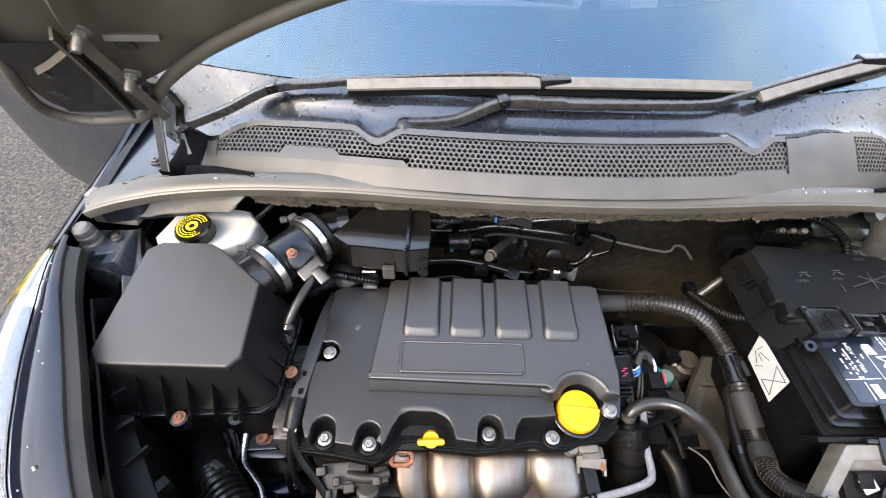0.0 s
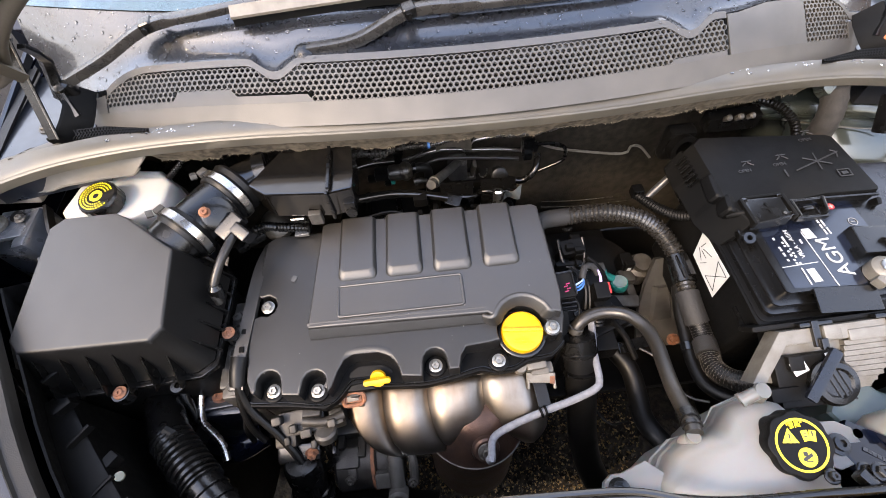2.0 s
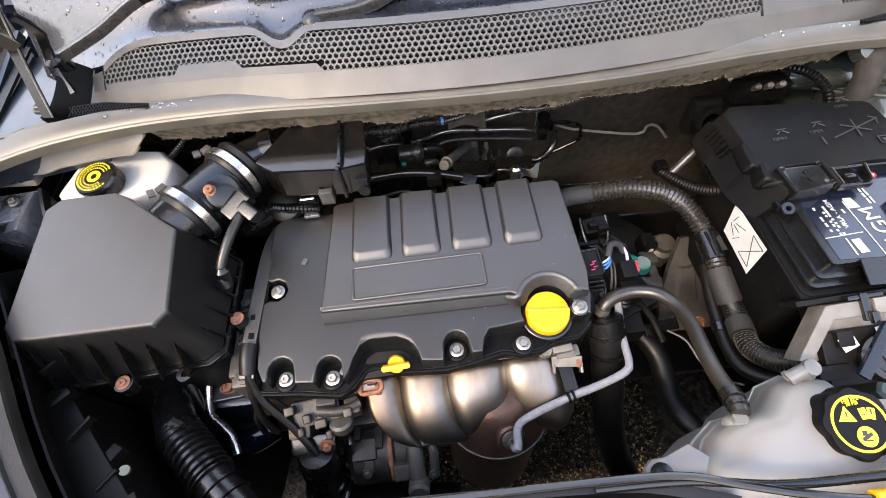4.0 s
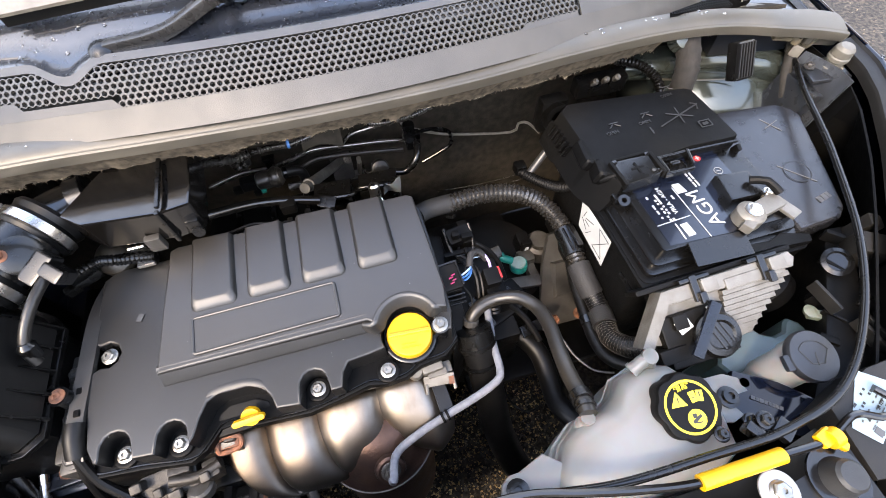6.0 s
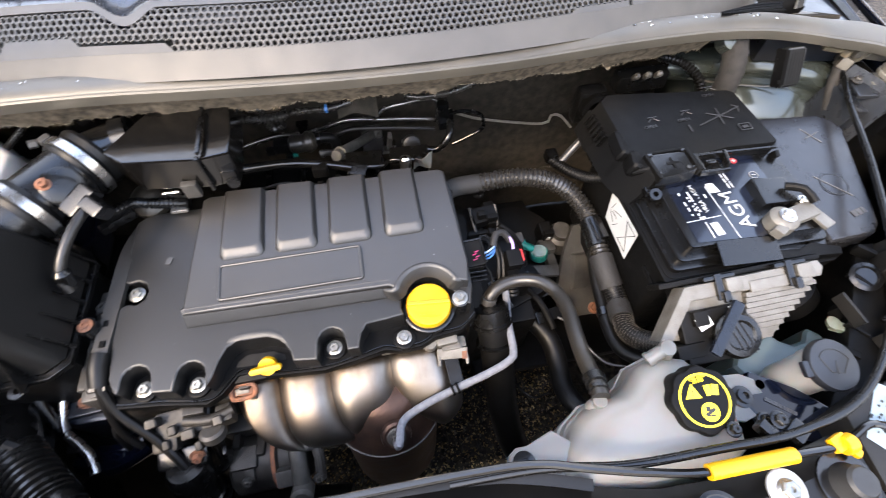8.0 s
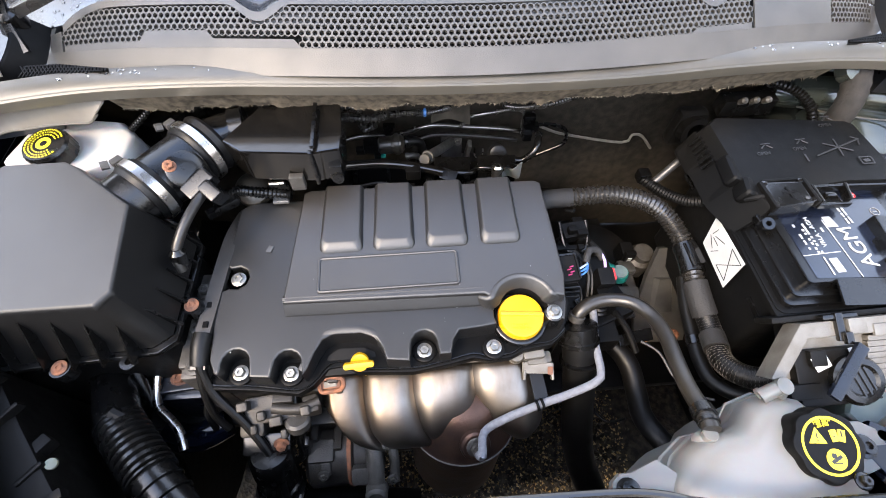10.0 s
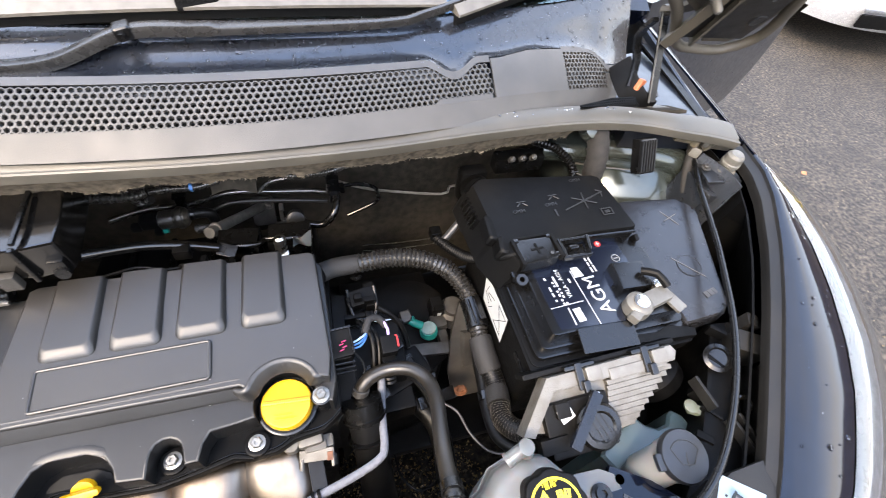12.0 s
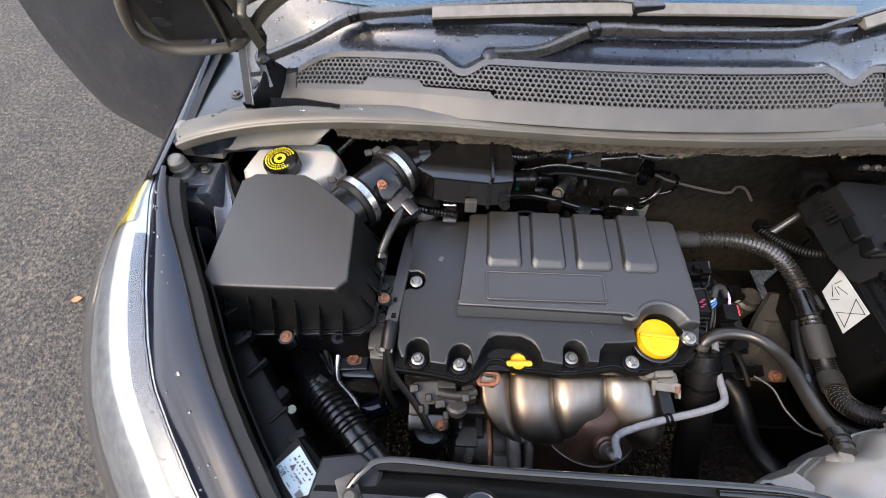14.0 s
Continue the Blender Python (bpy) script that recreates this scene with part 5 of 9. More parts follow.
    cat = part("catalyst_can", lathe([(0.086, 0.0), (0.087, 0.16), (0.0885, 0.18), (0.087, 0.20), (0.089, 0.233), (0.0935, 0.235), (0.0935, 0.243), (0.0900, 0.246), (0.0830, 0.258), (0.0750, 0.276), (0.0650, 0.294), (0.0480, 0.308), (0.0250, 0.314), (0.004, 0.315)], 48, m), CATM, man, "scorched brown catalyst can")
    part("weld_seam", moved(lathe([(0.0925, 0.2405), (0.0946, 0.2415), (0.0946, 0.2428), (0.0920, 0.2440)], 48), m), CAST, cat, "pale rim weld")
    axis = Vector((0.05, -0.60, 0.78))
    spot = Vector((0.124, 0.2330, 0.7200))
    s = aim(spot, axis)
    part("sensor_seat", moved(lathe([(0.024, -0.006), (0.022, 0.001), (0.018, 0.003), (0.012, 0.002)], 26), s), CATM, cat)
    part("oxygen_sensor", moved(join(lathe([(0.014, -0.002), (0.0145, 0.004), (0.011, 0.006)], 24), lathe([(0.0095, 0.004), (0.0095, 0.012), (0.007, 0.013), (0.007, 0.026), (0.0055, 0.028)], 6)), s), CAST, man, "dull steel oxygen sensor")
    tip = spot + axis.normalized() * 0.024
    lead = [tip, tip + Vector((0.003, -0.004, 0.018)), (0.137, 0.248, 0.738), (0.170, 0.262, 0.752), (0.222, 0.276, 0.758), (0.275, 0.288, 0.764), (0.312, 0.300, 0.770), (0.323, 0.315, 0.768), (0.328, 0.360, 0.764), (0.335, 0.400, 0.768), (0.338, 0.420, 0.770)]
    part("sensor_lead", sweep(spline(lead, 0.008), circle(0.0062, 12)), SLEEVE, man, "pale grey sleeved sensor cable", sharp=70)
    part("lead_clip", join(lathe([(0.0088, -0.002), (0.0088, 0.002)], 14, aim((0.218, 0.275, 0.758), (1, 0.2, 0.1))), lathe([(0.0088, 0.006), (0.0088, 0.010)], 14, aim((0.218, 0.275, 0.758), (1, 0.2, 0.1)))), PLASTIC, man)


exhaust()

# ------------------------------------------------------------------ air intake side
def air_box():
    ab = thing("air_filter_box", "wide black plastic air filter housing with ribbed flange", "air filter")
    top = [(-0.514, 0.392, 0.946), (-0.318, 0.380, 0.968), (-0.302, 0.398, 0.970), (-0.306, 0.512, 0.986), (-0.320, 0.522, 0.988), (-0.384, 0.574, 0.994), (-0.402, 0.585, 0.994), (-0.490, 0.594, 0.984), (-0.512, 0.580, 0.980), (-0.532, 0.412, 0.947)]
    mid = [(x + (-0.002 if x < -0.4 else 0.002), y + (-0.003 if y < 0.45 else 0.002), z - 0.007) for x, y, z in top]
    low = [(-0.545, 0.352, 0.866), (-0.298, 0.366, 0.868), (-0.276, 0.382, 0.868), (-0.272, 0.520, 0.872), (-0.290, 0.545, 0.875), (-0.372, 0.600, 0.880), (-0.402, 0.612, 0.880), (-0.500, 0.615, 0.875), (-0.552, 0.600, 0.870), (-0.566, 0.372, 0.866)]
    lidm = loft([low, mid, top])
    bmesh.ops.recalc_face_normals(lidm, faces=lidm.faces)
    es = [e for e in lidm.edges if all(v.co.z > 0.92 for v in e.verts) and len(e.link_faces) == 2 and e.calc_face_angle(0) > 0.3]
    bmesh.ops.bevel(lidm, geom=es, offset=0.003, segments=2, profile=0.6, affect="EDGES", clamp_overlap=True)
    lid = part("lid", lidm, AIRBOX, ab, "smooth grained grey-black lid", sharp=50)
    part("flange", prism([(x + (0.006 if x > -0.4 else -0.006), y + (-0.008 if y < 0.45 else 0.006)) for x, y, z in low], 0.858, 0.866, 0.002), SATIN, ab)
    part("base", prism([(x * 0.96 - 0.016, y * 0.96 + 0.018) for x, y, z in low], 0.62, 0.859, 0.006), PLASTIC, ab)
    for i in range(7):
        x = -0.535 + 0.036 * i
        f = loft([[(x, 0.344, 0.866), (x + 0.002, 0.344, 0.866), (x + 0.002, 0.344, 0.869), (x, 0.344, 0.869)],
                  [(x + 0.004, 0.380, 0.866), (x + 0.006, 0.380, 0.866), (x + 0.006, 0.380, 0.938), (x + 0.004, 0.380, 0.938)]])
        part("rib", f, SATIN, lid)
    for i in range(5):
        y = 0.395 + 0.032 * i
        f = loft([[(-0.266, y, 0.866), (-0.266, y + 0.003, 0.866), (-0.266, y + 0.003, 0.870), (-0.266, y, 0.870)],
                  [(-0.300, y, 0.866), (-0.300, y + 0.003, 0.866), (-0.300, y + 0.003, 0.945), (-0.300, y, 0.945)]])
        part("rib", f, SATIN, lid)
    for x, y in ((-0.410, 0.348), (-0.262, 0.425)):
        hexbolt("screw", (x, y, 0.866), (0, -0.1, 1), 0.0068, RUST, ab, "rusty screw", h=0.005)
        part("screw_boss", lathe([(0.013, 0.845), (0.013, 0.866)], 16, Matrix.Translation((x, y, 0))), SATIN, ab)
    part("tab", join(annulus(0.005, 0.011, 0.862, 0.866, Matrix.Translation((-0.326, 0.350, 0)))), SATIN, ab, "small pierced tab")
    part("outlet", tube([(-0.345, 0.545, 0.940), (-0.322, 0.568, 0.945), (-0.308, 0.585, 0.948)], 0.043, 24), SATIN, ab)


air_box()


def intake_duct():
    d = thing("intake_duct", "black air flow meter tube with two steel clamps", "intake hose")
    a, b, c = Vector((-0.318, 0.568, 0.946)), Vector((-0.262, 0.642, 0.946)), Vector((-0.225, 0.668, 0.940))
    ax = (b - a).normalized()
    part("rubber_sleeve", tube([a - ax * 0.012, a + ax * 0.018], 0.0465, 28, ribs=0.003, pitch=0.012), RUBBER, d)
    part("meter_body", tube([a + ax * 0.014, b - ax * 0.010], 0.041, 28), SATIN, d, "black air flow meter body")
    part("rubber_sleeve", tube([b - ax * 0.014, b + ax * 0.012, b + ax * 0.026], 0.0465, 28, ribs=0.003, pitch=0.012), RUBBER, d)
    for p in (a + ax * 0.004, b + ax * 0.000):
        q = aim(p, ax)
        cl = part("hose_clamp", moved(lathe([(0.0478, -0.0065), (0.0488, -0.006), (0.0488, 0.006), (0.0478, 0.0065)], 40), q), STEEL, d, "bright steel hose clamp")
        part("clamp_screw", join(box(p.x - 0.030, p.y + 0.022, p.z + 0.034, 0.016, 0.012, 0.012, 0.003, (0, 0, 50)), lathe([(0.006, 0), (0.006, 0.010)], 6, aim((p.x - 0.040, p.y + 0.018, p.z + 0.034), (-0.7, -0.4, 0.2)))), CAST, cl)
    part("duct", tube([b + ax * 0.014, c + Vector((0, 0.010, 0)), (-0.200, 0.685, 0.938)], 0.036, 24), GLOSSP, d)
    mid = a.lerp(b, 0.52) + Vector((0.030, -0.022, 0.022))
    plug = part("meter_head", join(lathe([(0.024, -0.02), (0.026, -0.004), (0.026, 0.006), (0.020, 0.010), (0.008, 0.011)], 24, aim(mid, (0.55, -0.45, 0.65)))), SATIN, d, "round sensor head")
    hexbolt("sensor_screw", mid + Vector((-0.012, -0.008, 0.016)), (0.3, -0.4, 0.8), 0.006, RUST, plug, h=0.010)
    part("plug", join(box(-0.240, 0.566, 0.956, 0.045, 0.024, 0.024, 0.004, (18, -20, 40)), box(-0.222, 0.556, 0.950, 0.020, 0.030, 0.030, 0.004, (18, -20, 40))), SATIN, plug)
    part("plug_lead", tube([(-0.236, 0.552, 0.952), (-0.246, 0.525, 0.950), (-0.258, 0.498, 0.940), (-0.268, 0.474, 0.922), (-0.266, 0.462, 0.900)], 0.0068, 12), mat("taped_lead", (0.009, 0.0085, 0.008), 0.36, bump=0.3, bscale=300, dirt=0.3), d, "taped sensor lead")
    part("lead_end", lathe([(0.010, 0), (0.011, 0.02), (0.006, 0.026)], 12, aim((-0.268, 0.470, 0.905), (0.1, 0.3, 1))), SATIN, d)


intake_duct()


def resonator():
    r = thing("resonator_box", "boxy polished black plastic intake resonator with a strap", "intake box")
    top = [(-0.217, 0.632, 0.975), (-0.186, 0.607, 0.976), (-0.086, 0.596, 0.977), (-0.046, 0.604, 0.975), (-0.044, 0.640, 0.977), (-0.050, 0.735, 0.985), (-0.150, 0.745, 0.980), (-0.168, 0.705, 0.976)]
    low = [(x * 0.99 - 0.002, y + (0.004 if y < 0.65 else 0.0), 0.912) for x, y, z in top]
    mid = [(x, y, z - 0.004) for x, y, z in top]
    bm = loft([low, mid, top])
    bmesh.ops.recalc_face_normals(bm, faces=bm.faces)
    bevelled(bm, 0.004, 2, 25)
    part("shell", bm, GLOSSP, r, "glossy black shell", sharp=50)
    part("strap", join(box(-0.083, 0.668, 0.9855, 0.006, 0.14, 0.006, 0.002, (1, 0, 0)), box(-0.087, 0.596, 0.946, 0.006, 0.008, 0.066, 0.002)), SATIN, r)
    part("foot", join(box(-0.058, 0.604, 0.930, 0.020, 0.016, 0.030, 0.004), lathe([(0.004, 0), (0.009, 0), (0.009, 0.006), (0.004, 0.006)], 14, aim((-0.056, 0.598, 0.922), (0, -1, 0.2)))), SATIN, r)
    part("spigot", tube([(-0.196, 0.688, 0.946), (-0.216, 0.684, 0.945)], 0.034, 24), SATIN, r)
    part("latch", box(-0.118, 0.596, 0.918, 0.022, 0.012, 0.028, 0.003), CAST, r)


resonator()


def brake_reservoir():
    b = thing("brake_fluid_reservoir", "white plastic brake fluid reservoir with yellow printed black cap", "reservoir")
    low = [(-0.545, 0.640), (-0.520, 0.606), (-0.430, 0.598), (-0.372, 0.640), (-0.366, 0.690), (-0.392, 0.722), (-0.470, 0.730), (-0.530, 0.705)]
    rings = []
    for s, z in ((0.96, 0.86), (1.0, 0.885), (1.0, 0.925), (0.95, 0.944), (0.86, 0.951)):
        rings.append([(-0.455 + (x + 0.455) * s, 0.662 + (y - 0.662) * s, z - 0.10 * max(0, x + 0.43) * (z > 0.90)) for x, y in low])
    tank = part("tank", bevelled(loft(rings), 0.004, 2, 40), WHITEP, b, "white tank", sharp=70)
    part("seam", loft([[(-0.455 + (x + 0.455) * s, 0.662 + (y - 0.662) * s, z) for x, y in low] for s, z in ((1.0, 0.899), (1.03, 0.900), (1.03, 0.904), (1.0, 0.905))], cap=False), WHITEP, tank)
    part("fluid_stain", loft([[(-0.455 + (x + 0.455) * s, 0.662 + (y - 0.662) * s, z) for x, y in low] for s, z in ((0.985, 0.86), (1.004, 0.885), (1.004, 0.892))], cap=False), AMBERF, tank, "yellowed lower half")
    m = aim((-0.464, 0.646, 0.950), (-0.05, -0.10, 1), 40)
    prof = lambda r0: [(r0 * (1 + 0.025 * (k % 2)) * math.cos(2 * math.pi * k / 48), r0 * (1 + 0.025 * (k % 2)) * math.sin(2 * math.pi * k / 48)) for k in range(48)]
    cap = part("cap", moved(loft([[(x, y, 0.0) for x, y in prof(0.0315)], [(x, y, 0.020) for x, y in prof(0.0315)], [(x, y, 0.024) for x, y in prof(0.0290)], [(x, y, 0.0245) for x, y in prof(0.010)]]), m), SATIN, b, "ridged black screw cap", sharp=25)
    prints = bmesh.new()
    rng = random.Random(3)
    for r0, r1, step, gap in ((0.0240, 0.0264, 5, 4), (0.0198, 0.0216, 5, 5), (0.0150, 0.0170, 6, 7)):
        a = 10
        while a < 300:
            k = step * rng.uniform(0.6, 1.5)
            vs = [prints.verts.new((r * math.cos(radians(q)), r * math.sin(radians(q)), 0.0249)) for r, q in ((r0, a), (r1, a), (r1, a + k), (r0, a + k))]
            prints.faces.new(vs)
            a += k + gap
    part("cap_print", moved(prints, m), YELLOWINK, cap)
    part("cap_print", annulus(0.0052, 0.0105, 0.0247, 0.0251, m), YELLOWINK, cap, "yellow ring symbol")
    part("servo", lathe([(0.02, 0), (0.115, 0.01), (0.12, 0.03), (0.118, 0.10), (0.10, 0.115)], 40, aim((-0.42, 0.90, 0.86), (0, -1, 0.1))), GLOSSP, b, "black brake servo drum")
    part("master_cylinder", lathe([(0.03, 0), (0.03, 0.12)], 20, aim((-0.44, 0.76, 0.84), (0, -1, 0.1))), CAST, b)


brake_reservoir()

# ------------------------------------------------------------------ battery side
def battery():
    b = thing("battery", "black starter battery in a moulded tray with a blue-black label", "battery")
    part("tray", join(prism(rounded(0.532, 0.334, 0.800, 0.600, 0.014), 0.70, 0.896, 0.004), prism(rounded(0.5285, 0.322, 0.806, 0.606, 0.016), 0.887, 0.894, 0.002)), PLASTIC, b, "dull black battery tray")
    part("case", prism(rounded(0.540, 0.342, 0.792, 0.590, 0.012), 0.88, 0.904, 0.004), SATIN, b, "black battery case")
    part("case_ledge", prism(rounded(0.549, 0.350, 0.790, 0.586, 0.012), 0.89, 0.913, 0.004), SATIN, b)
    part("case_lid", prism(rounded(0.566, 0.362, 0.786, 0.580, 0.008), 0.90, 0.9275, 0.003), SATIN, b)
    for i in range(3):
        part("tray_slot", box(0.531, 0.36 + 0.12 * i, 0.86, 0.004, 0.035, 0.008, 0.001), SATIN, b)
    lab = part("label", prism([(0.580, 0.368), (0.684, 0.362), (0.690, 0.420), (0.744, 0.440), (0.742, 0.512), (0.640, 0.512), (0.578, 0.486)], 0.925, 0.9282, 0.0005), DARKLAB, b, "blue-black printed label")
    top = 0.9288
    q = pose(0, 0, 0, 0, 0, 94)
    lettering("agm_print", "AGM", 0.031, Matrix.Translation((0.664, 0.412, top)) @ q, WHITEINK, lab)
    lettering("type_print", "VRLA - AGM", 0.0095, Matrix.Translation((0.617, 0.440, top)) @ q, WHITEINK, lab)
    part("small_print", bars(Matrix.Translation((0.604, 0.436, top)) @ q, 0.064, 0.010, 2, random.Random(8), fill=0.62, chunk=0.06), WHITEINK, lab)
    part("small_print", bars(Matrix.Translation((0.629, 0.440, top)) @ q, 0.070, 0.005, 1, random.Random(18), fill=0.6, chunk=0.045), WHITEINK, lab)
    part("small_print", bars(Matrix.Translation((0.592, 0.440, top)) @ q, 0.062, 0.005, 1, random.Random(28), fill=0.6, chunk=0.07), WHITEINK, lab)
    part("plain_logo", join(box(0.618, 0.385, top, 0.022, 0.012, 0.0004, 0, (0, 0, 94)), box(0.606, 0.385, top, 0.002, 0.028, 0.0004, 0)), WHITEINK, lab, "plain white block mark")
    part("plain_logo", prism([(0.640, 0.446), (0.656, 0.446), (0.652, 0.464), (0.640, 0.464)], top - 0.0003, top + 0.0002), WHITEINK, lab)
    part("label_line", box(0.640, 0.412, top, 0.0012, 0.095, 0.0004, 0, (0, 0, 3)), WHITEINK, lab)
    part("label_line", box(0.607, 0.404, top, 0.055, 0.0012, 0.0004, 0, (0, 0, 3)), WHITEINK, lab)
    part("small_print", bars(Matrix.Translation((0.676, 0.470, top)) @ q, 0.040, 0.012, 2, random.Random(9), fill=0.5, chunk=0.10), WHITEINK, lab)
    part("raised_plate", join(prism([(0.696, 0.404), (0.748, 0.402), (0.753, 0.446), (0.700, 0.452)], 0.925, 0.944, 0.003)), SATIN, b)
    part("round_mark", join(annulus(0.0060, 0.0070, 0, 0.0006, Matrix.Translation((0.725, 0.468, 0.9284))), box(0.725, 0.468, 0.9287, 0.007, 0.0014, 0.0006, 0)), mat("pale_grey_print", (0.26, 0.26, 0.25), 0.5), b)
    part("red_mark", lathe([(0.0058, 0), (0.0058, 0.0008), (0.001, 0.0008)], 20, Matrix.Translation((0.708, 0.500, 0.9285))), REDP, b, "small red dot with a white plus")
    part("plus_print", join(box(0.708, 0.500, 0.9295, 0.007, 0.0018, 0.0005, 0), box(0.708, 0.500, 0.9297, 0.0018, 0.007, 0.0005, 0)), WHITEINK, b)
    part("front_flap", box(0.646, 0.345, 0.925, 0.088, 0.036, 0.004, 0.0015, (14, 0, -3)), SATIN, b, "smooth black front flap")
    part("right_wall", prism([(0.69, 0.330), (0.800, 0.326), (0.806, 0.338), (0.760, 0.350), (0.735, 0.342), (0.69, 0.344)], 0.86, lambda x, y: 0.915 - 0.1 * (x - 0.69), 0.002), PLASTIC, b)
    # clamp on the minus pole
    pole = part("minus_clamp", join(lathe([(0.020, 0), (0.020, 0.018), (0.016, 0.022), (0.011, 0.023)], 22, Matrix.Translation((0.706, 0.376, 0.928))), box(0.736, 0.382, 0.938, 0.058, 0.026, 0.014, 0.004, (0, 0, 12)),
                                    box(0.766, 0.384, 0.934, 0.020, 0.058, 0.006, 0.002, (0, 0, 20)), box(0.695, 0.362, 0.940, 0.026, 0.016, 0.016, 0.004, (0, 0, 30))), ALU, b, "dull zinc terminal clamp")
    hexbolt("clamp_nut", (0.706, 0.376, 0.951), (0, 0, 1), 0.008, STEEL, pole, h=0.008)
    hexbolt("clamp_nut", (0.760, 0.402, 0.938), (0, 0, 1), 0.007, STEEL, pole, h=0.007)
    part("minus_lead", tube([(0.735, 0.425, 0.950), (0.752, 0.412, 0.957), (0.762, 0.392, 0.950)], 0.006, 10), PLASTIC, pole)


battery()


# lid black made lighter, so the colour carries the light on raised marks
EMBOSS = mat("lightened_black_relief", (0.011, 0.0105, 0.0098), 0.40, spec=0.6)


def battery_cover():
    c = thing("battery_terminal_cover", "black moulded plastic cover clipped over the battery fuses", "cover")
    poly = [(0.534, 0.520), (0.552, 0.470), (0.612, 0.474), (0.626, 0.502), (0.694, 0.510), (0.776, 0.507), (0.782, 0.512), (0.768, 0.625), (0.758, 0.632), (0.610, 0.648), (0.545, 0.654), (0.528, 0.640)]
    rings = []
    for k, z in ((1.00, 0.890), (1.0, 0.938), (0.985, 0.946), (0.965, 0.950)):
        rings.append([(0.65 + (x - 0.65) * k - (0.022 if x < 0.56 and z < 0.9 else 0), 0.56 + (y - 0.56) * k, z + 0.004 * (y > 0.6)) for x, y in poly])
    part("lid", bevelled(loft(rings), 0.003, 2, 40), PLASTIC, c, "matt black lid with embossed marks", sharp=45)
    part("flap", prism([(0.556, 0.468), (0.616, 0.472), (0.618, 0.512), (0.560, 0.514)], 0.935, 0.955, 0.004), SATIN, c, "hinged flap over the plus pole")
    z = 0.9555
    part("plus_sign", join(box(0.588, 0.492, z, 0.020, 0.0035, 0.0012, 0.0004, (0, 0, 5)), box(0.588, 0.492, z + 0.0003, 0.0035, 0.020, 0.0012, 0.0004, (0, 0, 5))), PLASTIC, c, "raised plus sign")
    part("flap_frame", join(box(0.556, 0.490, 0.950, 0.006, 0.048, 0.014, 0.002, (0, 0, 4)), box(0.622, 0.494, 0.950, 0.006, 0.044, 0.014, 0.002, (0, 0, 2)), box(0.589, 0.5165, 0.951, 0.062, 0.005, 0.010, 0.002, (0, 0, 2))), PLASTIC, c, "rim round the flap")
    for x, y in ((0.5605, 0.512), (0.616, 0.513), (0.618, 0.478), (0.559, 0.474)):
        part("flap_hinge", box(x, y, 0.953, 0.008, 0.007, 0.006, 0.0015), GLOSSP, c)
    part("flap_dot", lathe([(0.0026, 0), (0.0026, 0.0008), (0.001, 0.0009)], 14, aim((0.608, 0.480, 0.9555), (0, 0, 1))), GREYINK, c)
    part("latch", join(box(0.652, 0.502, 0.948, 0.054, 0.005, 0.012, 0.002), box(0.652, 0.473, 0.944, 0.050, 0.005, 0.010, 0.002), box(0.652, 0.486, 0.938, 0.044, 0.024, 0.004, 0.001), box(0.650, 0.487, 0.946, 0.016, 0.008, 0.014, 0.003), box(0.629, 0.488, 0.949, 0.005, 0.032, 0.014, 0.002), box(0.676, 0.490, 0.949, 0.005, 0.030, 0.014, 0.002, (0, 0, -14))), SATIN, c, "recessed catch with a release tab")
    part("shoulder", join(box(0.546, 0.514, 0.936, 0.030, 0.036, 0.030, 0.010, (0, 18, -12), 3), box(0.534, 0.550, 0.940, 0.022, 0.050, 0.024, 0.008, (0, 22, -6), 3), tube([(0.538, 0.500, 0.934), (0.548, 0.494, 0.945), (0.556, 0.492, 0.948)], 0.005, 10)), PLASTIC, c, "rounded shoulder with a curved ridge")
    part("screw_ear", join(annulus(0.004, 0.009, 0, 0.006, aim((0.557, 0.460, 0.925), (-0.1, -0.4, 1))), box(0.549, 0.468, 0.926, 0.012, 0.014, 0.012, 0.003)), SATIN, c)
    part("front_lip", sweep(spline([(0.618, 0.504, 0.941), (0.660, 0.508, 0.943), (0.694, 0.508, 0.943), (0.776, 0.505, 0.943)], 0.01), circle(0.0032, 8)), SATIN, c, "worn shiny front lip")
    part("lip_hook", box(0.777, 0.500, 0.925, 0.008, 0.012, 0.030, 0.003, (20, 0, 0)), PLASTIC, c)

    def up(y):
        return 0.9506 + 0.034 * (y - 0.505)

    def stroke(x, y, w, h, a):
        return box(x, y, up(y) + 0.0006, w, h, 0.0012, 0.0003, (2, 0, a), 1)
    part("arrow_mark", join(stroke(0.712, 0.575, 0.090, 0.0022, 20), stroke(0.712, 0.5752, 0.044, 0.0020, -24), stroke(0.712, 0.5748, 0.036, 0.0020, 84), stroke(0.748, 0.592, 0.012, 0.0020, -30), stroke(0.750, 0.584, 0.012, 0.0020, 70)), EMBOSS, c, "embossed crossed-out arrow")
    for x, y in ((0.590, 0.570), (0.650, 0.576), (0.716, 0.622)):
        lettering("open_mark", "OPEN", 0.0085, pose(x, y, up(y) + 0.0004, 2, 0, 4), EMBOSS, c)
        part("pointer_mark", join(stroke(x + 0.004, y + 0.013, 0.010, 0.0018, 40), stroke(x + 0.015, y + 0.013, 0.010, 0.0018, -40), stroke(x + 0.010, y + 0.019, 0.016, 0.0016, 3)), EMBOSS, c)
    part("tab_mark", stroke(0.652, 0.557, 0.0025, 0.014, 0), EMBOSS, c)
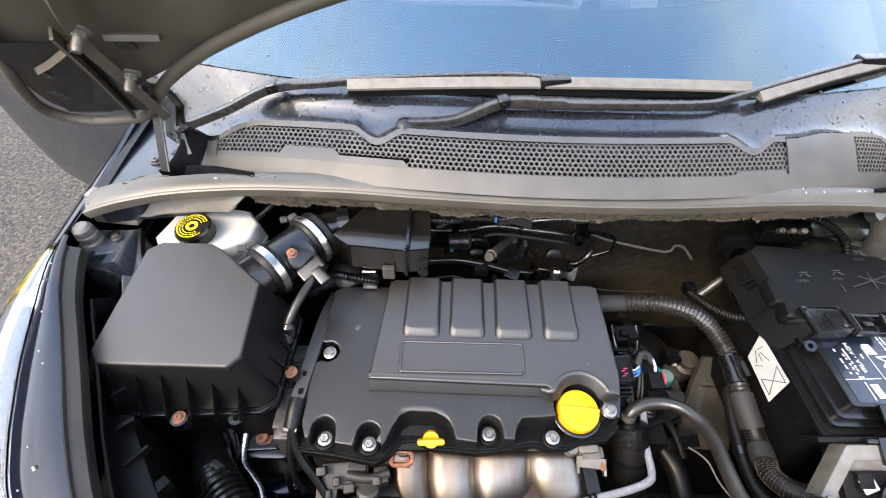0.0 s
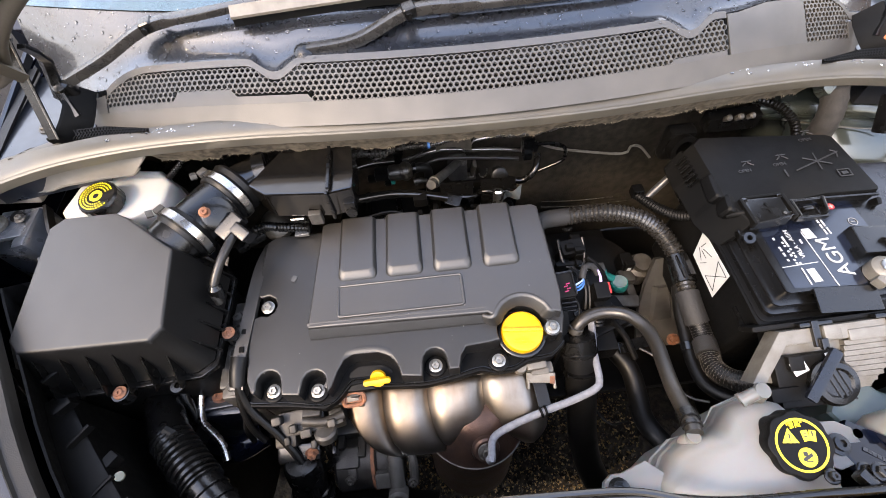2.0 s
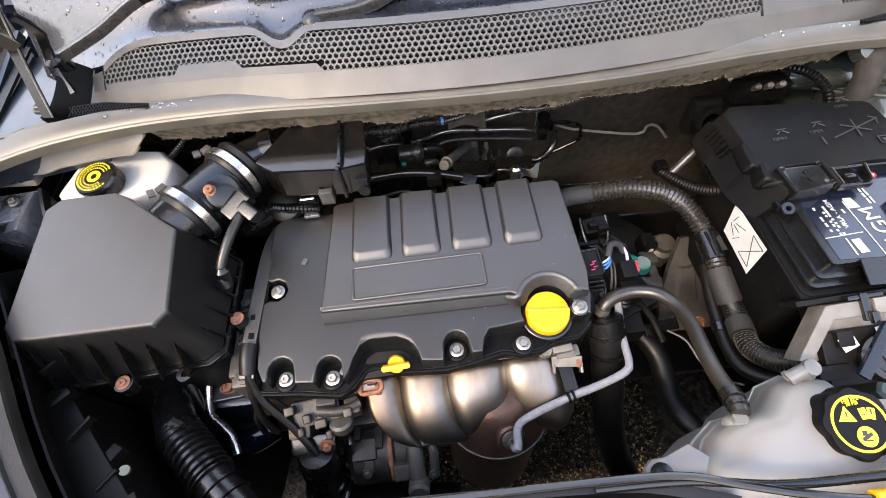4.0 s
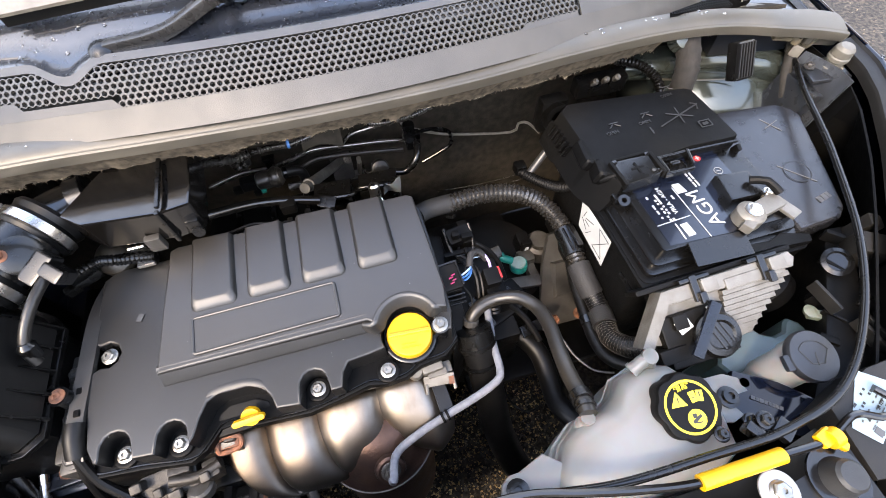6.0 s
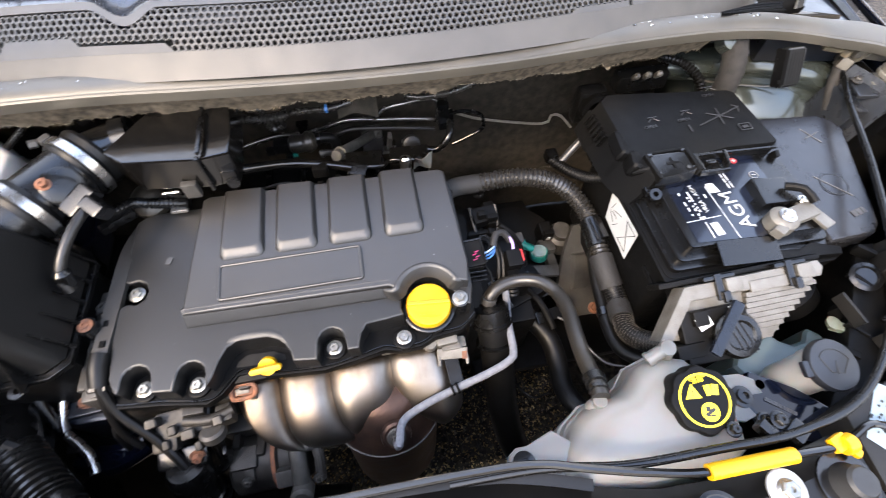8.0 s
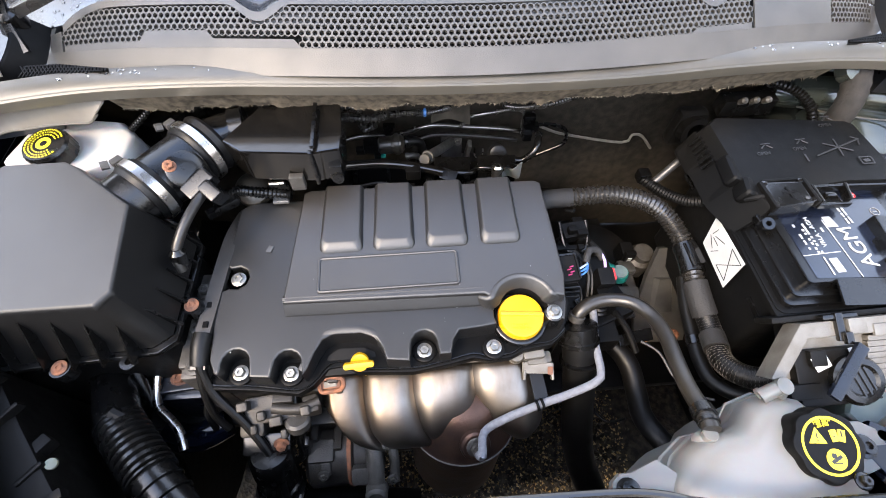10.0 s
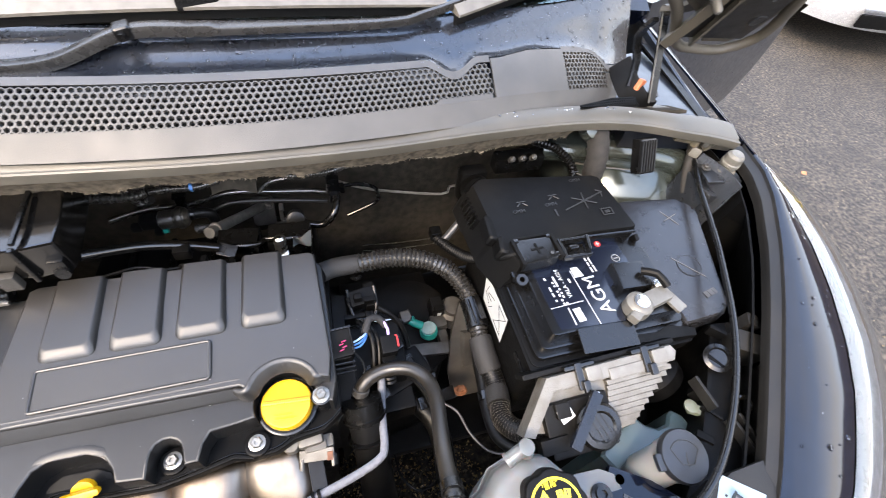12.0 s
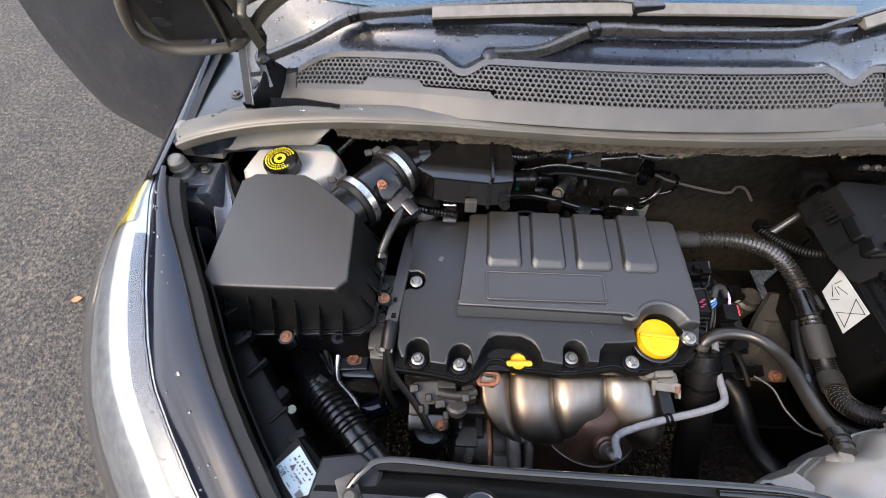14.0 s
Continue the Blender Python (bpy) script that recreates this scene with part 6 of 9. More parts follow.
    part("square_mark", join(stroke(0.742, 0.540, 0.020, 0.0015, 0), stroke(0.742, 0.553, 0.020, 0.0015, 0), stroke(0.7325, 0.5465, 0.0015, 0.013, 0), stroke(0.7515, 0.5465, 0.0015, 0.013, 0), stroke(0.742, 0.5465, 0.010, 0.005, 10)), EMBOSS, c)
    part("side_flange", join(box(0.532, 0.560, 0.912, 0.020, 0.08, 0.05, 0.006, (0, 24, 0)), box(0.528, 0.62, 0.905, 0.03, 0.06, 0.05, 0.008, (0, 20, 0))), PLASTIC, c)
    for i in range(6):
        part("slot_rib", box(0.522, 0.578 + 0.010 * i, 0.925, 0.014, 0.004, 0.022, 0.001, (0, 24, 0)), SATIN, c)


battery_cover()

stick = thing("tray_label", "white warning label with line drawings on the tray side", "label")
lm = Matrix.Translation((0.5275, 0.458, 0.857)) @ pose(0, 0, 0, 90, 0, -90)
part("sheet", moved(prism([(-0.050, 0.027), (-0.036, -0.028), (0.046, -0.031), (0.041, 0.032)], 0, 0.0006), lm), PAPER, stick)
draw = join(*[moved(box(x, y, 0.0008, w, 0.0012, 0.0004, 0, (0, 0, a)), lm) for x, y, w, a in
              ((0.024, 0.001, 0.052, 58), (0.024, 0.001, 0.052, -58), (0.024, 0.024, 0.030, 0), (0.024, -0.022, 0.030, 0), (-0.016, 0.010, 0.024, 25), (-0.026, -0.008, 0.022, -30), (-0.010, -0.012, 0.018, 60), (-0.032, 0.010, 0.016, 80), (-0.020, 0.0, 0.016, 0))])
part("line_drawing", draw, INK, stick)


def fuse_box():
    f = thing("fuse_box", "large black fuse box with a smooth scratched lid", "fuse box")
    poly = [(0.795, 0.345), (0.868, 0.348), (0.886, 0.362), (0.952, 0.545), (0.946, 0.566), (0.925, 0.584), (0.815, 0.596), (0.795, 0.585)]
    part("lid", prism(poly, 0.875, lambda x, y: 0.906 + 0.03 * (y - 0.35) + 0.03 * (x - 0.8), 0.007, 3), mat("smooth_black_lid", (0.014, 0.015, 0.018), 0.24, bump=0.08, bscale=700, dirt=0.15), f, "smooth black lid mirroring the sky")
    part("body", prism([(0.87 + (x - 0.87) * 0.96, 0.47 + (y - 0.47) * 0.96) for x, y in poly], 0.62, 0.877, 0.004), PLASTIC, f)
    rng = random.Random(5)

    def zt(x, y):
        return 0.9066 + 0.03 * (y - 0.35) + 0.03 * (x - 0.8)
    for x, y, w, a in ((0.886, 0.540, 0.040, -62), (0.888, 0.541, 0.034, 20), (0.858, 0.437, 0.060, -50)):
        part("scratch", box(x, y, zt(x, y), w, 0.0014, 0.0006, 0, (0, 0, a)), SCRATCH, f)
    part("round_symbol", annulus(0.020, 0.0215, 0, 0.0006, Matrix.Translation((0.862, 0.440, zt(0.862, 0.44) - 0.0002))), EMBOSS, f)
    part("lid_mark", bars(pose(0.868, 0.386, zt(0.868, 0.386), 0, 0, 12), 0.030, 0.012, 1, rng, 0.0006, 0.9, 0.3), GREYINK, f)


fuse_box()


def control_unit():
    e = thing("engine_control_unit", "finned aluminium engine control unit in a clip frame", "control unit")
    a, c = Vector((0.538, 0.311, 0.908)), Vector((0.727, 0.309, 0.924))
    d = (c - a).normalized()
    n = Vector((-0.08, -0.42, 0.90)).normalized()
    up = n.cross(d).normalized()
    n = d.cross(up).normalized()
    L = (c - a).length
    turn = Matrix((d, up, n)).transposed().to_4x4()

    def at(u, v, w):
        return a + d * u + up * v + n * w

    def slab(u0, u1, v0, v1, w0, w1, bev=0.002, spin=0):
        m = Matrix.Translation(at((u0 + u1) / 2, (v0 + v1) / 2, (w0 + w1) / 2)) @ turn @ pose(0, 0, 0, 0, 0, spin)
        return moved(box(0, 0, 0, u1 - u0, v1 - v0, w1 - w0, bev), m)

    def plate(pts, w0, w1, bev=0.002):
        return moved(prism(pts, w0, w1, bev), Matrix.Translation(a) @ turn)
    part("housing", join(plate([(0.0, 0.004), (-0.050, -0.060), (-0.034, -0.066), (0.006, -0.016), (L, -0.016), (L + 0.006, -0.004), (L, 0.006)], -0.026, 0.004, 0.003),
                                 plate([(0.004, -0.012), (-0.036, -0.062), (0.080, -0.088), (0.112, -0.084), (L - 0.004, -0.020), (L - 0.004, -0.012)], -0.024, -0.010)), ALU, e, "pitted grey aluminium housing")
    for i in range(9):
        v = -0.022 - 0.0074 * i
        part("fin", slab(0.084 - 0.001 * i, 0.184 - 0.0088 * i, v - 0.0040, v + 0.0030, -0.016, -0.001 - 0.0012 * i, 0.0010), ALU, e)
    part("raised_pad", slab(0.088, 0.176, -0.020, -0.004, 0.0, 0.006, 0.003), ALU, e)
    for u in (0.040, 0.140):
        part("clip", join(slab(u, u + 0.010, -0.022, 0.014, 0.003, 0.010, 0.002), slab(u + 0.004, u + 0.014, -0.026, -0.010, 0.008, 0.016, 0.003), slab(u - 0.014, u + 0.030, 0.006, 0.012, -0.010, 0.008, 0.002)), SATIN, e, "black retaining clip")
        part("boss", slab(u + 0.013, u + 0.036, -0.014, 0.006, 0.002, 0.012, 0.003), ALU, e)
    part("frame", join(slab(-0.030, L + 0.012, 0.006, 0.014, -0.040, -0.004, 0.003), slab(0.0, L - 0.05, -0.07, 0.01, -0.050, -0.028, 0.003)), PLASTIC, e, "black holder frame")
    plug = part("connector", join(slab(-0.016, 0.078, -0.100, -0.030, -0.030, 0.002, 0.004), slab(-0.030, 0.010, -0.090, -0.070, -0.020, 0.006, 0.003), slab(0.000, 0.020, -0.050, -0.030, 0.0, 0.010, 0.002)), PLASTIC, e, "large black multi-pin connector")
    hub = part("lever_hub", moved(lathe([(0.030, -0.02), (0.031, 0.004), (0.027, 0.010), (0.020, 0.011), (0.017, 0.008), (0.003, 0.008)], 34), Matrix.Translation(at(0.052, -0.070, 0.006)) @ turn), SATIN, plug)
    for k in range(3):
        part("hub_rib", slab(0.046 + 0.008 * k, 0.049 + 0.008 * k, -0.094, -0.052, 0.012, 0.016, 0.001, 20), SATIN, hub)
    part("lever", moved(box(0, 0, 0, 0.015, 0.078, 0.007, 0.002), Matrix.Translation(at(0.032, -0.056, 0.022)) @ turn @ pose(0, 0, 0, -4, 0, -42)), mat("blue_black_lever", (0.005, 0.007, 0.012), 0.26, coat=0.1, spec=0.3), plug, "shiny blue-black locking lever")
    part("white_tag", slab(0.002, 0.022, -0.054, -0.036, 0.008, 0.0095, 0.0005, 20), PAPER, plug, "small white tag")
    part("white_tag", slab(0.052, 0.068, -0.040, -0.030, 0.004, 0.005, 0.0003, 10), PAPER, plug)


control_unit()


def coolant_tank():
    t = thing("coolant_tank", "milky plastic coolant expansion tank with yellow printed black cap", "coolant tank")
    poly = [(0.296, 0.118), (0.312, 0.150), (0.335, 0.182), (0.366, 0.202), (0.398, 0.206), (0.420, 0.216), (0.440, 0.236), (0.478, 0.246), (0.516, 0.234), (0.540, 0.200), (0.552, 0.160), (0.545, 0.112), (0.500, 0.092), (0.400, 0.092), (0.330, 0.098)]
    cx, cy = 0.42, 0.16
    rings = []
    for k, z, lift in ((0.90, 0.70, 0), (0.97, 0.74, 0), (1.0, 0.80, 0), (1.0, 0.842, 0), (0.992, 0.858, 0), (0.976, 0.866, 0.1), (0.948, 0.8675, 0.1), (0.934, 0.872, 0.2), (0.912, 0.883, 0.25), (0.86, 0.891, 0.45), (0.76, 0.900, 0.6), (0.58, 0.908, 0.7), (0.3, 0.911, 0.7)):
        rings.append([(cx + (x - cx) * k, cy + (y - cy) * k, z - lift * 0.05 * max(0, cx - 0.02 - x) + lift * 0.02 * max(0, x - cx)) for x, y in poly])
    tank = part("tank", loft(rings), MILKY, t, "milky white tank stained brown in places", sharp=40)
    part("seam", loft([[(cx + (x - cx) * s, cy + (y - cy) * s, z) for x, y in poly] for s, z in ((0.99, 0.842), (1.035, 0.8435), (1.035, 0.8475), (0.985, 0.849))], cap=False), MILKY, tank)
    part("mounting_ear", prism([(0.2505, 0.149), (0.255, 0.160), (0.265, 0.167), (0.278, 0.167), (0.312, 0.178), (0.345, 0.150), (0.33, 0.112), (0.276, 0.128), (0.262, 0.130), (0.253, 0.137)], 0.872, 0.884, 0.003), MILKY, tank)
    part("mounting_ear", prism([(0.528, 0.150), (0.548, 0.142), (0.574, 0.148), (0.590, 0.166), (0.586, 0.188), (0.570, 0.198), (0.540, 0.200), (0.522, 0.200)], 0.878, 0.883, 0.002), GREYTAB, tank, "flat grey ear")
    part("spout", join(tube([(0.486, 0.226, 0.862), (0.482, 0.236, 0.892), (0.479, 0.240, 0.908)], 0.0092, 14), lathe([(0.0098, 0), (0.0105, 0.004), (0.0098, 0.008), (0.004, 0.010)], 16, aim((0.479, 0.240, 0.905), (0.0, -0.1, 1))), tube([(0.479, 0.240, 0.907), (0.468, 0.237, 0.903), (0.456, 0.233, 0.897)], 0.0086, 14), annulus(0.0052, 0.0098, 0, 0.005, aim((0.458, 0.234, 0.898), (-0.85, -0.3, -0.4)))), GREYTAB, tank, "translucent spout elbow")
    part("inlet", lathe([(0.015, -0.012), (0.0125, -0.004), (0.0085, 0.000), (0.0085, 0.008)], 18, aim((0.376, 0.194, 0.892), (0, 0.35, 1))), MILKY, tank)
    part("neck", lathe([(0.036, 0.0), (0.036, 0.03)], 30, aim((0.482, 0.176, 0.878), (-0.02, -0.12, 1))), MILKY, tank)
    m = aim((0.484, 0.176, 0.901), (-0.05, -0.20, 1), 8)

    def lobes(r):
        out = []
        for k in range(72):
            a = 2 * math.pi * k / 72
            s = 0.5 + 0.5 * math.cos(8 * a)
            out.append((r * (0.915 + 0.085 * s ** 0.6) * math.cos(a), r * (0.915 + 0.085 * s ** 0.6) * math.sin(a)))
        return out
    cap = part("cap", moved(loft([[(x, y, z) for x, y in lobes(r)] for r, z in ((0.0385, 0.0), (0.0395, 0.003), (0.0395, 0.022), (0.0375, 0.0265), (0.034, 0.0275))]), m), PLASTIC, t, "black lobed pressure cap", sharp=40)
    part("ring_print", annulus(0.0272, 0.0298, 0.0277, 0.0281, m, 48), YELLOWINK, cap, "yellow warning ring")
    tri_ = [(-0.0215, 0.002), (-0.0025, 0.002), (-0.012, 0.0185)]
    part("triangle_print", moved(join(prism(tri_, 0.0276, 0.0280)), m), YELLOWINK, cap)
    part("triangle_mark", moved(join(box(-0.012, 0.0095, 0.0281, 0.0016, 0.006, 0.0005, 0), box(-0.012, 0.0045, 0.0281, 0.0016, 0.0016, 0.0005, 0)), m), INK, cap)
    part("book_print", moved(join(box(0.0065, 0.010, 0.0278, 0.0075, 0.012, 0.0005, 0, (0, 0, 10)), box(0.0145, 0.010, 0.0278, 0.0075, 0.012, 0.0005, 0, (0, 0, -10))), m), YELLOWINK, cap)
    part("book_mark", moved(join(box(0.0145, 0.012, 0.0282, 0.0016, 0.006, 0.0004, 0), box(0.0065, 0.0125, 0.0282, 0.004, 0.001, 0.0004, 0), box(0.0065, 0.009, 0.0282, 0.004, 0.001, 0.0004, 0)), m), INK, cap)
    part("disc_print", moved(lathe([(0.0015, 0.0277), (0.0105, 0.0277), (0.0105, 0.0280), (0.0015, 0.0280)], 30, Matrix.Translation((0.003, -0.0135, 0))), m), YELLOWINK, cap)
    part("disc_mark", moved(join(box(0.003, -0.0135, 0.0282, 0.013, 0.0035, 0.0004, 0, (0, 0, 30)), box(0.001, -0.010, 0.0282, 0.005, 0.005, 0.0004, 0), box(0.004, -0.0175, 0.0282, 0.008, 0.0015, 0.0004, 0)), m), INK, cap)
    lettering("pressure_print", "140 kPa", 0.0062, m @ pose(-0.004, 0.0245, 0.0280, 0, 0, 12), YELLOWINK, cap)
    lettering("pressure_print", "20 PSI", 0.0055, m @ pose(-0.003, 0.0205, 0.0280, 0, 0, 10), YELLOWINK, cap)
    for x, y in ((0.558, 0.170), (0.270, 0.149)):
        part("fixing", lathe([(0.0135, 0), (0.0135, 0.003), (0.009, 0.004), (0.009, 0.009), (0.0045, 0.0095), (0.004, 0.006)], 18, Matrix.Translation((x, y, 0.883 if x > 0.4 else 0.883))), SATIN, t, "black fixing screw")


coolant_tank()


def washer_tank():
    w = thing("washer_tank", "screen washer filler with blue-black cap on a grey-green tank", "washer tank")
    body = [(0.606, 0.216), (0.622, 0.236), (0.681, 0.252), (0.690, 0.238), (0.704, 0.229), (0.720, 0.231), (0.730, 0.243), (0.740, 0.247), (0.752, 0.236), (0.756, 0.220), (0.716, 0.190), (0.660, 0.178), (0.620, 0.186)]
    part("tank", prism(body, 0.60, lambda x, y: 0.838 + 0.06 * (x - 0.68), 0.010, 3), GREENT, w, "grey-green translucent tank")
    c = Vector((0.664, 0.183, 0.908))
    part("neck", lathe([(0.017, -0.150), (0.018, -0.075), (0.0245, -0.062), (0.0250, -0.020), (0.0270, -0.016), (0.0270, 0.002)], 32, aim(c, (0.42, 0.05, 1))), MILKY, w, "milky filler neck")
    m = aim(c + Vector((0.001, -0.001, 0.002)), (0.02, -0.16, 1), -20)
    cap = part("cap", moved(join(lathe([(0.0312, 0), (0.0320, 0.003), (0.0320, 0.008), (0.0302, 0.0110), (0.012, 0.0125), (0.002, 0.0127)], 40), box(-0.028, -0.006, 0.005, 0.020, 0.020, 0.008, 0.003, (0, 0, 8))), m), mat("blue_black_cap_plastic", (0.007, 0.0085, 0.012), 0.42, bump=0.15, bscale=900, dirt=0.15), w, "blue-black hinged cap")
    fan = [Vector((0.022 * math.cos(radians(a)), 0.022 * math.sin(radians(a)) - 0.004, 0.0122)) for a in range(30, 151, 10)]
    part("spray_symbol", moved(join(sweep(fan, circle(0.0008, 6)), sweep([Vector((-0.018, 0.006, 0.0122)), Vector((-0.008, -0.010, 0.0128)), Vector((0.008, -0.010, 0.0128)), Vector((0.018, 0.006, 0.0122))], circle(0.0008, 6)),
                                    sweep([Vector((0, -0.012, 0.0128)), Vector((0, -0.002, 0.0128)), Vector((0.001, 0.004, 0.0127))], circle(0.0008, 6))), m), INK, cap)
    part("nylon_clip", join(box(0.752, 0.232, 0.872, 0.026, 0.014, 0.010, 0.003, (0, 0, -30)), lathe([(0.008, 0), (0.010, 0.006), (0.004, 0.009)], 14, Matrix.Translation((0.744, 0.238, 0.872)))), NATURAL, w, "small natural nylon clip")


washer_tank()

# ------------------------------------------------------------------ front cross member
def slam_panel():
    p = thing("cross_member", "black pressed steel cross member across the front with bolts and buffers", "cross member")

    def f(a, b):
        x = -0.305 + 0.925 * a
        rear = float(np.interp(x, (-0.30, 0.20, 0.27, 0.33, 0.40, 0.50, 0.56, 0.62), (0.152, 0.142, 0.130, 0.112, 0.096, 0.092, 0.100, 0.110)))
        y = rear + (-0.22 - rear) * b
        z = 0.922 + 0.004 * math.sin(a * 9) - 0.020 * max(0, 1 - b * 14) + 0.006 * (1 if 0.06 < b < 0.5 else 0)
        return (x, y, z)
    part("pressing", grid(f, 70, 40, 0.003), PANEL, p, "dusty black pressing")
    part("lip", sweep(spline([(-0.24, 0.158, 0.905), (0.0, 0.152, 0.905), (0.20, 0.143, 0.903), (0.27, 0.131, 0.903), (0.33, 0.113, 0.902)], 0.02), [(-0.004, -0.03), (0.004, -0.03), (0.006, 0.012), (-0.006, 0.012)]), PANEL, p)
    hexes = ((0.518, 0.071), (-0.157, 0.106))
    for x, y in hexes:
        part("washer", lathe([(0.003, 0), (0.0205, 0), (0.0205, 0.0025), (0.018, 0.0035)], 28, Matrix.Translation((x, y, 0.9325))), mat("zinc_washer_%d" % (x > 0), (0.46, 0.45, 0.43), 0.4, metal=0.7, dirt=0.2), p, "pale zinc washer")
        hexbolt("panel_bolt", (x, y, 0.9355), (0, 0, 1), 0.0095, BOLT, p, flange=1.15)
    for x, y in ((0.585, 0.064), (-0.215, 0.088)):
        part("buffer_ring", annulus(0.018, 0.031, 0, 0.004, Matrix.Translation((x, y, 0.931))), GLOSSP, p, "glossy black ring")
        part("bonnet_buffer", lathe([(0.021, 0), (0.020, 0.006), (0.0165, 0.016), (0.0160, 0.022), (0.0130, 0.0255), (0.004, 0.0265)], 26, Matrix.Translation((x, y, 0.931))), mat("grey_rubber_buffer_%d" % (x > 0), (0.016, 0.0158, 0.0152), 0.5, bump=0.2, bscale=500), p, "grey rubber bonnet buffer")
    for x, y in ((-0.105, 0.108), (0.44, 0.060), (0.03, 0.07)):
        part("stamped_hole", lathe([(0.019, 0), (0.022, 0.002), (0.026, 0.001)], 30, Matrix.Translation((x, y, 0.9315))), SATIN, p)
    for x, y in ((0.500, 0.135), (0.54, 0.138)):
        hexbolt("screw", (x, y, 0.925), (0, 0, 1), 0.006, SATIN, p)
    # bracket beside the coolant tank
    br = part("lamp_bracket", join(prism([(0.556, 0.166), (0.586, 0.198), (0.632, 0.168), (0.676, 0.120), (0.640, 0.092), (0.575, 0.124)], 0.870, lambda x, y: 0.884 + 0.05 * (0.15 - y), 0.003)), PAINT, p, "dark painted lamp bracket")
    part("bracket_hole", lathe([(0.001, 0), (0.006, 0)], 18, Matrix.Translation((0.590, 0.180, 0.8832))), INK, br)
    part("bracket_print", bars(pose(0.600, 0.150, 0.8848, 0, 0, -40), 0.040, 0.006, 1, random.Random(2), fill=0.8, chunk=0.12), GREYINK, br)
    part("cable_guide", join(box(0.560, 0.120, 0.936, 0.022, 0.020, 0.012, 0.003, (0, 0, 30)), box(0.532, 0.128, 0.930, 0.012, 0.02, 0.016, 0.003, (0, 0, 30))), SATIN, p)
    hexbolt("guide_screw", (0.548, 0.134, 0.936), (0, 0, 1), 0.007, SATIN, p)
    lab = part("warning_label", box(-0.045, 0.062, 0.9295, 0.150, 0.055, 0.0008, 0), DARKLAB, p, "warning label with small pictograms")
    part("label_orange", box(-0.061 - 0.005, 0.066, 0.9302, 0.014, 0.060, 0.0008, 0), ORANGE, lab)
    part("label_triangle", prism([(-0.0715, 0.076), (-0.0605, 0.076), (-0.066, 0.087)], 0.9304, 0.9310), INK, lab)
    part("label_red", annulus(0.004, 0.0065, 0, 0.0007, Matrix.Translation((-0.050, 0.080, 0.930))), REDP, lab)
    part("label_marks", join(box(-0.034, 0.080, 0.930, 0.010, 0.011, 0.0008, 0), box(-0.018, 0.080, 0.930, 0.010, 0.010, 0.0008, 0, (0, 0, 20)), box(0.000, 0.081, 0.930, 0.014, 0.009, 0.0008, 0)), WHITEINK, lab)
    part("label_print", bars(pose(-0.010, 0.058, 0.930), 0.085, 0.024, 3, random.Random(12), 0.0008, 0.5, 0.12), WHITEINK, lab)
    part("left_ear", prism([(-0.318, 0.100), (-0.305, 0.165), (-0.255, 0.172), (-0.225, 0.150), (-0.235, 0.100), (-0.28, 0.06)], 0.885, lambda x, y: 0.918, 0.008, 3), PANEL, p, "rounded left end of the panel")


slam_panel()


def stay_rod():
    r = thing("bonnet_stay", "stowed black bonnet stay rod with a yellow grip", "stay rod")
    pts = [(-0.262, 0.128, 0.932), (-0.245, 0.146, 0.940), (-0.215, 0.159, 0.942), (-0.10, 0.153, 0.943), (0.03, 0.150, 0.943), (0.20, 0.147, 0.943), (0.270, 0.142, 0.944), (0.325, 0.127, 0.945), (0.38, 0.113, 0.945), (0.444, 0.1015, 0.945), (0.535, 0.0995, 0.945), (0.591, 0.0985, 0.945), (0.636, 0.111, 0.946), (0.662, 0.101, 0.946), (0.681, 0.100, 0.946), (0.690, 0.110, 0.946), (0.678, 0.128, 0.946)]
    part("rod", tube(pts, 0.0042, 10, 0.006), GLOSSP, r, "glossy black steel rod")
    part("grip", tube([(0.440, 0.1016, 0.945), (0.49, 0.1005, 0.945), (0.537, 0.0994, 0.945)], 0.0082, 14), YELLOW, r, "yellow plastic sleeve")
    part("clip", join(box(0.590, 0.101, 0.946, 0.020, 0.016, 0.009, 0.003, (0, 0, 15)), lathe([(0.010, -0.006), (0.0105, 0), (0.010, 0.006)], 18, aim((0.598, 0.0985, 0.946), (1, 0.1, 0))), box(0.602, 0.090, 0.945, 0.010, 0.012, 0.008, 0.003, (0, 0, 40))), YELLOW, r, "yellow holding clip")
    part("pivot", join(box(-0.262, 0.126, 0.926, 0.026, 0.034, 0.014, 0.003, (0, 0, 25)), lathe([(0.009, 0), (0.010, 0.010), (0.006, 0.014)], 16, Matrix.Translation((-0.258, 0.118, 0.928)))), CAST, r)


stay_rod()


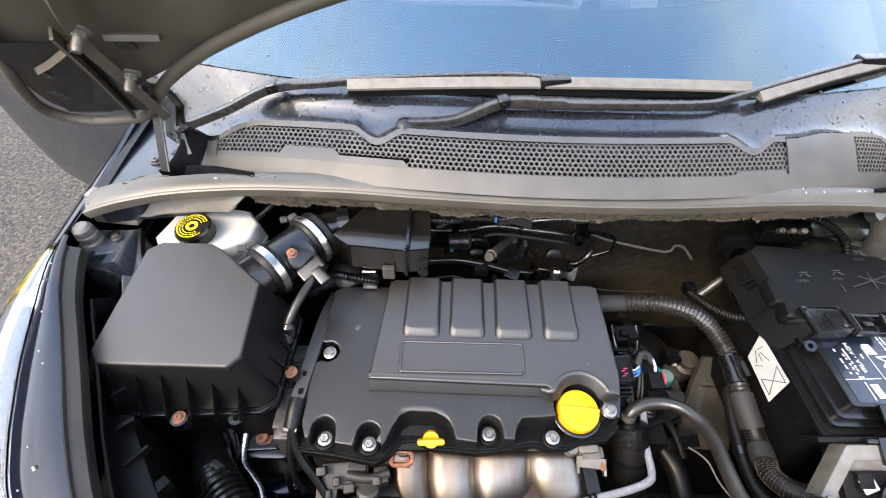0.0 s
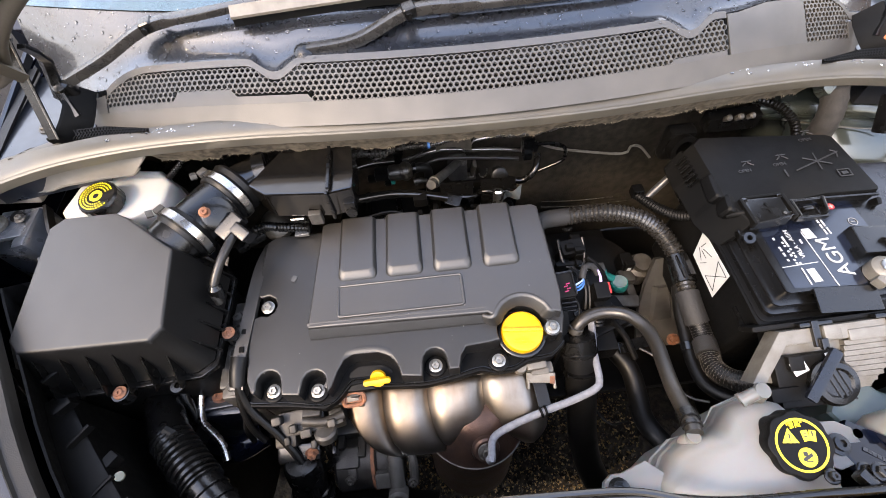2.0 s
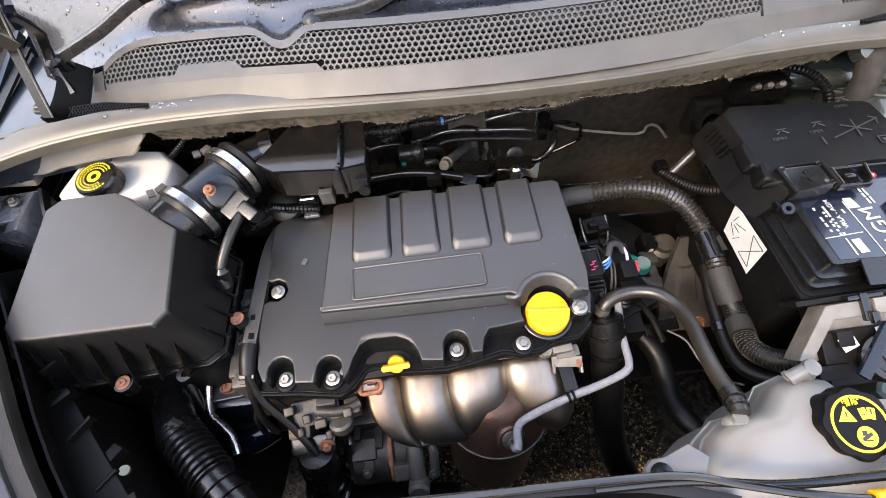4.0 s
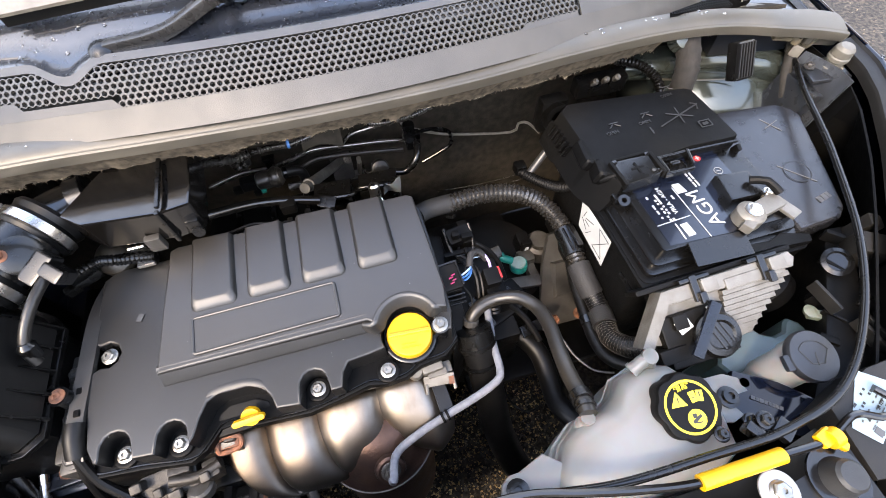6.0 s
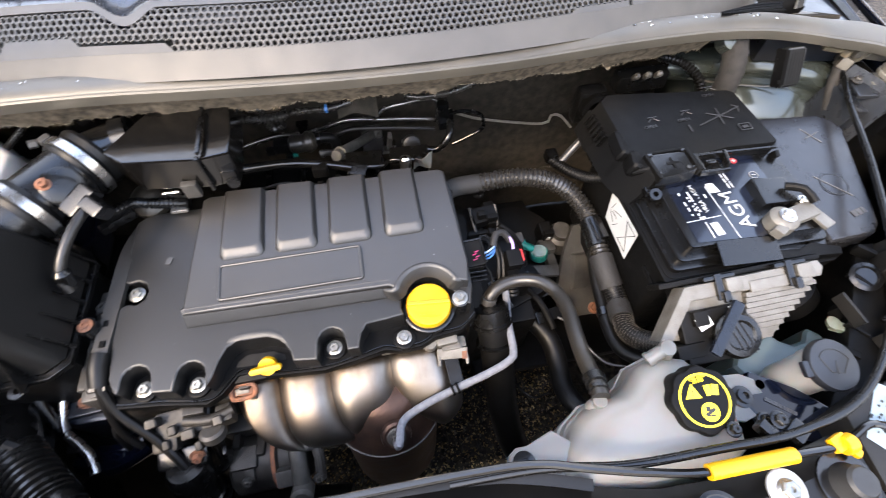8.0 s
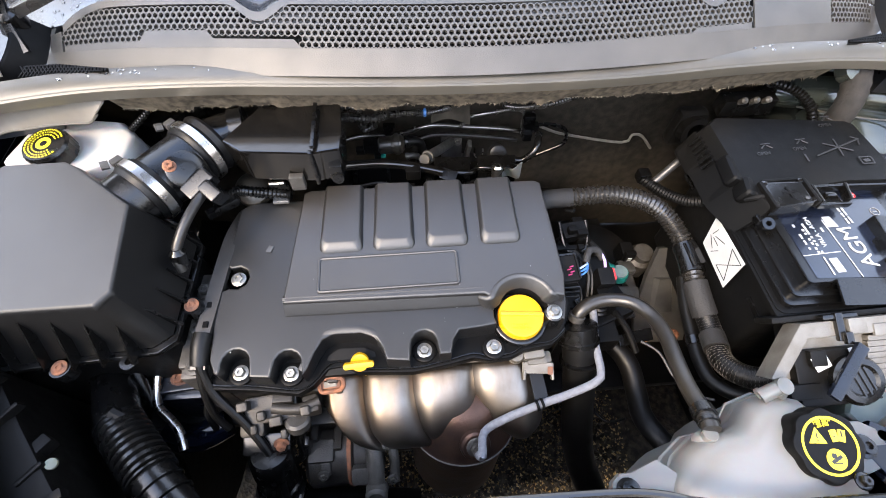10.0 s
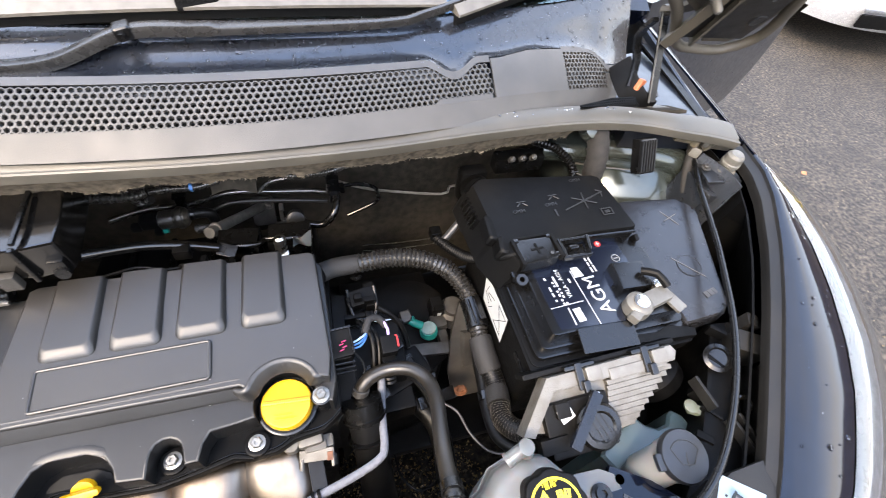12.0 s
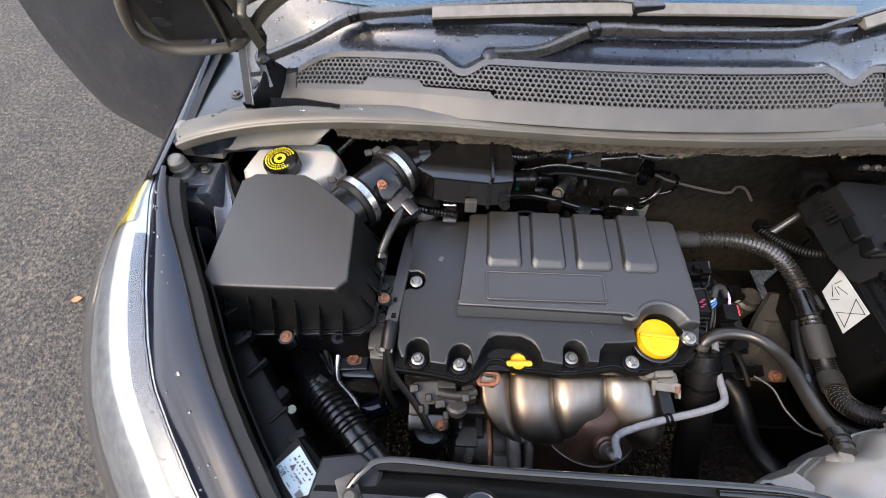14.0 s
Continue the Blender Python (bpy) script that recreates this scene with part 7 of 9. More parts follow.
def label_on_lamp(corners, z, seed, word, turn, w, h, word_at):
    """A printed label; turn is the direction its lines run in, w and h its size along and across them."""
    t = thing("lamp_label", "pale blue printed label on the headlamp housing", "label", group="lamp labels")
    sheet = part("sheet", prism(corners, z - 0.0006, z), BLUELAB, t)
    c = sum((Vector((x, y, 0)) for x, y in corners), Vector()) / 4
    m = Matrix.Translation((c.x, c.y, z + 0.0003)) @ pose(0, 0, 0, 0, 0, turn)
    r = random.Random(seed)
    for k, (y, size) in enumerate(((0.34, 0.0046), (0.20, 0.0046), (0.06, 0.0026), (-0.06, 0.0026), (-0.18, 0.0022), (-0.40, 0.0022))):
        part("small_print", moved(bars(pose(0, y * h, 0), w * (0.70 if k < 2 else 0.78), size, 1, r, 0.0004, 0.55, 0.05), m), INK if k < 2 else GREYINK, sheet)
    part("triangle_print", moved(prism([(-0.28 * w, -0.06 * h), (-0.14 * w, -0.06 * h), (-0.21 * w, 0.14 * h)], 0, 0.0007), m), INK, sheet)
    lettering("class_print", word, 0.0085, m @ pose(word_at * w, -0.33 * h, 0.0005), INK, sheet)
    lettering("volt_print", "24 12V", 0.0050, m @ pose(0.08 * w, -0.08 * h, 0.0006), INK, sheet)
    part("dark_square", moved(box(-word_at * w, -0.30 * h, 0.0004, 0.0085, 0.0085, 0.0006, 0), m), GREYINK, sheet)


label_on_lamp([(0.726, 0.118), (0.653, 0.077), (0.634, 0.100), (0.685, 0.151)], 0.9350, 21, "CS8", 27, 0.078, 0.046, 0.32)
label_on_lamp([(-0.339, 0.178), (-0.365, 0.150), (-0.332, 0.117), (-0.295, 0.129)], 0.9050, 22, "CS9", -44, 0.060, 0.038, -0.32)


def lamp_housing(s):
    h = thing("lamp_housing", "black plastic back of a headlamp with clips and cables", "lamp housing", group="lamp housings")

    def at(w, y):
        return (XC + s * w, y)
    poly = [at(0.44, 0.060), at(0.585, 0.060), at(0.600, 0.180), at(0.645, 0.250), at(0.700, 0.340), at(0.660, 0.345), at(0.600, 0.270), at(0.545, 0.205), at(0.460, 0.130)]
    part("shell", prism(poly, 0.70, lambda x, y: 0.884 + 0.03 * max(0, y - 0.2), 0.008, 2), PLASTIC, h)
    if s > 0:
        part("top_deck", prism([(0.622, 0.050), (0.690, 0.040), (0.770, 0.118), (0.775, 0.152), (0.700, 0.150), (0.628, 0.128)], 0.84, 0.9342, 0.004), STRIPP, h)
        part("side_rail", prism([(0.866, 0.262), (0.882, 0.254), (0.808, 0.152), (0.784, 0.168)], 0.85, 0.928, 0.003), STRIPP, h, "dull black side rail")
        for x, y in ((0.772, 0.184), (0.785, 0.186), (0.756, 0.246)):
            part("slat", box(x, y, 0.898, 0.005, 0.046, 0.020, 0.0015, (0, 0, 5)), STRIPP, h)
        part("wire_clip", tube([(0.788, 0.222, 0.900), (0.800, 0.228, 0.905), (0.812, 0.222, 0.905), (0.806, 0.208, 0.902), (0.796, 0.206, 0.902)], 0.0035, 8), GLOSSP, h)
        part("relay_box", join(box(0.862, 0.292, 0.900, 0.044, 0.034, 0.050, 0.004, (8, 0, -32)), box(0.880, 0.322, 0.905, 0.020, 0.022, 0.050, 0.003, (0, 10, -30))), STRIPP, h)
        part("round_cover", lathe([(0.020, 0), (0.021, 0.004), (0.015, 0.006), (0.013, 0.003), (0.002, 0.003)], 22, aim((0.815, 0.288, 0.895), (-0.3, -0.2, 1))), SATIN, h)
    else:
        part("top_deck", prism([(-0.345, 0.190), (-0.375, 0.150), (-0.335, 0.105), (-0.285, 0.125)], 0.84, 0.9042, 0.003), PLASTIC, h)
    rng = random.Random(int(30 + s))
    for t, dw, lx, ly, lz, z in ((0.05, 0.0, 0.024, 0.012, 0.014, 0.880), (0.18, 0.012, 0.030, 0.006, 0.020, 0.878), (0.34, -0.005, 0.020, 0.016, 0.020, 0.870), (0.50, 0.010, 0.036, 0.006, 0.014, 0.890), (0.70, 0.01, 0.026, 0.008, 0.020, 0.896), (0.92, 0.008, 0.024, 0.008, 0.024, 0.896)):
        part("housing_step", box(XC + s * (0.535 + 0.15 * t + dw), 0.185 + 0.20 * t, z, lx, ly, lz, 0.003, (rng.uniform(-8, 8), rng.uniform(-8, 8), s * rng.uniform(-60, -25))), PLASTIC, h)
    if s > 0:
        part("bulb_cover", lathe([(0.045, 0), (0.046, 0.02), (0.038, 0.028), (0.006, 0.030)], 28, aim((XC + s * 0.58, 0.30, 0.80), (-s * 0.5, 0.6, 0.5))), PLASTIC, h)
    part("lamp_lead", tube([(XC + s * 0.55, 0.30, 0.82), (XC + s * 0.52, 0.28, 0.80), (XC + s * 0.50, 0.24, 0.74)], 0.008, 8), RUBBER, h)
    if s < 0:
        part("nylon_cap", lathe([(0.004, 0), (0.0065, 0.003), (0.006, 0.008), (0.002, 0.009)], 16, aim((-0.372, 0.232, 0.872), (0.4, -0.1, 1))), NATURAL, h, "small natural nylon adjuster")


lamp_housing(-1)
lamp_housing(1)


def bonnet_stop(s):
    b = thing("bonnet_stop", "grey rubber stop on a painted corner bracket", "rubber stop", group="bonnet stops")
    x, y = (-0.648, 0.630) if s < 0 else (1.028, 0.602)
    # same paint on both sides; the right copy is darkened for its shaded corner
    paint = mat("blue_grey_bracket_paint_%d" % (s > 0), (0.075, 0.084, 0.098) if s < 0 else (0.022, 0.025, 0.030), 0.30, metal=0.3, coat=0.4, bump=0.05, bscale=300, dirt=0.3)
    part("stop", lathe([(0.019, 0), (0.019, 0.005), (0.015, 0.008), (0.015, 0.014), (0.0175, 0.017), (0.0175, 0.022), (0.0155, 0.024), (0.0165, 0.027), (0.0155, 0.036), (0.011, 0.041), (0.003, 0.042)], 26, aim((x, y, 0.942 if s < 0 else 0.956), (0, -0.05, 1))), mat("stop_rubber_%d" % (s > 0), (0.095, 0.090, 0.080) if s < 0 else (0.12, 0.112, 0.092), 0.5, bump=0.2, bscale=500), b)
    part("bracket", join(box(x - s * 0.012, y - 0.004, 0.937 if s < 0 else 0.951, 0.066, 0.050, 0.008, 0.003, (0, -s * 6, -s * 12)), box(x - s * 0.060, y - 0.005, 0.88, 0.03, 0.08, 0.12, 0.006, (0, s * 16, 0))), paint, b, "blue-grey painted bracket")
    hexbolt("bracket_bolt", (x - s * 0.036, y + 0.010, 0.942 if s < 0 else 0.956), (0, 0, 1), 0.006, CAST, b)
    if s < 0:
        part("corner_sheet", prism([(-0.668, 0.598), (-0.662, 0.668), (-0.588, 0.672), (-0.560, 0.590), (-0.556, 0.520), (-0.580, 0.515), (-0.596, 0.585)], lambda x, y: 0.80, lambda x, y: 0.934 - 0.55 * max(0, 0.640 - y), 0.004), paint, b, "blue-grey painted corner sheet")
        part("sheet_fold", sweep(spline([(-0.584, 0.668, 0.936), (-0.566, 0.618, 0.925), (-0.550, 0.580, 0.905), (-0.546, 0.524, 0.875)], 0.01), [(-0.0025, -0.012), (-0.0025, 0.006), (0.0025, 0.006), (0.0025, -0.012)]), PANEL, b, "upturned sheet edge")
        part("clip_eye", annulus(0.005, 0.011, 0, 0.004, aim((-0.622, 0.648, 0.938), (0, -0.1, 1))), PANEL, b, "black clip with a round eye")
        part("clip_wire", tube([(-0.662, 0.612, 0.944), (-0.652, 0.600, 0.946), (-0.640, 0.598, 0.944), (-0.634, 0.606, 0.942)], 0.0035, 8), PANEL, b)


bonnet_stop(-1)
bonnet_stop(1)

# ------------------------------------------------------------------ hoses, looms and cables
def hose(name, label, pts, r, material, category="hose", ribs=0.0, pitch=0.006, bands=(), group=""):
    h = thing(name, label, category, group=group)
    part("hose_wall" if category == "hose" else "sheath", tube(pts, r, 18, 0.008, ribs, pitch), material, h, sharp=60)
    path = spline(pts, 0.004)
    for t, w, grow, m in bands:
        i = int(t * (len(path) - 2))
        d = (path[i + 1] - path[i]).normalized()
        part("band", lathe([(r, -w / 2), (r + grow, -w / 2 + 0.001), (r + grow, w / 2 - 0.001), (r, w / 2)], 24, aim(path[i], d)), m, h)
    return h


TAPE = mat("cloth_tape", (0.0065, 0.006, 0.0055), 0.70, color2=(0.011, 0.010, 0.009), scale=150, bump=0.8, bscale=500)
BROWNRUB = mat("warm_black_rubber", (0.014, 0.012, 0.0095), 0.34, color2=(0.010, 0.009, 0.0075), bump=0.15, bscale=500, dirt=0.25, dirt_color=(0.10, 0.08, 0.05))
DOME = mat("grey_green_painted_steel", (0.052, 0.062, 0.055), 0.20, metal=0.5, color2=(0.032, 0.038, 0.033), scale=8, coat=0.5, bump=0.05, bscale=200, dirt=0.3)
WRAP = mat("felt_wrap", (0.022, 0.019, 0.016), 0.9, color2=(0.011, 0.010, 0.0085), scale=60, bump=0.8, bscale=300)

loom = hose("wiring_loom", "thick black corrugated wiring loom curving to the battery", [(0.322, 0.606, 0.826), (0.365, 0.602, 0.836), (0.409, 0.594, 0.842), (0.455, 0.580, 0.838), (0.488, 0.560, 0.824), (0.507, 0.532, 0.810), (0.514, 0.502, 0.803)], 0.0172, LOOM, "wiring loom", 0.0032, 0.0070)
part("taped_end", tube([(0.268, 0.590, 0.838), (0.290, 0.600, 0.834), (0.332, 0.606, 0.828)], 0.0165, 16), TAPE, loom, "taped end of the loom")
part("collar", tube([(0.513, 0.508, 0.803), (0.513, 0.482, 0.800), (0.511, 0.456, 0.797)], 0.0195, 18), SATIN, loom, "smooth black collar")
part("collar_strap", join(box(0.517, 0.480, 0.8215, 0.010, 0.040, 0.004, 0.001), box(0.503, 0.480, 0.819, 0.004, 0.044, 0.004, 0.001)), GLOSSP, loom)
part("ribbed_tail", tube([(0.511, 0.458, 0.797), (0.509, 0.436, 0.794)], 0.0165, 16, ribs=0.003, pitch=0.0065), LOOM, loom)
part("taped_length", tube([(0.509, 0.440, 0.794), (0.509, 0.412, 0.788), (0.512, 0.386, 0.780)], 0.0195, 16), TAPE, loom)
BRAID_PATH = spline([(0.512, 0.392, 0.781), (0.515, 0.362, 0.774), (0.508, 0.330, 0.780), (0.502, 0.305, 0.790), (0.515, 0.280, 0.806), (0.548, 0.266, 0.826), (0.590, 0.262, 0.836)], 0.004)
part("braid", sweep(BRAID_PATH, circle(0.0160, 18)), RUBBER, loom, "black braided sleeve")


def threads(path, r, count, pitch):
    """Pale threads wound both ways round a cable."""
    out, up, total = bmesh.new(), Vector((0, 0, 1)), 0.0
    frames = []
    for i, p in enumerate(path):
        d = (path[min(i + 1, len(path) - 1)] - path[max(i - 1, 0)]).normalized()
        side = d.cross(up).normalized()
        up = side.cross(d).normalized()
        total += (p - path[i - 1]).length if i else 0.0
        frames.append((p, side, up.copy(), d, total))
    for way in (-1, 1):
        for k in range(count):
            rows = []
            for p, s, u, d, l in frames:
                a = way * 2 * math.pi * l / pitch + 2 * math.pi * k / count
                o, q = s * math.cos(a) + u * math.sin(a), (u * math.cos(a) - s * math.sin(a)) * 0.0008
                rows.append([out.verts.new(p + o * (r - 0.0003) - q), out.verts.new(p + o * (r + 0.0007)), out.verts.new(p + o * (r - 0.0003) + q)])
            for e, f in zip(rows, rows[1:]):
                out.faces.new((e[0], e[1], f[1], f[0]))
                out.faces.new((e[1], e[2], f[2], f[1]))
    return out


tagged(part("thread", threads(BRAID_PATH, 0.0162, 15, 0.030), mat("grey_thread", (0.085, 0.078, 0.070), 0.45), loom, "grey threads of the braid"), kind="stuff")
part("taped_length", tube([(0.513, 0.356, 0.774), (0.507, 0.330, 0.780)], 0.0190, 16), TAPE, loom)
hose("cable_branch", "smooth black cable branch beside the loom", [(0.520, 0.470, 0.755), (0.510, 0.425, 0.748), (0.505, 0.380, 0.742), (0.498, 0.330, 0.742), (0.500, 0.290, 0.750), (0.520, 0.262, 0.770), (0.550, 0.255, 0.790)], 0.0115, RUBBER, "cable", bands=((0.45, 0.016, 0.0015, SATIN),))
loom3 = hose("battery_cable", "short black corrugated battery cable", [(0.486, 0.662, 0.806), (0.494, 0.638, 0.812), (0.508, 0.604, 0.824), (0.524, 0.570, 0.845), (0.540, 0.548, 0.872), (0.560, 0.540, 0.892)], 0.0102, PLASTIC, "cable", 0.0022, 0.0056)
part("branch_pipe", tube([(0.500, 0.640, 0.815), (0.535, 0.655, 0.850), (0.560, 0.665, 0.870)], 0.007, 12), mat("grey_pipe_cover", (0.035, 0.035, 0.036), 0.35), loom3)
part("end_clip", box(0.488, 0.660, 0.812, 0.022, 0.022, 0.022, 0.004), SATIN, loom3)

hose("radiator_hose", "fat black radiator hose with a ribbed collar", [(0.302, 0.378, 0.772), (0.305, 0.345, 0.738), (0.308, 0.300, 0.680), (0.314, 0.258, 0.610), (0.330, 0.215, 0.540), (0.36, 0.16, 0.48)], 0.0265, RUBBER, bands=((0.02, 0.034, 0.004, SATIN), (0.05, 0.006, 0.0065, SATIN), (0.13, 0.006, 0.0055, SATIN)))
hose("coolant_hose", "brownish black rubber coolant hose with a printed end", [(0.301, 0.396, 0.776), (0.306, 0.404, 0.790), (0.322, 0.413, 0.798), (0.350, 0.416, 0.804), (0.382, 0.404, 0.814), (0.400, 0.376, 0.824), (0.401, 0.338, 0.840), (0.393, 0.298, 0.856), (0.386, 0.258, 0.872), (0.381, 0.216, 0.894), (0.378, 0.200, 0.900)], 0.0108, BROWNRUB, bands=((0.03, 0.012, 0.002, CAST), (0.94, 0.014, 0.0030, SATIN), (0.985, 0.006, 0.0020, SATIN)))
hose("heater_hose", "black rubber hose looping low beside the gearbox", [(0.375, 0.430, 0.650), (0.405, 0.400, 0.648), (0.428, 0.360, 0.640), (0.430, 0.310, 0.632), (0.424, 0.270, 0.640), (0.430, 0.235, 0.655), (0.450, 0.200, 0.660)], 0.0185, RUBBER, bands=((0.10, 0.004, 0.002, SATIN),))
hose("thin_wire", "thin grey sensor wire hanging in a loop", [(0.435, 0.380, 0.700), (0.457, 0.356, 0.705), (0.469, 0.318, 0.700), (0.490, 0.285, 0.700), (0.515, 0.270, 0.712)], 0.0022, mat("grey_wire", (0.05, 0.05, 0.05), 0.45), "wire")
hose("thin_wire", "thin dark wire hanging below the hoses", [(0.345, 0.330, 0.640), (0.352, 0.300, 0.605), (0.375, 0.272, 0.600), (0.400, 0.270, 0.625)], 0.0020, RUBBER, "wire")
hose("bonnet_cable", "thin black bonnet release cable along the wing", [(1.000, 0.690, 0.960), (0.985, 0.640, 0.955), (0.956, 0.569, 0.946), (0.925, 0.495, 0.945), (0.890, 0.422, 0.945), (0.817, 0.300, 0.948), (0.731, 0.200, 0.948), (0.647, 0.138, 0.945), (0.556, 0.119, 0.941), (0.465, 0.120, 0.936), (0.366, 0.124, 0.932), (0.277, 0.138, 0.928), (0.180, 0.142, 0.924)], 0.0048, SATIN, "cable")

duct = hose("intake_hose", "black corrugated fresh air hose below the filter box", [(-0.432, 0.412, 0.752), (-0.418, 0.380, 0.756), (-0.392, 0.335, 0.772), (-0.362, 0.290, 0.793), (-0.350, 0.276, 0.796)], 0.0285, SATIN)
for k in (0, 1):
    part("collar", lathe([(0.0285, -0.003), (0.0312, -0.002), (0.0312, 0.002), (0.0285, 0.003)], 26, aim((-0.424 + 0.008 * k, 0.394 - 0.018 * k, 0.754 + 0.003 * k), (0.45, -0.85, 0.15))), SATIN, duct)
BELLOWS = spline([(-0.364, 0.292, 0.792), (-0.326, 0.253, 0.802), (-0.290, 0.216, 0.808)], 0.0019)
part("bellows", sweep(BELLOWS, lambda i: circle(0.0310 - 0.0050 * (i % 5 in (0, 1)), 28)), SATIN, duct, "ribbed bellows", sharp=30)
part("lower_duct", tube([(-0.296, 0.222, 0.807), (-0.276, 0.202, 0.808), (-0.252, 0.176, 0.804), (-0.232, 0.14, 0.79)], 0.0262, 22), SATIN, duct)
for k in (0, 1):
    part("duct_ridge", lathe([(0.0262, -0.003), (0.0295, -0.001), (0.0295, 0.001), (0.0262, 0.003)], 26, aim((-0.280 + 0.014 * k, 0.206 - 0.015 * k, 0.808 - 0.001 * k), (0.66, -0.72, 0.0))), SATIN, duct)
hose("metal_pipe", "bent bright metal pipe beside the air hose", [(-0.350, 0.395, 0.760), (-0.352, 0.355, 0.745), (-0.346, 0.325, 0.738), (-0.325, 0.305, 0.736), (-0.308, 0.286, 0.734), (-0.300, 0.262, 0.728)], 0.0062, STEEL, "pipe")
hose("black_pipe", "black pipe running down beside the air hose", [(-0.372, 0.405, 0.800), (-0.372, 0.370, 0.770), (-0.360, 0.330, 0.730)], 0.009, SATIN, "pipe")
lead = thing("lead_bundle", "black leads hanging from a rubber boot", "cable")
part("boot", tube([(-0.246, 0.388, 0.850), (-0.248, 0.370, 0.846), (-0.250, 0.350, 0.834)], 0.0125, 14), RUBBER, lead)
for k, pts in enumerate((((-0.252, 0.352, 0.834), (-0.254, 0.325, 0.800), (-0.250, 0.300, 0.760), (-0.236, 0.285, 0.735)), ((-0.250, 0.350, 0.834), (-0.240, 0.320, 0.800), (-0.205, 0.285, 0.765), (-0.178, 0.250, 0.735), (-0.165, 0.215, 0.70), (-0.16, 0.17, 0.64)),
                         ((-0.251, 0.350, 0.832), (-0.246, 0.326, 0.795), (-0.262, 0.305, 0.76), (-0.262, 0.290, 0.72)))):
    part("lead", tube(pts, (0.0055, 0.0065, 0.0048)[k], 10), RUBBER, lead)
side = thing("side_bracket", "dark painted bracket with a rusty bolt beside the engine", "bracket")
part("plate", join(box(-0.325, 0.375, 0.735, 0.055, 0.060, 0.012, 0.004, (0, 0, 4)), box(-0.318, 0.35, 0.66, 0.075, 0.03, 0.14, 0.008), box(-0.320, 0.395, 0.70, 0.08, 0.03, 0.10, 0.008)), PAINTDULL, side)
part("glossy_rail", tube([(-0.36, 0.30, 0.66), (-0.31, 0.29, 0.67), (-0.265, 0.31, 0.67)], 0.022, 16), PAINT, side)
hexbolt("rusty_bolt", (-0.322, 0.366, 0.741), (0, -0.2, 1), 0.010, RUST, side, "rusty bolt", h=0.010)


# ------------------------------------------------------------------ gearbox end
def gearbox():
    g = thing("gearbox", "grimy gearbox housing below the hoses", "gearbox")
    part("casing", join(prism([(0.30, 0.44), (0.46, 0.46), (0.52, 0.56), (0.50, 0.74), (0.30, 0.74)], 0.28, 0.58, 0.02), lathe([(0.10, 0), (0.105, 0.02), (0.10, 0.10), (0.05, 0.12)], 30, aim((0.42, 0.60, 0.52), (0.2, -0.2, 1)))), BLACKOIL, g)
    part("shift_tower", join(lathe([(0.028, 0), (0.028, 0.05), (0.020, 0.056), (0.020, 0.070), (0.006, 0.072)], 22, aim((0.520, 0.585, 0.600), (0, -0.1, 1))), box(0.485, 0.560, 0.625, 0.035, 0.03, 0.05, 0.006)), CAST, g, "cast selector tower")
    sw = part("switch", join(box(0.487, 0.590, 0.650, 0.026, 0.034, 0.045, 0.004, (6, 0, 0)), box(0.487, 0.572, 0.668, 0.022, 0.012, 0.026, 0.003)), PLASTIC, g, "black gearbox switch")
    part("switch_mark", box(0.487, 0.5655, 0.664, 0.008, 0.001, 0.010, 0.0003), WHITEINK, sw)
    vent = part("breather", join(lathe([(0.018, -0.004), (0.0188, 0.004), (0.0172, 0.012)], 26, aim((0.458, 0.536, 0.655), (-0.1, 0.12, 1))), tube([(0.445, 0.546, 0.668), (0.430, 0.552, 0.674), (0.420, 0.560, 0.676)], 0.008, 12), box(0.424, 0.558, 0.677, 0.016, 0.010, 0.016, 0.003)), TEAL, g, "teal breather cap")
    part("breather_top", lathe([(0.0155, 0), (0.0150, 0.003), (0.008, 0.004)], 24, aim((0.4568, 0.5374, 0.667), (-0.1, 0.12, 1))), mat("pale_teal_disc", (0.22, 0.29, 0.27), 0.4), vent)
    part("lever", join(box(0.452, 0.505, 0.640, 0.085, 0.026, 0.016, 0.006, (8, 0, -6)), box(0.490, 0.535, 0.62, 0.02, 0.06, 0.03, 0.005)), CAST, g, "dull cast selector lever")
    part("cable_rod", tube([(0.340, 0.56, 0.70), (0.400, 0.556, 0.69), (0.425, 0.556, 0.676)], 0.004, 8), STEEL, g)
    # added plate, hides the bright ground that would show through as a pale gap
    part("blocking_plate", box(0.62, 0.58, 0.30, 0.60, 0.36, 0.03, 0.01), BLACKOIL, g, "black plate added to close the gap below the gearbox")
    m = thing("gearbox_mount", "rust-spotted grey steel gearbox mounting plate", "bracket")
    poly = [(0.488, 0.424, 0.566), (0.588, 0.420, 0.572), (0.592, 0.455, 0.612), (0.566, 0.500, 0.672), (0.548, 0.548, 0.732), (0.516, 0.548, 0.728), (0.496, 0.512, 0.684), (0.482, 0.460, 0.612)]
    low = [(x + 0.002, y + 0.010, z - 0.010) for x, y, z in poly]
    steel = mat("grey_beige_bracket_steel", (0.056, 0.054, 0.050), 0.5, metal=0.3, color2=(0.028, 0.026, 0.023), scale=30, bump=0.3, bscale=300, dirt=0.4, dirt_color=(0.055, 0.045, 0.035))
    part("plate", bevelled(loft([low, poly]), 0.003, 2, 40), steel, m)
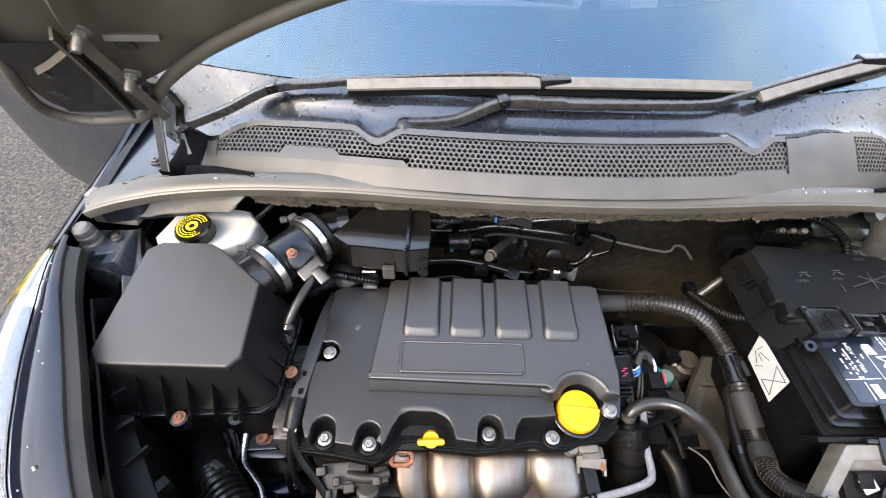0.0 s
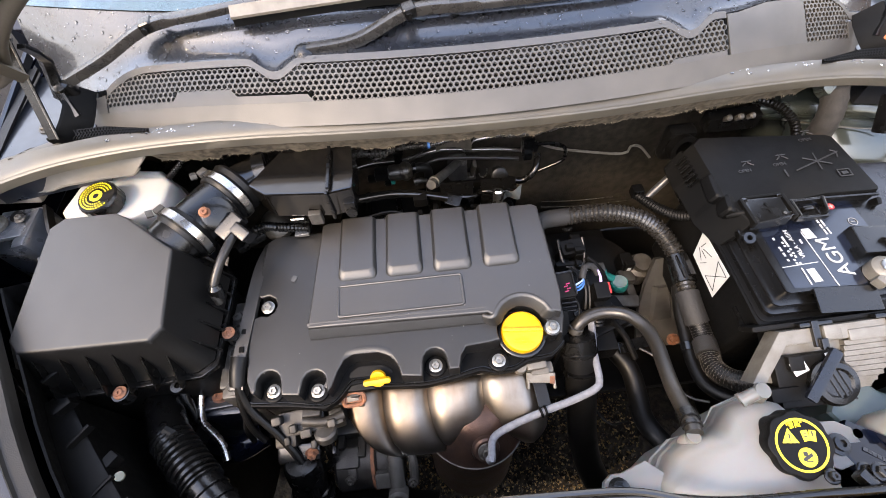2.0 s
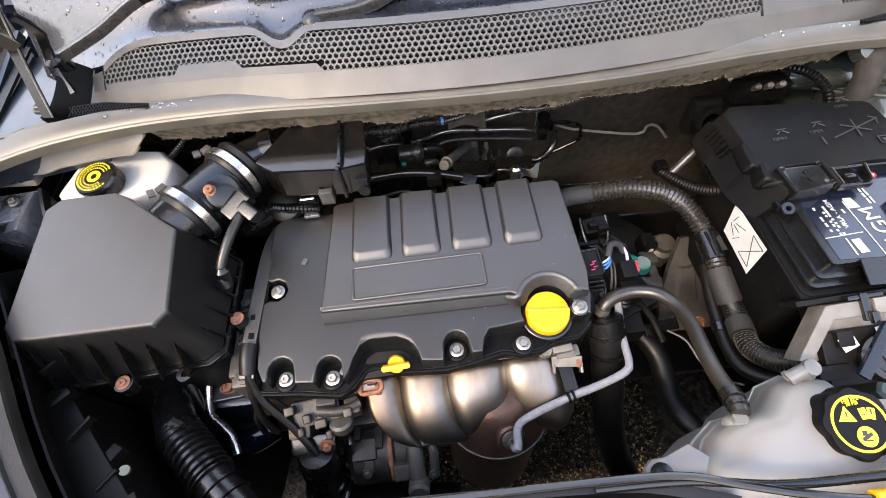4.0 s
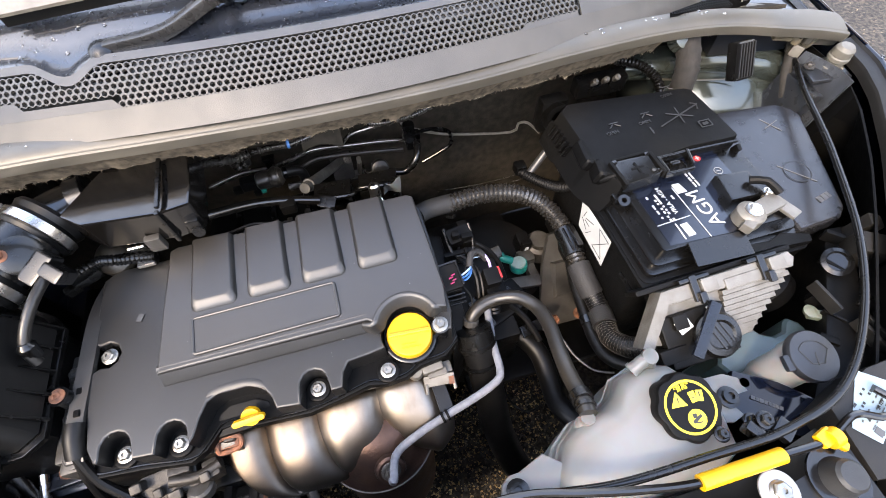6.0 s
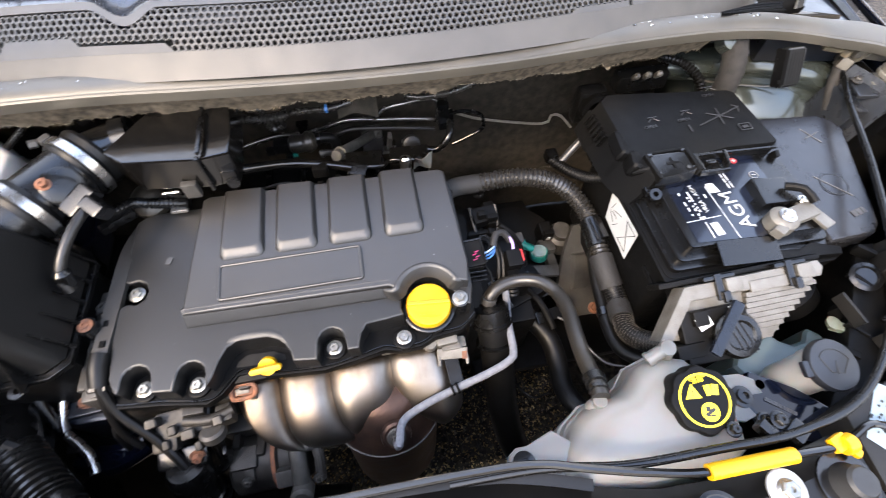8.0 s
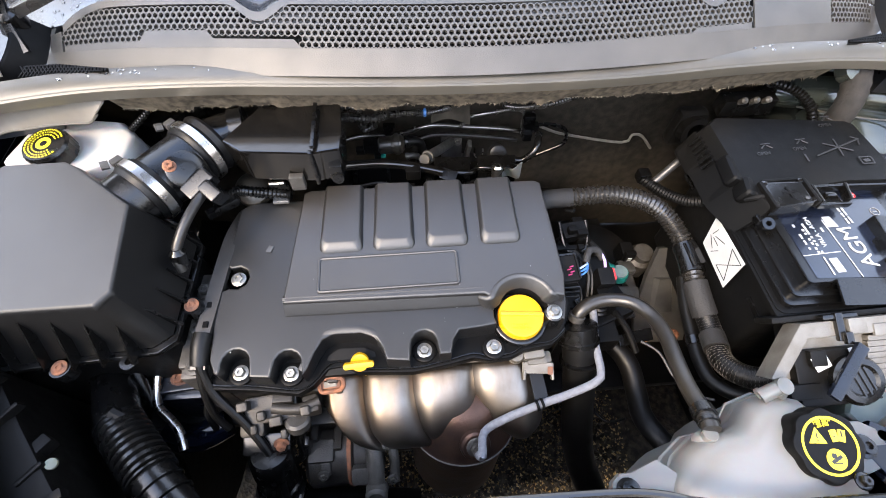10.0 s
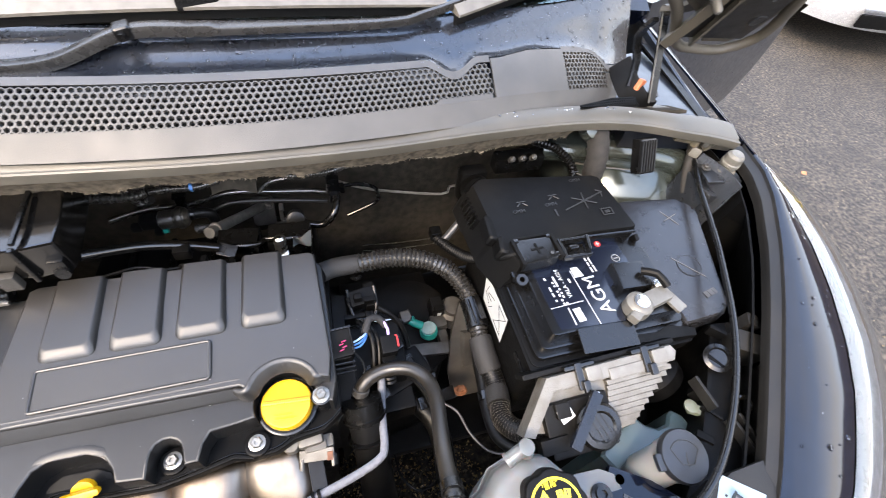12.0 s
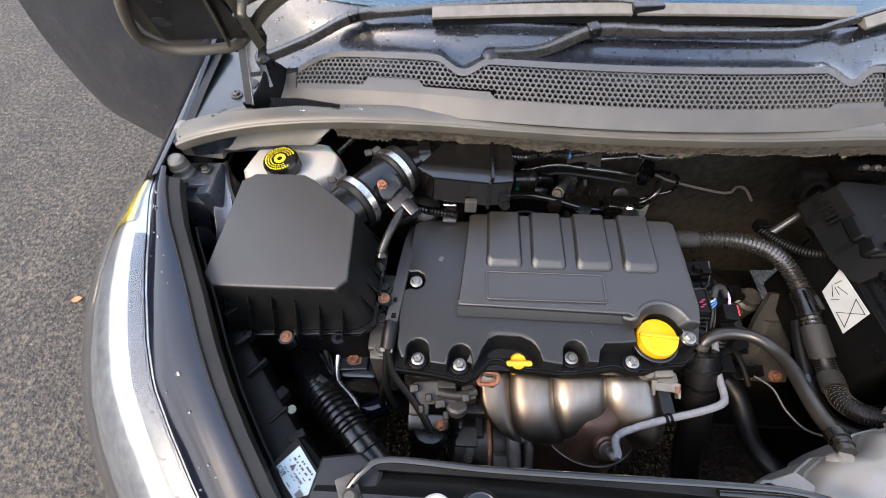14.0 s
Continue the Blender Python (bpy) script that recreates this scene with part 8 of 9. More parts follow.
    part("raised_face", bevelled(loft([[(0.508, 0.462, 0.612), (0.560, 0.462, 0.618), (0.548, 0.512, 0.682), (0.512, 0.512, 0.682)], [(0.516, 0.462, 0.626), (0.552, 0.462, 0.632), (0.540, 0.502, 0.690), (0.518, 0.502, 0.690)]]), 0.003, 2, 30), steel, m)
    for x, y, z in ((0.507, 0.434, 0.578), (0.565, 0.431, 0.582)):
        hexbolt("mount_bolt", (x, y, z), (0, -0.7, 0.7), 0.0105, RUST, m, "rust-brown bolt", h=0.010)


gearbox()


def engine_plugs():
    p = thing("connector_cluster", "cluster of black connectors with coloured wires at the engine's end", "connector")
    part("bracket", join(box(0.330, 0.553, 0.798, 0.044, 0.030, 0.026, 0.004, (10, 0, 8)), box(0.322, 0.545, 0.816, 0.014, 0.012, 0.014, 0.003), box(0.340, 0.540, 0.812, 0.018, 0.010, 0.010, 0.002), box(0.320, 0.524, 0.778, 0.050, 0.010, 0.036, 0.003), box(0.334, 0.520, 0.792, 0.006, 0.012, 0.020, 0.002), box(0.345, 0.56, 0.775, 0.02, 0.05, 0.05, 0.004)), PLASTIC, p)
    part("connector", join(box(0.282, 0.455, 0.835, 0.036, 0.042, 0.032, 0.004, (12, 0, 4)), box(0.282, 0.440, 0.822, 0.030, 0.020, 0.040, 0.003)), PLASTIC, p, "black multi-pin connector")
    part("lock", join(*[box(0.284 + 0.004 * (k % 2), 0.4395 + 0.0042 * k, 0.8525 + 0.0006 * k, 0.007, 0.0018, 0.003, 0.0006, (12, 0, 14)) for k in range(4)]), PINK, p, "magenta connector lock bars")
    for k in range(3):
        part("blue_wire", tube([(0.298, 0.446 + 0.004 * k, 0.838), (0.310, 0.447 + 0.005 * k, 0.837 + 0.002 * k), (0.320, 0.456 + 0.004 * k, 0.838), (0.324, 0.470, 0.832)], 0.0017, 8), BLUEW if k < 2 else PALEW, p)
    part("taped_wire", tube([(0.322, 0.470, 0.832), (0.330, 0.488, 0.838), (0.346, 0.492, 0.832), (0.356, 0.482, 0.820)], 0.0058, 12), TAPE, p)
    part("violet_wire", tube([(0.352, 0.488, 0.830), (0.358, 0.476, 0.822), (0.358, 0.464, 0.812)], 0.0024, 8), VIOLET, p)
    plug = part("plug", join(box(0.356, 0.455, 0.800, 0.026, 0.030, 0.036, 0.004, (10, 0, 0)), box(0.354, 0.440, 0.780, 0.022, 0.02, 0.03, 0.003)), PLASTIC, p)
    part("red_lock", join(box(0.3705, 0.455, 0.812, 0.0035, 0.018, 0.008, 0.001, (10, 0, 0)), box(0.366, 0.4635, 0.816, 0.011, 0.0035, 0.006, 0.001, (10, 0, 0))), REDP, plug, "red connector lock")
    for k in range(4):
        part("boot_ring", lathe([(0.0105, 0), (0.0125, 0.003), (0.0105, 0.006)], 14, aim((0.352, 0.428 - 0.004 * k, 0.775 - 0.007 * k), (0, 0.5, 0.86))), RUBBER, plug)
    part("loop_lead", tube([(0.300, 0.448, 0.822), (0.312, 0.436, 0.806), (0.312, 0.418, 0.792), (0.300, 0.410, 0.790)], 0.0018, 8), RUBBER, p)
    part("coil_frame", join(*[tube(q, 0.003, 8) for q in (((0.306, 0.566, 0.812), (0.308, 0.536, 0.800), (0.316, 0.520, 0.790), (0.345, 0.520, 0.790), (0.352, 0.540, 0.800), (0.352, 0.566, 0.812)), ((0.318, 0.580, 0.826), (0.325, 0.572, 0.832), (0.332, 0.580, 0.826)))]), SATIN, p, "black wire frame")
    part("silver_plug", join(box(0.412, 0.560, 0.690, 0.020, 0.020, 0.030, 0.003, (14, 0, 8)), box(0.412, 0.548, 0.694, 0.014, 0.004, 0.018, 0.001, (14, 0, 8))), CAST, p)
    part("junction", join(box(0.335, 0.470, 0.745, 0.10, 0.10, 0.05, 0.008), box(0.38, 0.44, 0.70, 0.09, 0.06, 0.06, 0.008, (0, 0, 20)), box(0.36, 0.40, 0.70, 0.06, 0.05, 0.05, 0.006)), PLASTIC, p)
    part("connector_rim", join(box(0.282, 0.4755, 0.850, 0.038, 0.003, 0.006, 0.001, (12, 0, 4)), box(0.2645, 0.455, 0.8505, 0.003, 0.040, 0.005, 0.001, (12, 0, 4)), box(0.2995, 0.455, 0.8505, 0.003, 0.040, 0.005, 0.001, (12, 0, 4)), *[box(0.283, 0.426 - 0.004 * k, 0.836 - 0.007 * k, 0.034, 0.003, 0.003, 0.001) for k in range(3)]), SATIN, p, "shiny moulded connector rim")
    part("thin_lead", join(*[tube(q, r, 8) for q, r in (
        (((0.315, 0.505, 0.805), (0.328, 0.484, 0.812), (0.333, 0.462, 0.802), (0.330, 0.436, 0.780)), 0.0042),
        (((0.322, 0.512, 0.800), (0.340, 0.482, 0.800), (0.341, 0.452, 0.786), (0.336, 0.424, 0.765)), 0.0036),
        (((0.352, 0.530, 0.800), (0.375, 0.520, 0.780), (0.392, 0.505, 0.755), (0.398, 0.480, 0.730)), 0.0050),
        (((0.300, 0.500, 0.800), (0.312, 0.490, 0.822), (0.318, 0.478, 0.826), (0.312, 0.462, 0.818)), 0.0020),
        (((0.380, 0.428, 0.742), (0.395, 0.420, 0.728), (0.412, 0.398, 0.712), (0.425, 0.365, 0.690)), 0.0060))]), RUBBER, p, "thin black leads between the connectors")
    part("rail", join(box(0.400, 0.425, 0.706, 0.075, 0.010, 0.012, 0.002, (20, 6, 6)), box(0.432, 0.392, 0.690, 0.070, 0.022, 0.006, 0.002, (24, 8, 10)), box(0.415, 0.452, 0.700, 0.030, 0.020, 0.024, 0.004, (10, 0, 14))), SATIN, p, "shiny black cable rail")
    for x, y, z in ((0.338, 0.404, 0.742), (0.372, 0.470, 0.770), (0.392, 0.448, 0.728), (0.320, 0.428, 0.765)):
        part("small_plug", join(box(x, y, z, 0.018, 0.022, 0.018, 0.003, (12, 0, 20)), box(x, y - 0.011, z + 0.006, 0.012, 0.005, 0.008, 0.001, (12, 0, 20)), box(x + 0.003, y + 0.012, z + 0.002, 0.010, 0.008, 0.010, 0.002, (12, 0, 20))), SATIN, p)
    part("elbow", join(lathe([(0.016, 0), (0.017, 0.02), (0.014, 0.024)], 20, aim((0.301, 0.390, 0.752), (0, 0.3, 1))), box(0.296, 0.402, 0.745, 0.04, 0.04, 0.03, 0.006)), SATIN, p)


engine_plugs()


def rear_pipes():
    PIPE = mat("glossy_dark_pipe", (0.24, 0.228, 0.205), 0.24, metal=0.85, color2=(0.14, 0.13, 0.115), scale=40, dirt=0.2, spec=0.7)
    r = thing("rear_pipework", "tangle of pipes and plugs behind the engine", "pipework")
    part("fuel_pipe", tube([(-0.125, 0.88, 0.720), (-0.058, 0.90, 0.721), (0.003, 0.90, 0.721), (0.045, 0.90, 0.727), (0.108, 0.90, 0.744), (0.184, 0.90, 0.735), (0.262, 0.90, 0.725), (0.318, 0.90, 0.713)], 0.0062, 12), PIPE, r, "glossy dark fuel pipe")
    part("fuel_pipe", tube([(0.050, 0.87, 0.712), (0.098, 0.88, 0.731), (0.152, 0.88, 0.731), (0.240, 0.88, 0.718), (0.303, 0.88, 0.706)], 0.0048, 10), BROWNRUB, r)
    part("fuel_pipe", tube([(0.165, 0.86, 0.772), (0.190, 0.88, 0.780), (0.235, 0.88, 0.789), (0.290, 0.88, 0.795), (0.308, 0.88, 0.779), (0.308, 0.88, 0.737)], 0.0046, 10), PIPE, r)
    for pts in ([(0.375, 0.85, 0.541), (0.479, 0.85, 0.528), (0.62, 0.85, 0.53)], [(0.377, 0.86, 0.551), (0.481, 0.86, 0.54), (0.613, 0.86, 0.54)]):
        part("thin_wire", tube(pts, 0.0016, 6, 0.02), PIPE, r)
    part("brake_pipe", tube([(0.330, 0.90, 0.745), (0.380, 0.92, 0.700), (0.446, 0.935, 0.662), (0.600, 0.935, 0.626), (0.618, 0.935, 0.650), (0.645, 0.935, 0.645), (0.682, 0.93, 0.605)], 0.0034, 8), mat("coated_brake_pipe", (0.26, 0.24, 0.20), 0.40, dirt=0.3), r, "thin bright brake pipe")
    part("loop_wire", tube([(0.347, 0.88, 0.650), (0.385, 0.88, 0.668), (0.418, 0.88, 0.690), (0.412, 0.88, 0.730), (0.375, 0.88, 0.748), (0.335, 0.88, 0.748)], 0.0042, 10), SATIN, r)
    part("pipe_clip", join(box(0.318, 0.872, 0.765, 0.026, 0.02, 0.045, 0.004), box(0.318, 0.868, 0.735, 0.020, 0.03, 0.02, 0.003), box(0.334, 0.870, 0.752, 0.016, 0.016, 0.020, 0.003)), SATIN, r)
    part("pipe_clip", join(box(0.010, 0.896, 0.738, 0.020, 0.018, 0.030, 0.004, (0, 0, 10)), box(0.012, 0.892, 0.756, 0.026, 0.014, 0.006, 0.002)), SATIN, r)
    part("corrugated_lead", tube([(-0.085, 0.785, 0.905), (-0.042, 0.800, 0.882), (-0.038, 0.820, 0.842), (-0.034, 0.836, 0.800), (-0.012, 0.830, 0.815)], 0.0080, 12, ribs=0.0018, pitch=0.0055), LOOM, r)
    part("corrugated_lead", tube([(-0.060, 0.740, 0.915), (-0.009, 0.752, 0.898), (0.018, 0.758, 0.900)], 0.0085, 12, ribs=0.0020, pitch=0.0058), LOOM, r)
    part("corrugated_lead", tube([(0.022, 0.756, 0.902), (0.056, 0.758, 0.902), (0.092, 0.756, 0.903), (0.130, 0.750, 0.918)], 0.0062, 12, ribs=0.0014, pitch=0.0042), LOOM, r)
    part("corrugated_lead", tube([(0.225, 0.758, 0.910), (0.252, 0.758, 0.904), (0.280, 0.758, 0.904), (0.310, 0.756, 0.910), (0.350, 0.750, 0.930)], 0.0068, 12, ribs=0.0014, pitch=0.0042), LOOM, r)
    part("blue_tag", lathe([(0.0076, -0.0025), (0.0079, 0), (0.0076, 0.0025)], 14, aim((0.085, 0.757, 0.9025), (1, 0, 0))), BLUEW, r, "small blue tape mark")
    part("heat_shield", grid(lambda u, v: (0.100 + 0.075 * u, 0.800 + 0.030 * v, 0.838 + 0.040 * v + 0.010 * math.sin(4 * u)), 8, 6, 0.002), FELT, r)
    part("valve", join(lathe([(0.010, -0.004), (0.0175, 0.0), (0.0185, 0.020), (0.0170, 0.024), (0.0185, 0.028), (0.0185, 0.044), (0.012, 0.050)], 22, aim((-0.006, 0.808, 0.779), (1, 0.0, 0.06))), lathe([(0.0205, 0.030), (0.0215, 0.032), (0.0215, 0.038), (0.0205, 0.040)], 22, aim((-0.006, 0.808, 0.779), (1, 0.0, 0.06)))), BROWNRUB, r, "brown-black purge valve")
    part("elbow_hose", tube([(0.040, 0.812, 0.782), (0.060, 0.818, 0.778), (0.076, 0.822, 0.768), (0.080, 0.822, 0.745), (0.076, 0.820, 0.715)], 0.0105, 14), RUBBER, r, "black rubber elbow")
    part("elbow_clamp", lathe([(0.0112, -0.004), (0.0122, -0.003), (0.0122, 0.003), (0.0112, 0.004)], 18, aim((0.048, 0.814, 0.781), (1, 0.1, -0.1))), SATIN, r)
    part("grey_tee", join(tube([(0.046, 0.806, 0.745), (0.060, 0.806, 0.748), (0.072, 0.808, 0.742)], 0.0068, 12), lathe([(0.0085, 0), (0.0085, 0.006)], 14, aim((0.046, 0.806, 0.745), (1, 0, 0.2)))), CAST, r)
    part("valve_plug", join(box(-0.024, 0.806, 0.781, 0.030, 0.022, 0.024, 0.004), box(-0.012, 0.796, 0.764, 0.014, 0.016, 0.012, 0.002), box(-0.046, 0.800, 0.776, 0.018, 0.014, 0.014, 0.003)), PLASTIC, r)
    part("green_seal", box(-0.001, 0.796, 0.764, 0.010, 0.008, 0.010, 0.002), TEAL, r)
    part("silver_tube", join(tube([(0.082, 0.752, 0.790), (0.100, 0.795, 0.760), (0.132, 0.870, 0.705), (0.159, 0.934, 0.660)], 0.0105, 16), lathe([(0.013, -0.004), (0.014, 0), (0.013, 0.004)], 18, aim((0.090, 0.770, 0.778), (0.4, 0.9, -0.65)))), ALU, r, "cast metal tube")
    plate = part("tube_plate", moved(prism(rounded(-0.026, -0.036, 0.024, 0.036, 0.010), 0, 0.010, 0.002), aim((0.158, 0.932, 0.646), (0, -1, 0.4))), CAST, r, "cast flange plate")
    for p in ((0.172, 0.924, 0.668), (0.150, 0.922, 0.624)):
        hexbolt("flange_bolt", p, (0, -1, 0.4), 0.007, ALU, plate, h=0.008)
    part("metal_fin", join(box(0.197, 0.918, 0.645, 0.010, 0.020, 0.066, 0.003, (18, 4, 0)), box(0.185, 0.925, 0.612, 0.040, 0.02, 0.012, 0.003)), ALU, r)
    part("wire_hook", tube([(0.206, 0.880, 0.688), (0.207, 0.876, 0.668), (0.216, 0.874, 0.660), (0.225, 0.876, 0.668), (0.226, 0.880, 0.684)], 0.0022, 8), STEEL, r)
    part("inlet_ledge", join(prism([(0.098, 0.700), (0.166, 0.696), (0.172, 0.740), (0.100, 0.744)], 0.752, 0.806, 0.006), prism([(0.182, 0.702), (0.256, 0.700), (0.262, 0.745), (0.186, 0.748)], 0.748, 0.800, 0.006)), SATIN, r, "black moulded inlet ledge")
    part("ledge_rim", join(tube([(0.098, 0.700, 0.806), (0.130, 0.696, 0.810), (0.166, 0.696, 0.806), (0.178, 0.712, 0.798), (0.186, 0.702, 0.812), (0.220, 0.698, 0.812), (0.258, 0.702, 0.806)], 0.0050, 10), box(0.205, 0.690, 0.785, 0.012, 0.010, 0.018, 0.002), box(0.165, 0.688, 0.780, 0.014, 0.010, 0.014, 0.002)), SATIN, r)
    part("manifold_top", prism([(-0.14, 0.63), (0.26, 0.63), (0.27, 0.80), (-0.12, 0.80)], 0.58, 0.735, 0.02), PLASTIC, r, "black plastic inlet manifold")
    for k in range(5):
        x = -0.06 + 0.068 * k
        part("manifold_rib", box(x, 0.72, 0.738, 0.012, 0.14, 0.018, 0.005), SATIN, r)
    part("round_plug", lathe([(0.018, 0), (0.018, 0.02), (0.010, 0.024)], 18, aim((0.235, 0.79, 0.762), (0, -0.8, 0.5))), RUBBER, r)
    part("curved_lead", tube([(0.250, 0.77, 0.765), (0.285, 0.765, 0.760), (0.310, 0.77, 0.785), (0.320, 0.80, 0.800)], 0.0075, 12), SATIN, r)
    part("flat_lead", tube([(-0.055, 0.640, 0.900), (0.005, 0.672, 0.868), (0.060, 0.682, 0.846), (0.110, 0.680, 0.830)], 0.0082, 12), GLOSSP, r, "glossy taped lead")
    part("flat_end", box(0.122, 0.676, 0.826, 0.030, 0.022, 0.004, 0.001, (20, 10, -20)), SATIN, r)
    part("lead_plug", join(box(0.058, 0.672, 0.842, 0.026, 0.018, 0.022, 0.003), box(0.086, 0.66, 0.815, 0.010, 0.02, 0.03, 0.003)), PLASTIC, r)
    inj = part("injector", join(lathe([(0.010, 0), (0.010, 0.030), (0.007, 0.034)], 16, aim((0.209, 0.664, 0.816), (0, 0.25, 1)))), STEEL, r, "bright injector body")
    part("injector_foot", box(0.209, 0.658, 0.816, 0.022, 0.014, 0.008, 0.003), mat("pale_blue_white_plastic", (0.70, 0.80, 0.85), 0.4), inj)
    part("white_flap", grid(lambda u, v: (0.226 + 0.032 * u + 0.004 * v, 0.690 + 0.006 * math.sin(5 * u + 3 * v), 0.792 + 0.030 * v + 0.006 * u), 8, 8, 0.0012), GREYTAB, r, "crumpled scrap of grey plastic film")
    for k, x in enumerate((-0.02, 0.055, 0.13, 0.165)):
        part("coil_plug", join(box(x, 0.635, 0.808, 0.022, 0.026, 0.028, 0.004), box(x, 0.650, 0.826, 0.010, 0.014, 0.012, 0.002)), SATIN, r)
    part("coil_lead", tube([(-0.05, 0.64, 0.845), (0.0, 0.645, 0.85), (0.03, 0.64, 0.842), (0.05, 0.65, 0.83)], 0.003, 8), RUBBER, r)
    left = thing("front_wiring_clip", "short corrugated cable in a steel clip beside the cover", "cable")
    part("corrugated_lead", tube([(-0.262, 0.600, 0.878), (-0.225, 0.617, 0.880), (-0.195, 0.613, 0.880), (-0.140, 0.606, 0.876)], 0.0095, 12, ribs=0.0020, pitch=0.0055), SATIN, left)
    part("steel_clip", join(box(-0.156, 0.616, 0.888, 0.024, 0.005, 0.036, 0.002, (25, 0, 0)), box(-0.156, 0.606, 0.872, 0.026, 0.024, 0.006, 0.002)), STEEL, left)
    part("dome_plug", lathe([(0.030, 0), (0.029, 0.012), (0.020, 0.022), (0.006, 0.026)], 22, aim((-0.205, 0.632, 0.862), (0, -0.3, 1))), BROWNRUB, left)
    part("plug", join(box(-0.242, 0.600, 0.870, 0.040, 0.016, 0.016, 0.004, (0, 0, 30)), box(-0.262, 0.586, 0.868, 0.020, 0.014, 0.014, 0.003, (0, 0, 30))), SATIN, left)
    vac = thing("vacuum_hose", "thin black corrugated vacuum hose", "hose")
    part("hose_wall", tube([(-0.372, 0.690, 0.950), (-0.345, 0.715, 0.965), (-0.315, 0.745, 0.985), (-0.290, 0.765, 1.000)], 0.0055, 10, ribs=0.001, pitch=0.004), SATIN, vac)


rear_pipes()


def right_corner():
    d = thing("strut_tower", "grey-green painted strut tower beside the fuse box", "strut tower")
    part("dome", join(lathe([(0.18, -0.10), (0.165, 0.0), (0.140, 0.035), (0.09, 0.055), (0.02, 0.060)], 40, aim((0.955, 0.735, 0.872), (-0.10, -0.38, 1)))), DOME, d)
    part("pressed_rail", sweep(spline([(0.735, 0.775, 0.905), (0.800, 0.752, 0.912), (0.870, 0.728, 0.925), (0.940, 0.700, 0.925), (1.000, 0.672, 0.915)], 0.02), circle(0.034, 20, 0.8)), DOME, d, "rounded pressed rail catching the light")
    part("weld_seam", tube([(0.760, 0.724, 0.905), (0.820, 0.700, 0.905), (0.885, 0.672, 0.912), (0.915, 0.650, 0.930)], 0.0018, 6), SEALRUB, d)
    hexbolt("tower_nut", (0.885, 0.648, 0.868), (-0.2, -0.8, 0.6), 0.009, ALU, d, h=0.008)
    part("side_plate", grid(lambda u, v: (1.000 + 0.020 * math.sin(2.2 * u) - 0.030 * v, 0.640 - 0.095 * u, 0.968 - 0.13 * v + 0.004 * math.sin(5 * v)), 10, 10, 0.004), mat("blue_grey_inner_paint", (0.050, 0.056, 0.066), 0.30, metal=0.3, coat=0.4, bump=0.05, bscale=300, dirt=0.3), d, "blue-grey painted inner panel")
    part("seam_filler", join(box(0.950, 0.660, 0.990, 0.036, 0.010, 0.008, 0.003, (10, 6, -14)), box(0.978, 0.652, 0.984, 0.016, 0.012, 0.014, 0.004, (0, 10, 20))), mat("ochre_sealant", (0.11, 0.088, 0.052), 0.6, color2=(0.06, 0.05, 0.032), scale=70, bump=0.6, bscale=200), d, "lumpy ochre sealant")
    f = thing("wrapped_hose", "felt-wrapped heater hose through the bulkhead", "hose")
    part("wrap", tube([(0.788, 0.715, 1.000), (0.787, 0.690, 0.985), (0.788, 0.672, 0.955), (0.792, 0.668, 0.915)], 0.0205, 18, 0.004, 0.0016, 0.014), WRAP, f)
    part("cap_plate", join(box(0.755, 0.722, 0.995, 0.11, 0.008, 0.04, 0.003, (30, 8, 0)), lathe([(0.026, 0), (0.022, 0.018), (0.010, 0.024)], 20, aim((0.780, 0.710, 0.992), (0, -0.6, 0.6)))), DOME, f, "painted plate behind the hose")
    c = thing("ribbed_connector", "dark ribbed connector block under the scuttle", "connector")
    part("block", box(0.850, 0.634, 0.984, 0.038, 0.022, 0.062, 0.004, (-34, 6, 8)), SATIN, c)
    for k in range(6):
        part("block_rib", box(0.8345 + 0.0063 * k, 0.6235 + 0.0009 * k, 0.992 - 0.0006 * k, 0.003, 0.008, 0.054, 0.001, (-34, 6, 8)), PANEL, c)
    e = thing("coolant_pipe_plug", "black hose port with white-tipped plugs by the bulkhead", "connector")
    part("port", join(box(0.575, 0.735, 0.862, 0.055, 0.03, 0.075, 0.010), annulus(0.018, 0.028, 0, 0.02, aim((0.575, 0.715, 0.868), (0, -1, 0.4)))), PLASTIC, e)
    for k in range(3):
        part("white_tip", lathe([(0.005, 0), (0.006, 0.014), (0.003, 0.018)], 10, aim((0.640 + 0.022 * k, 0.722, 0.922), (0, -0.6, 0.8))), CAST, e)
    part("plug_block", box(0.664, 0.735, 0.908, 0.10, 0.03, 0.035, 0.005), SATIN, e)
    part("corrugated_lead", tube([(0.690, 0.745, 0.945), (0.725, 0.720, 0.945), (0.750, 0.690, 0.930), (0.758, 0.670, 0.905)], 0.009, 12, ribs=0.0020, pitch=0.0055), SATIN, e)
    b = thing("cable_plugs", "taped plugs and cables in the wing corner", "connector")
    part("taped_cable", tube([(1.000, 0.690, 0.985), (0.990, 0.660, 0.965), (0.975, 0.630, 0.935), (0.968, 0.600, 0.905)], 0.009, 12), WRAP, b)
    part("plug", join(box(0.992, 0.655, 0.962, 0.034, 0.020, 0.020, 0.004, (10, 20, 50)), box(1.012, 0.668, 0.985, 0.02, 0.05, 0.03, 0.004, (20, 0, 20))), mat("grey_beige_plug", (0.09, 0.08, 0.06), 0.5, dirt=0.3), b)
    part("corner_block", box(1.035, 0.668, 0.985, 0.07, 0.05, 0.035, 0.008, (0, 8, -8)), mat("dull_beige_filler", (0.08, 0.072, 0.058), 0.6, dirt=0.4), b, "weathered corner end block")
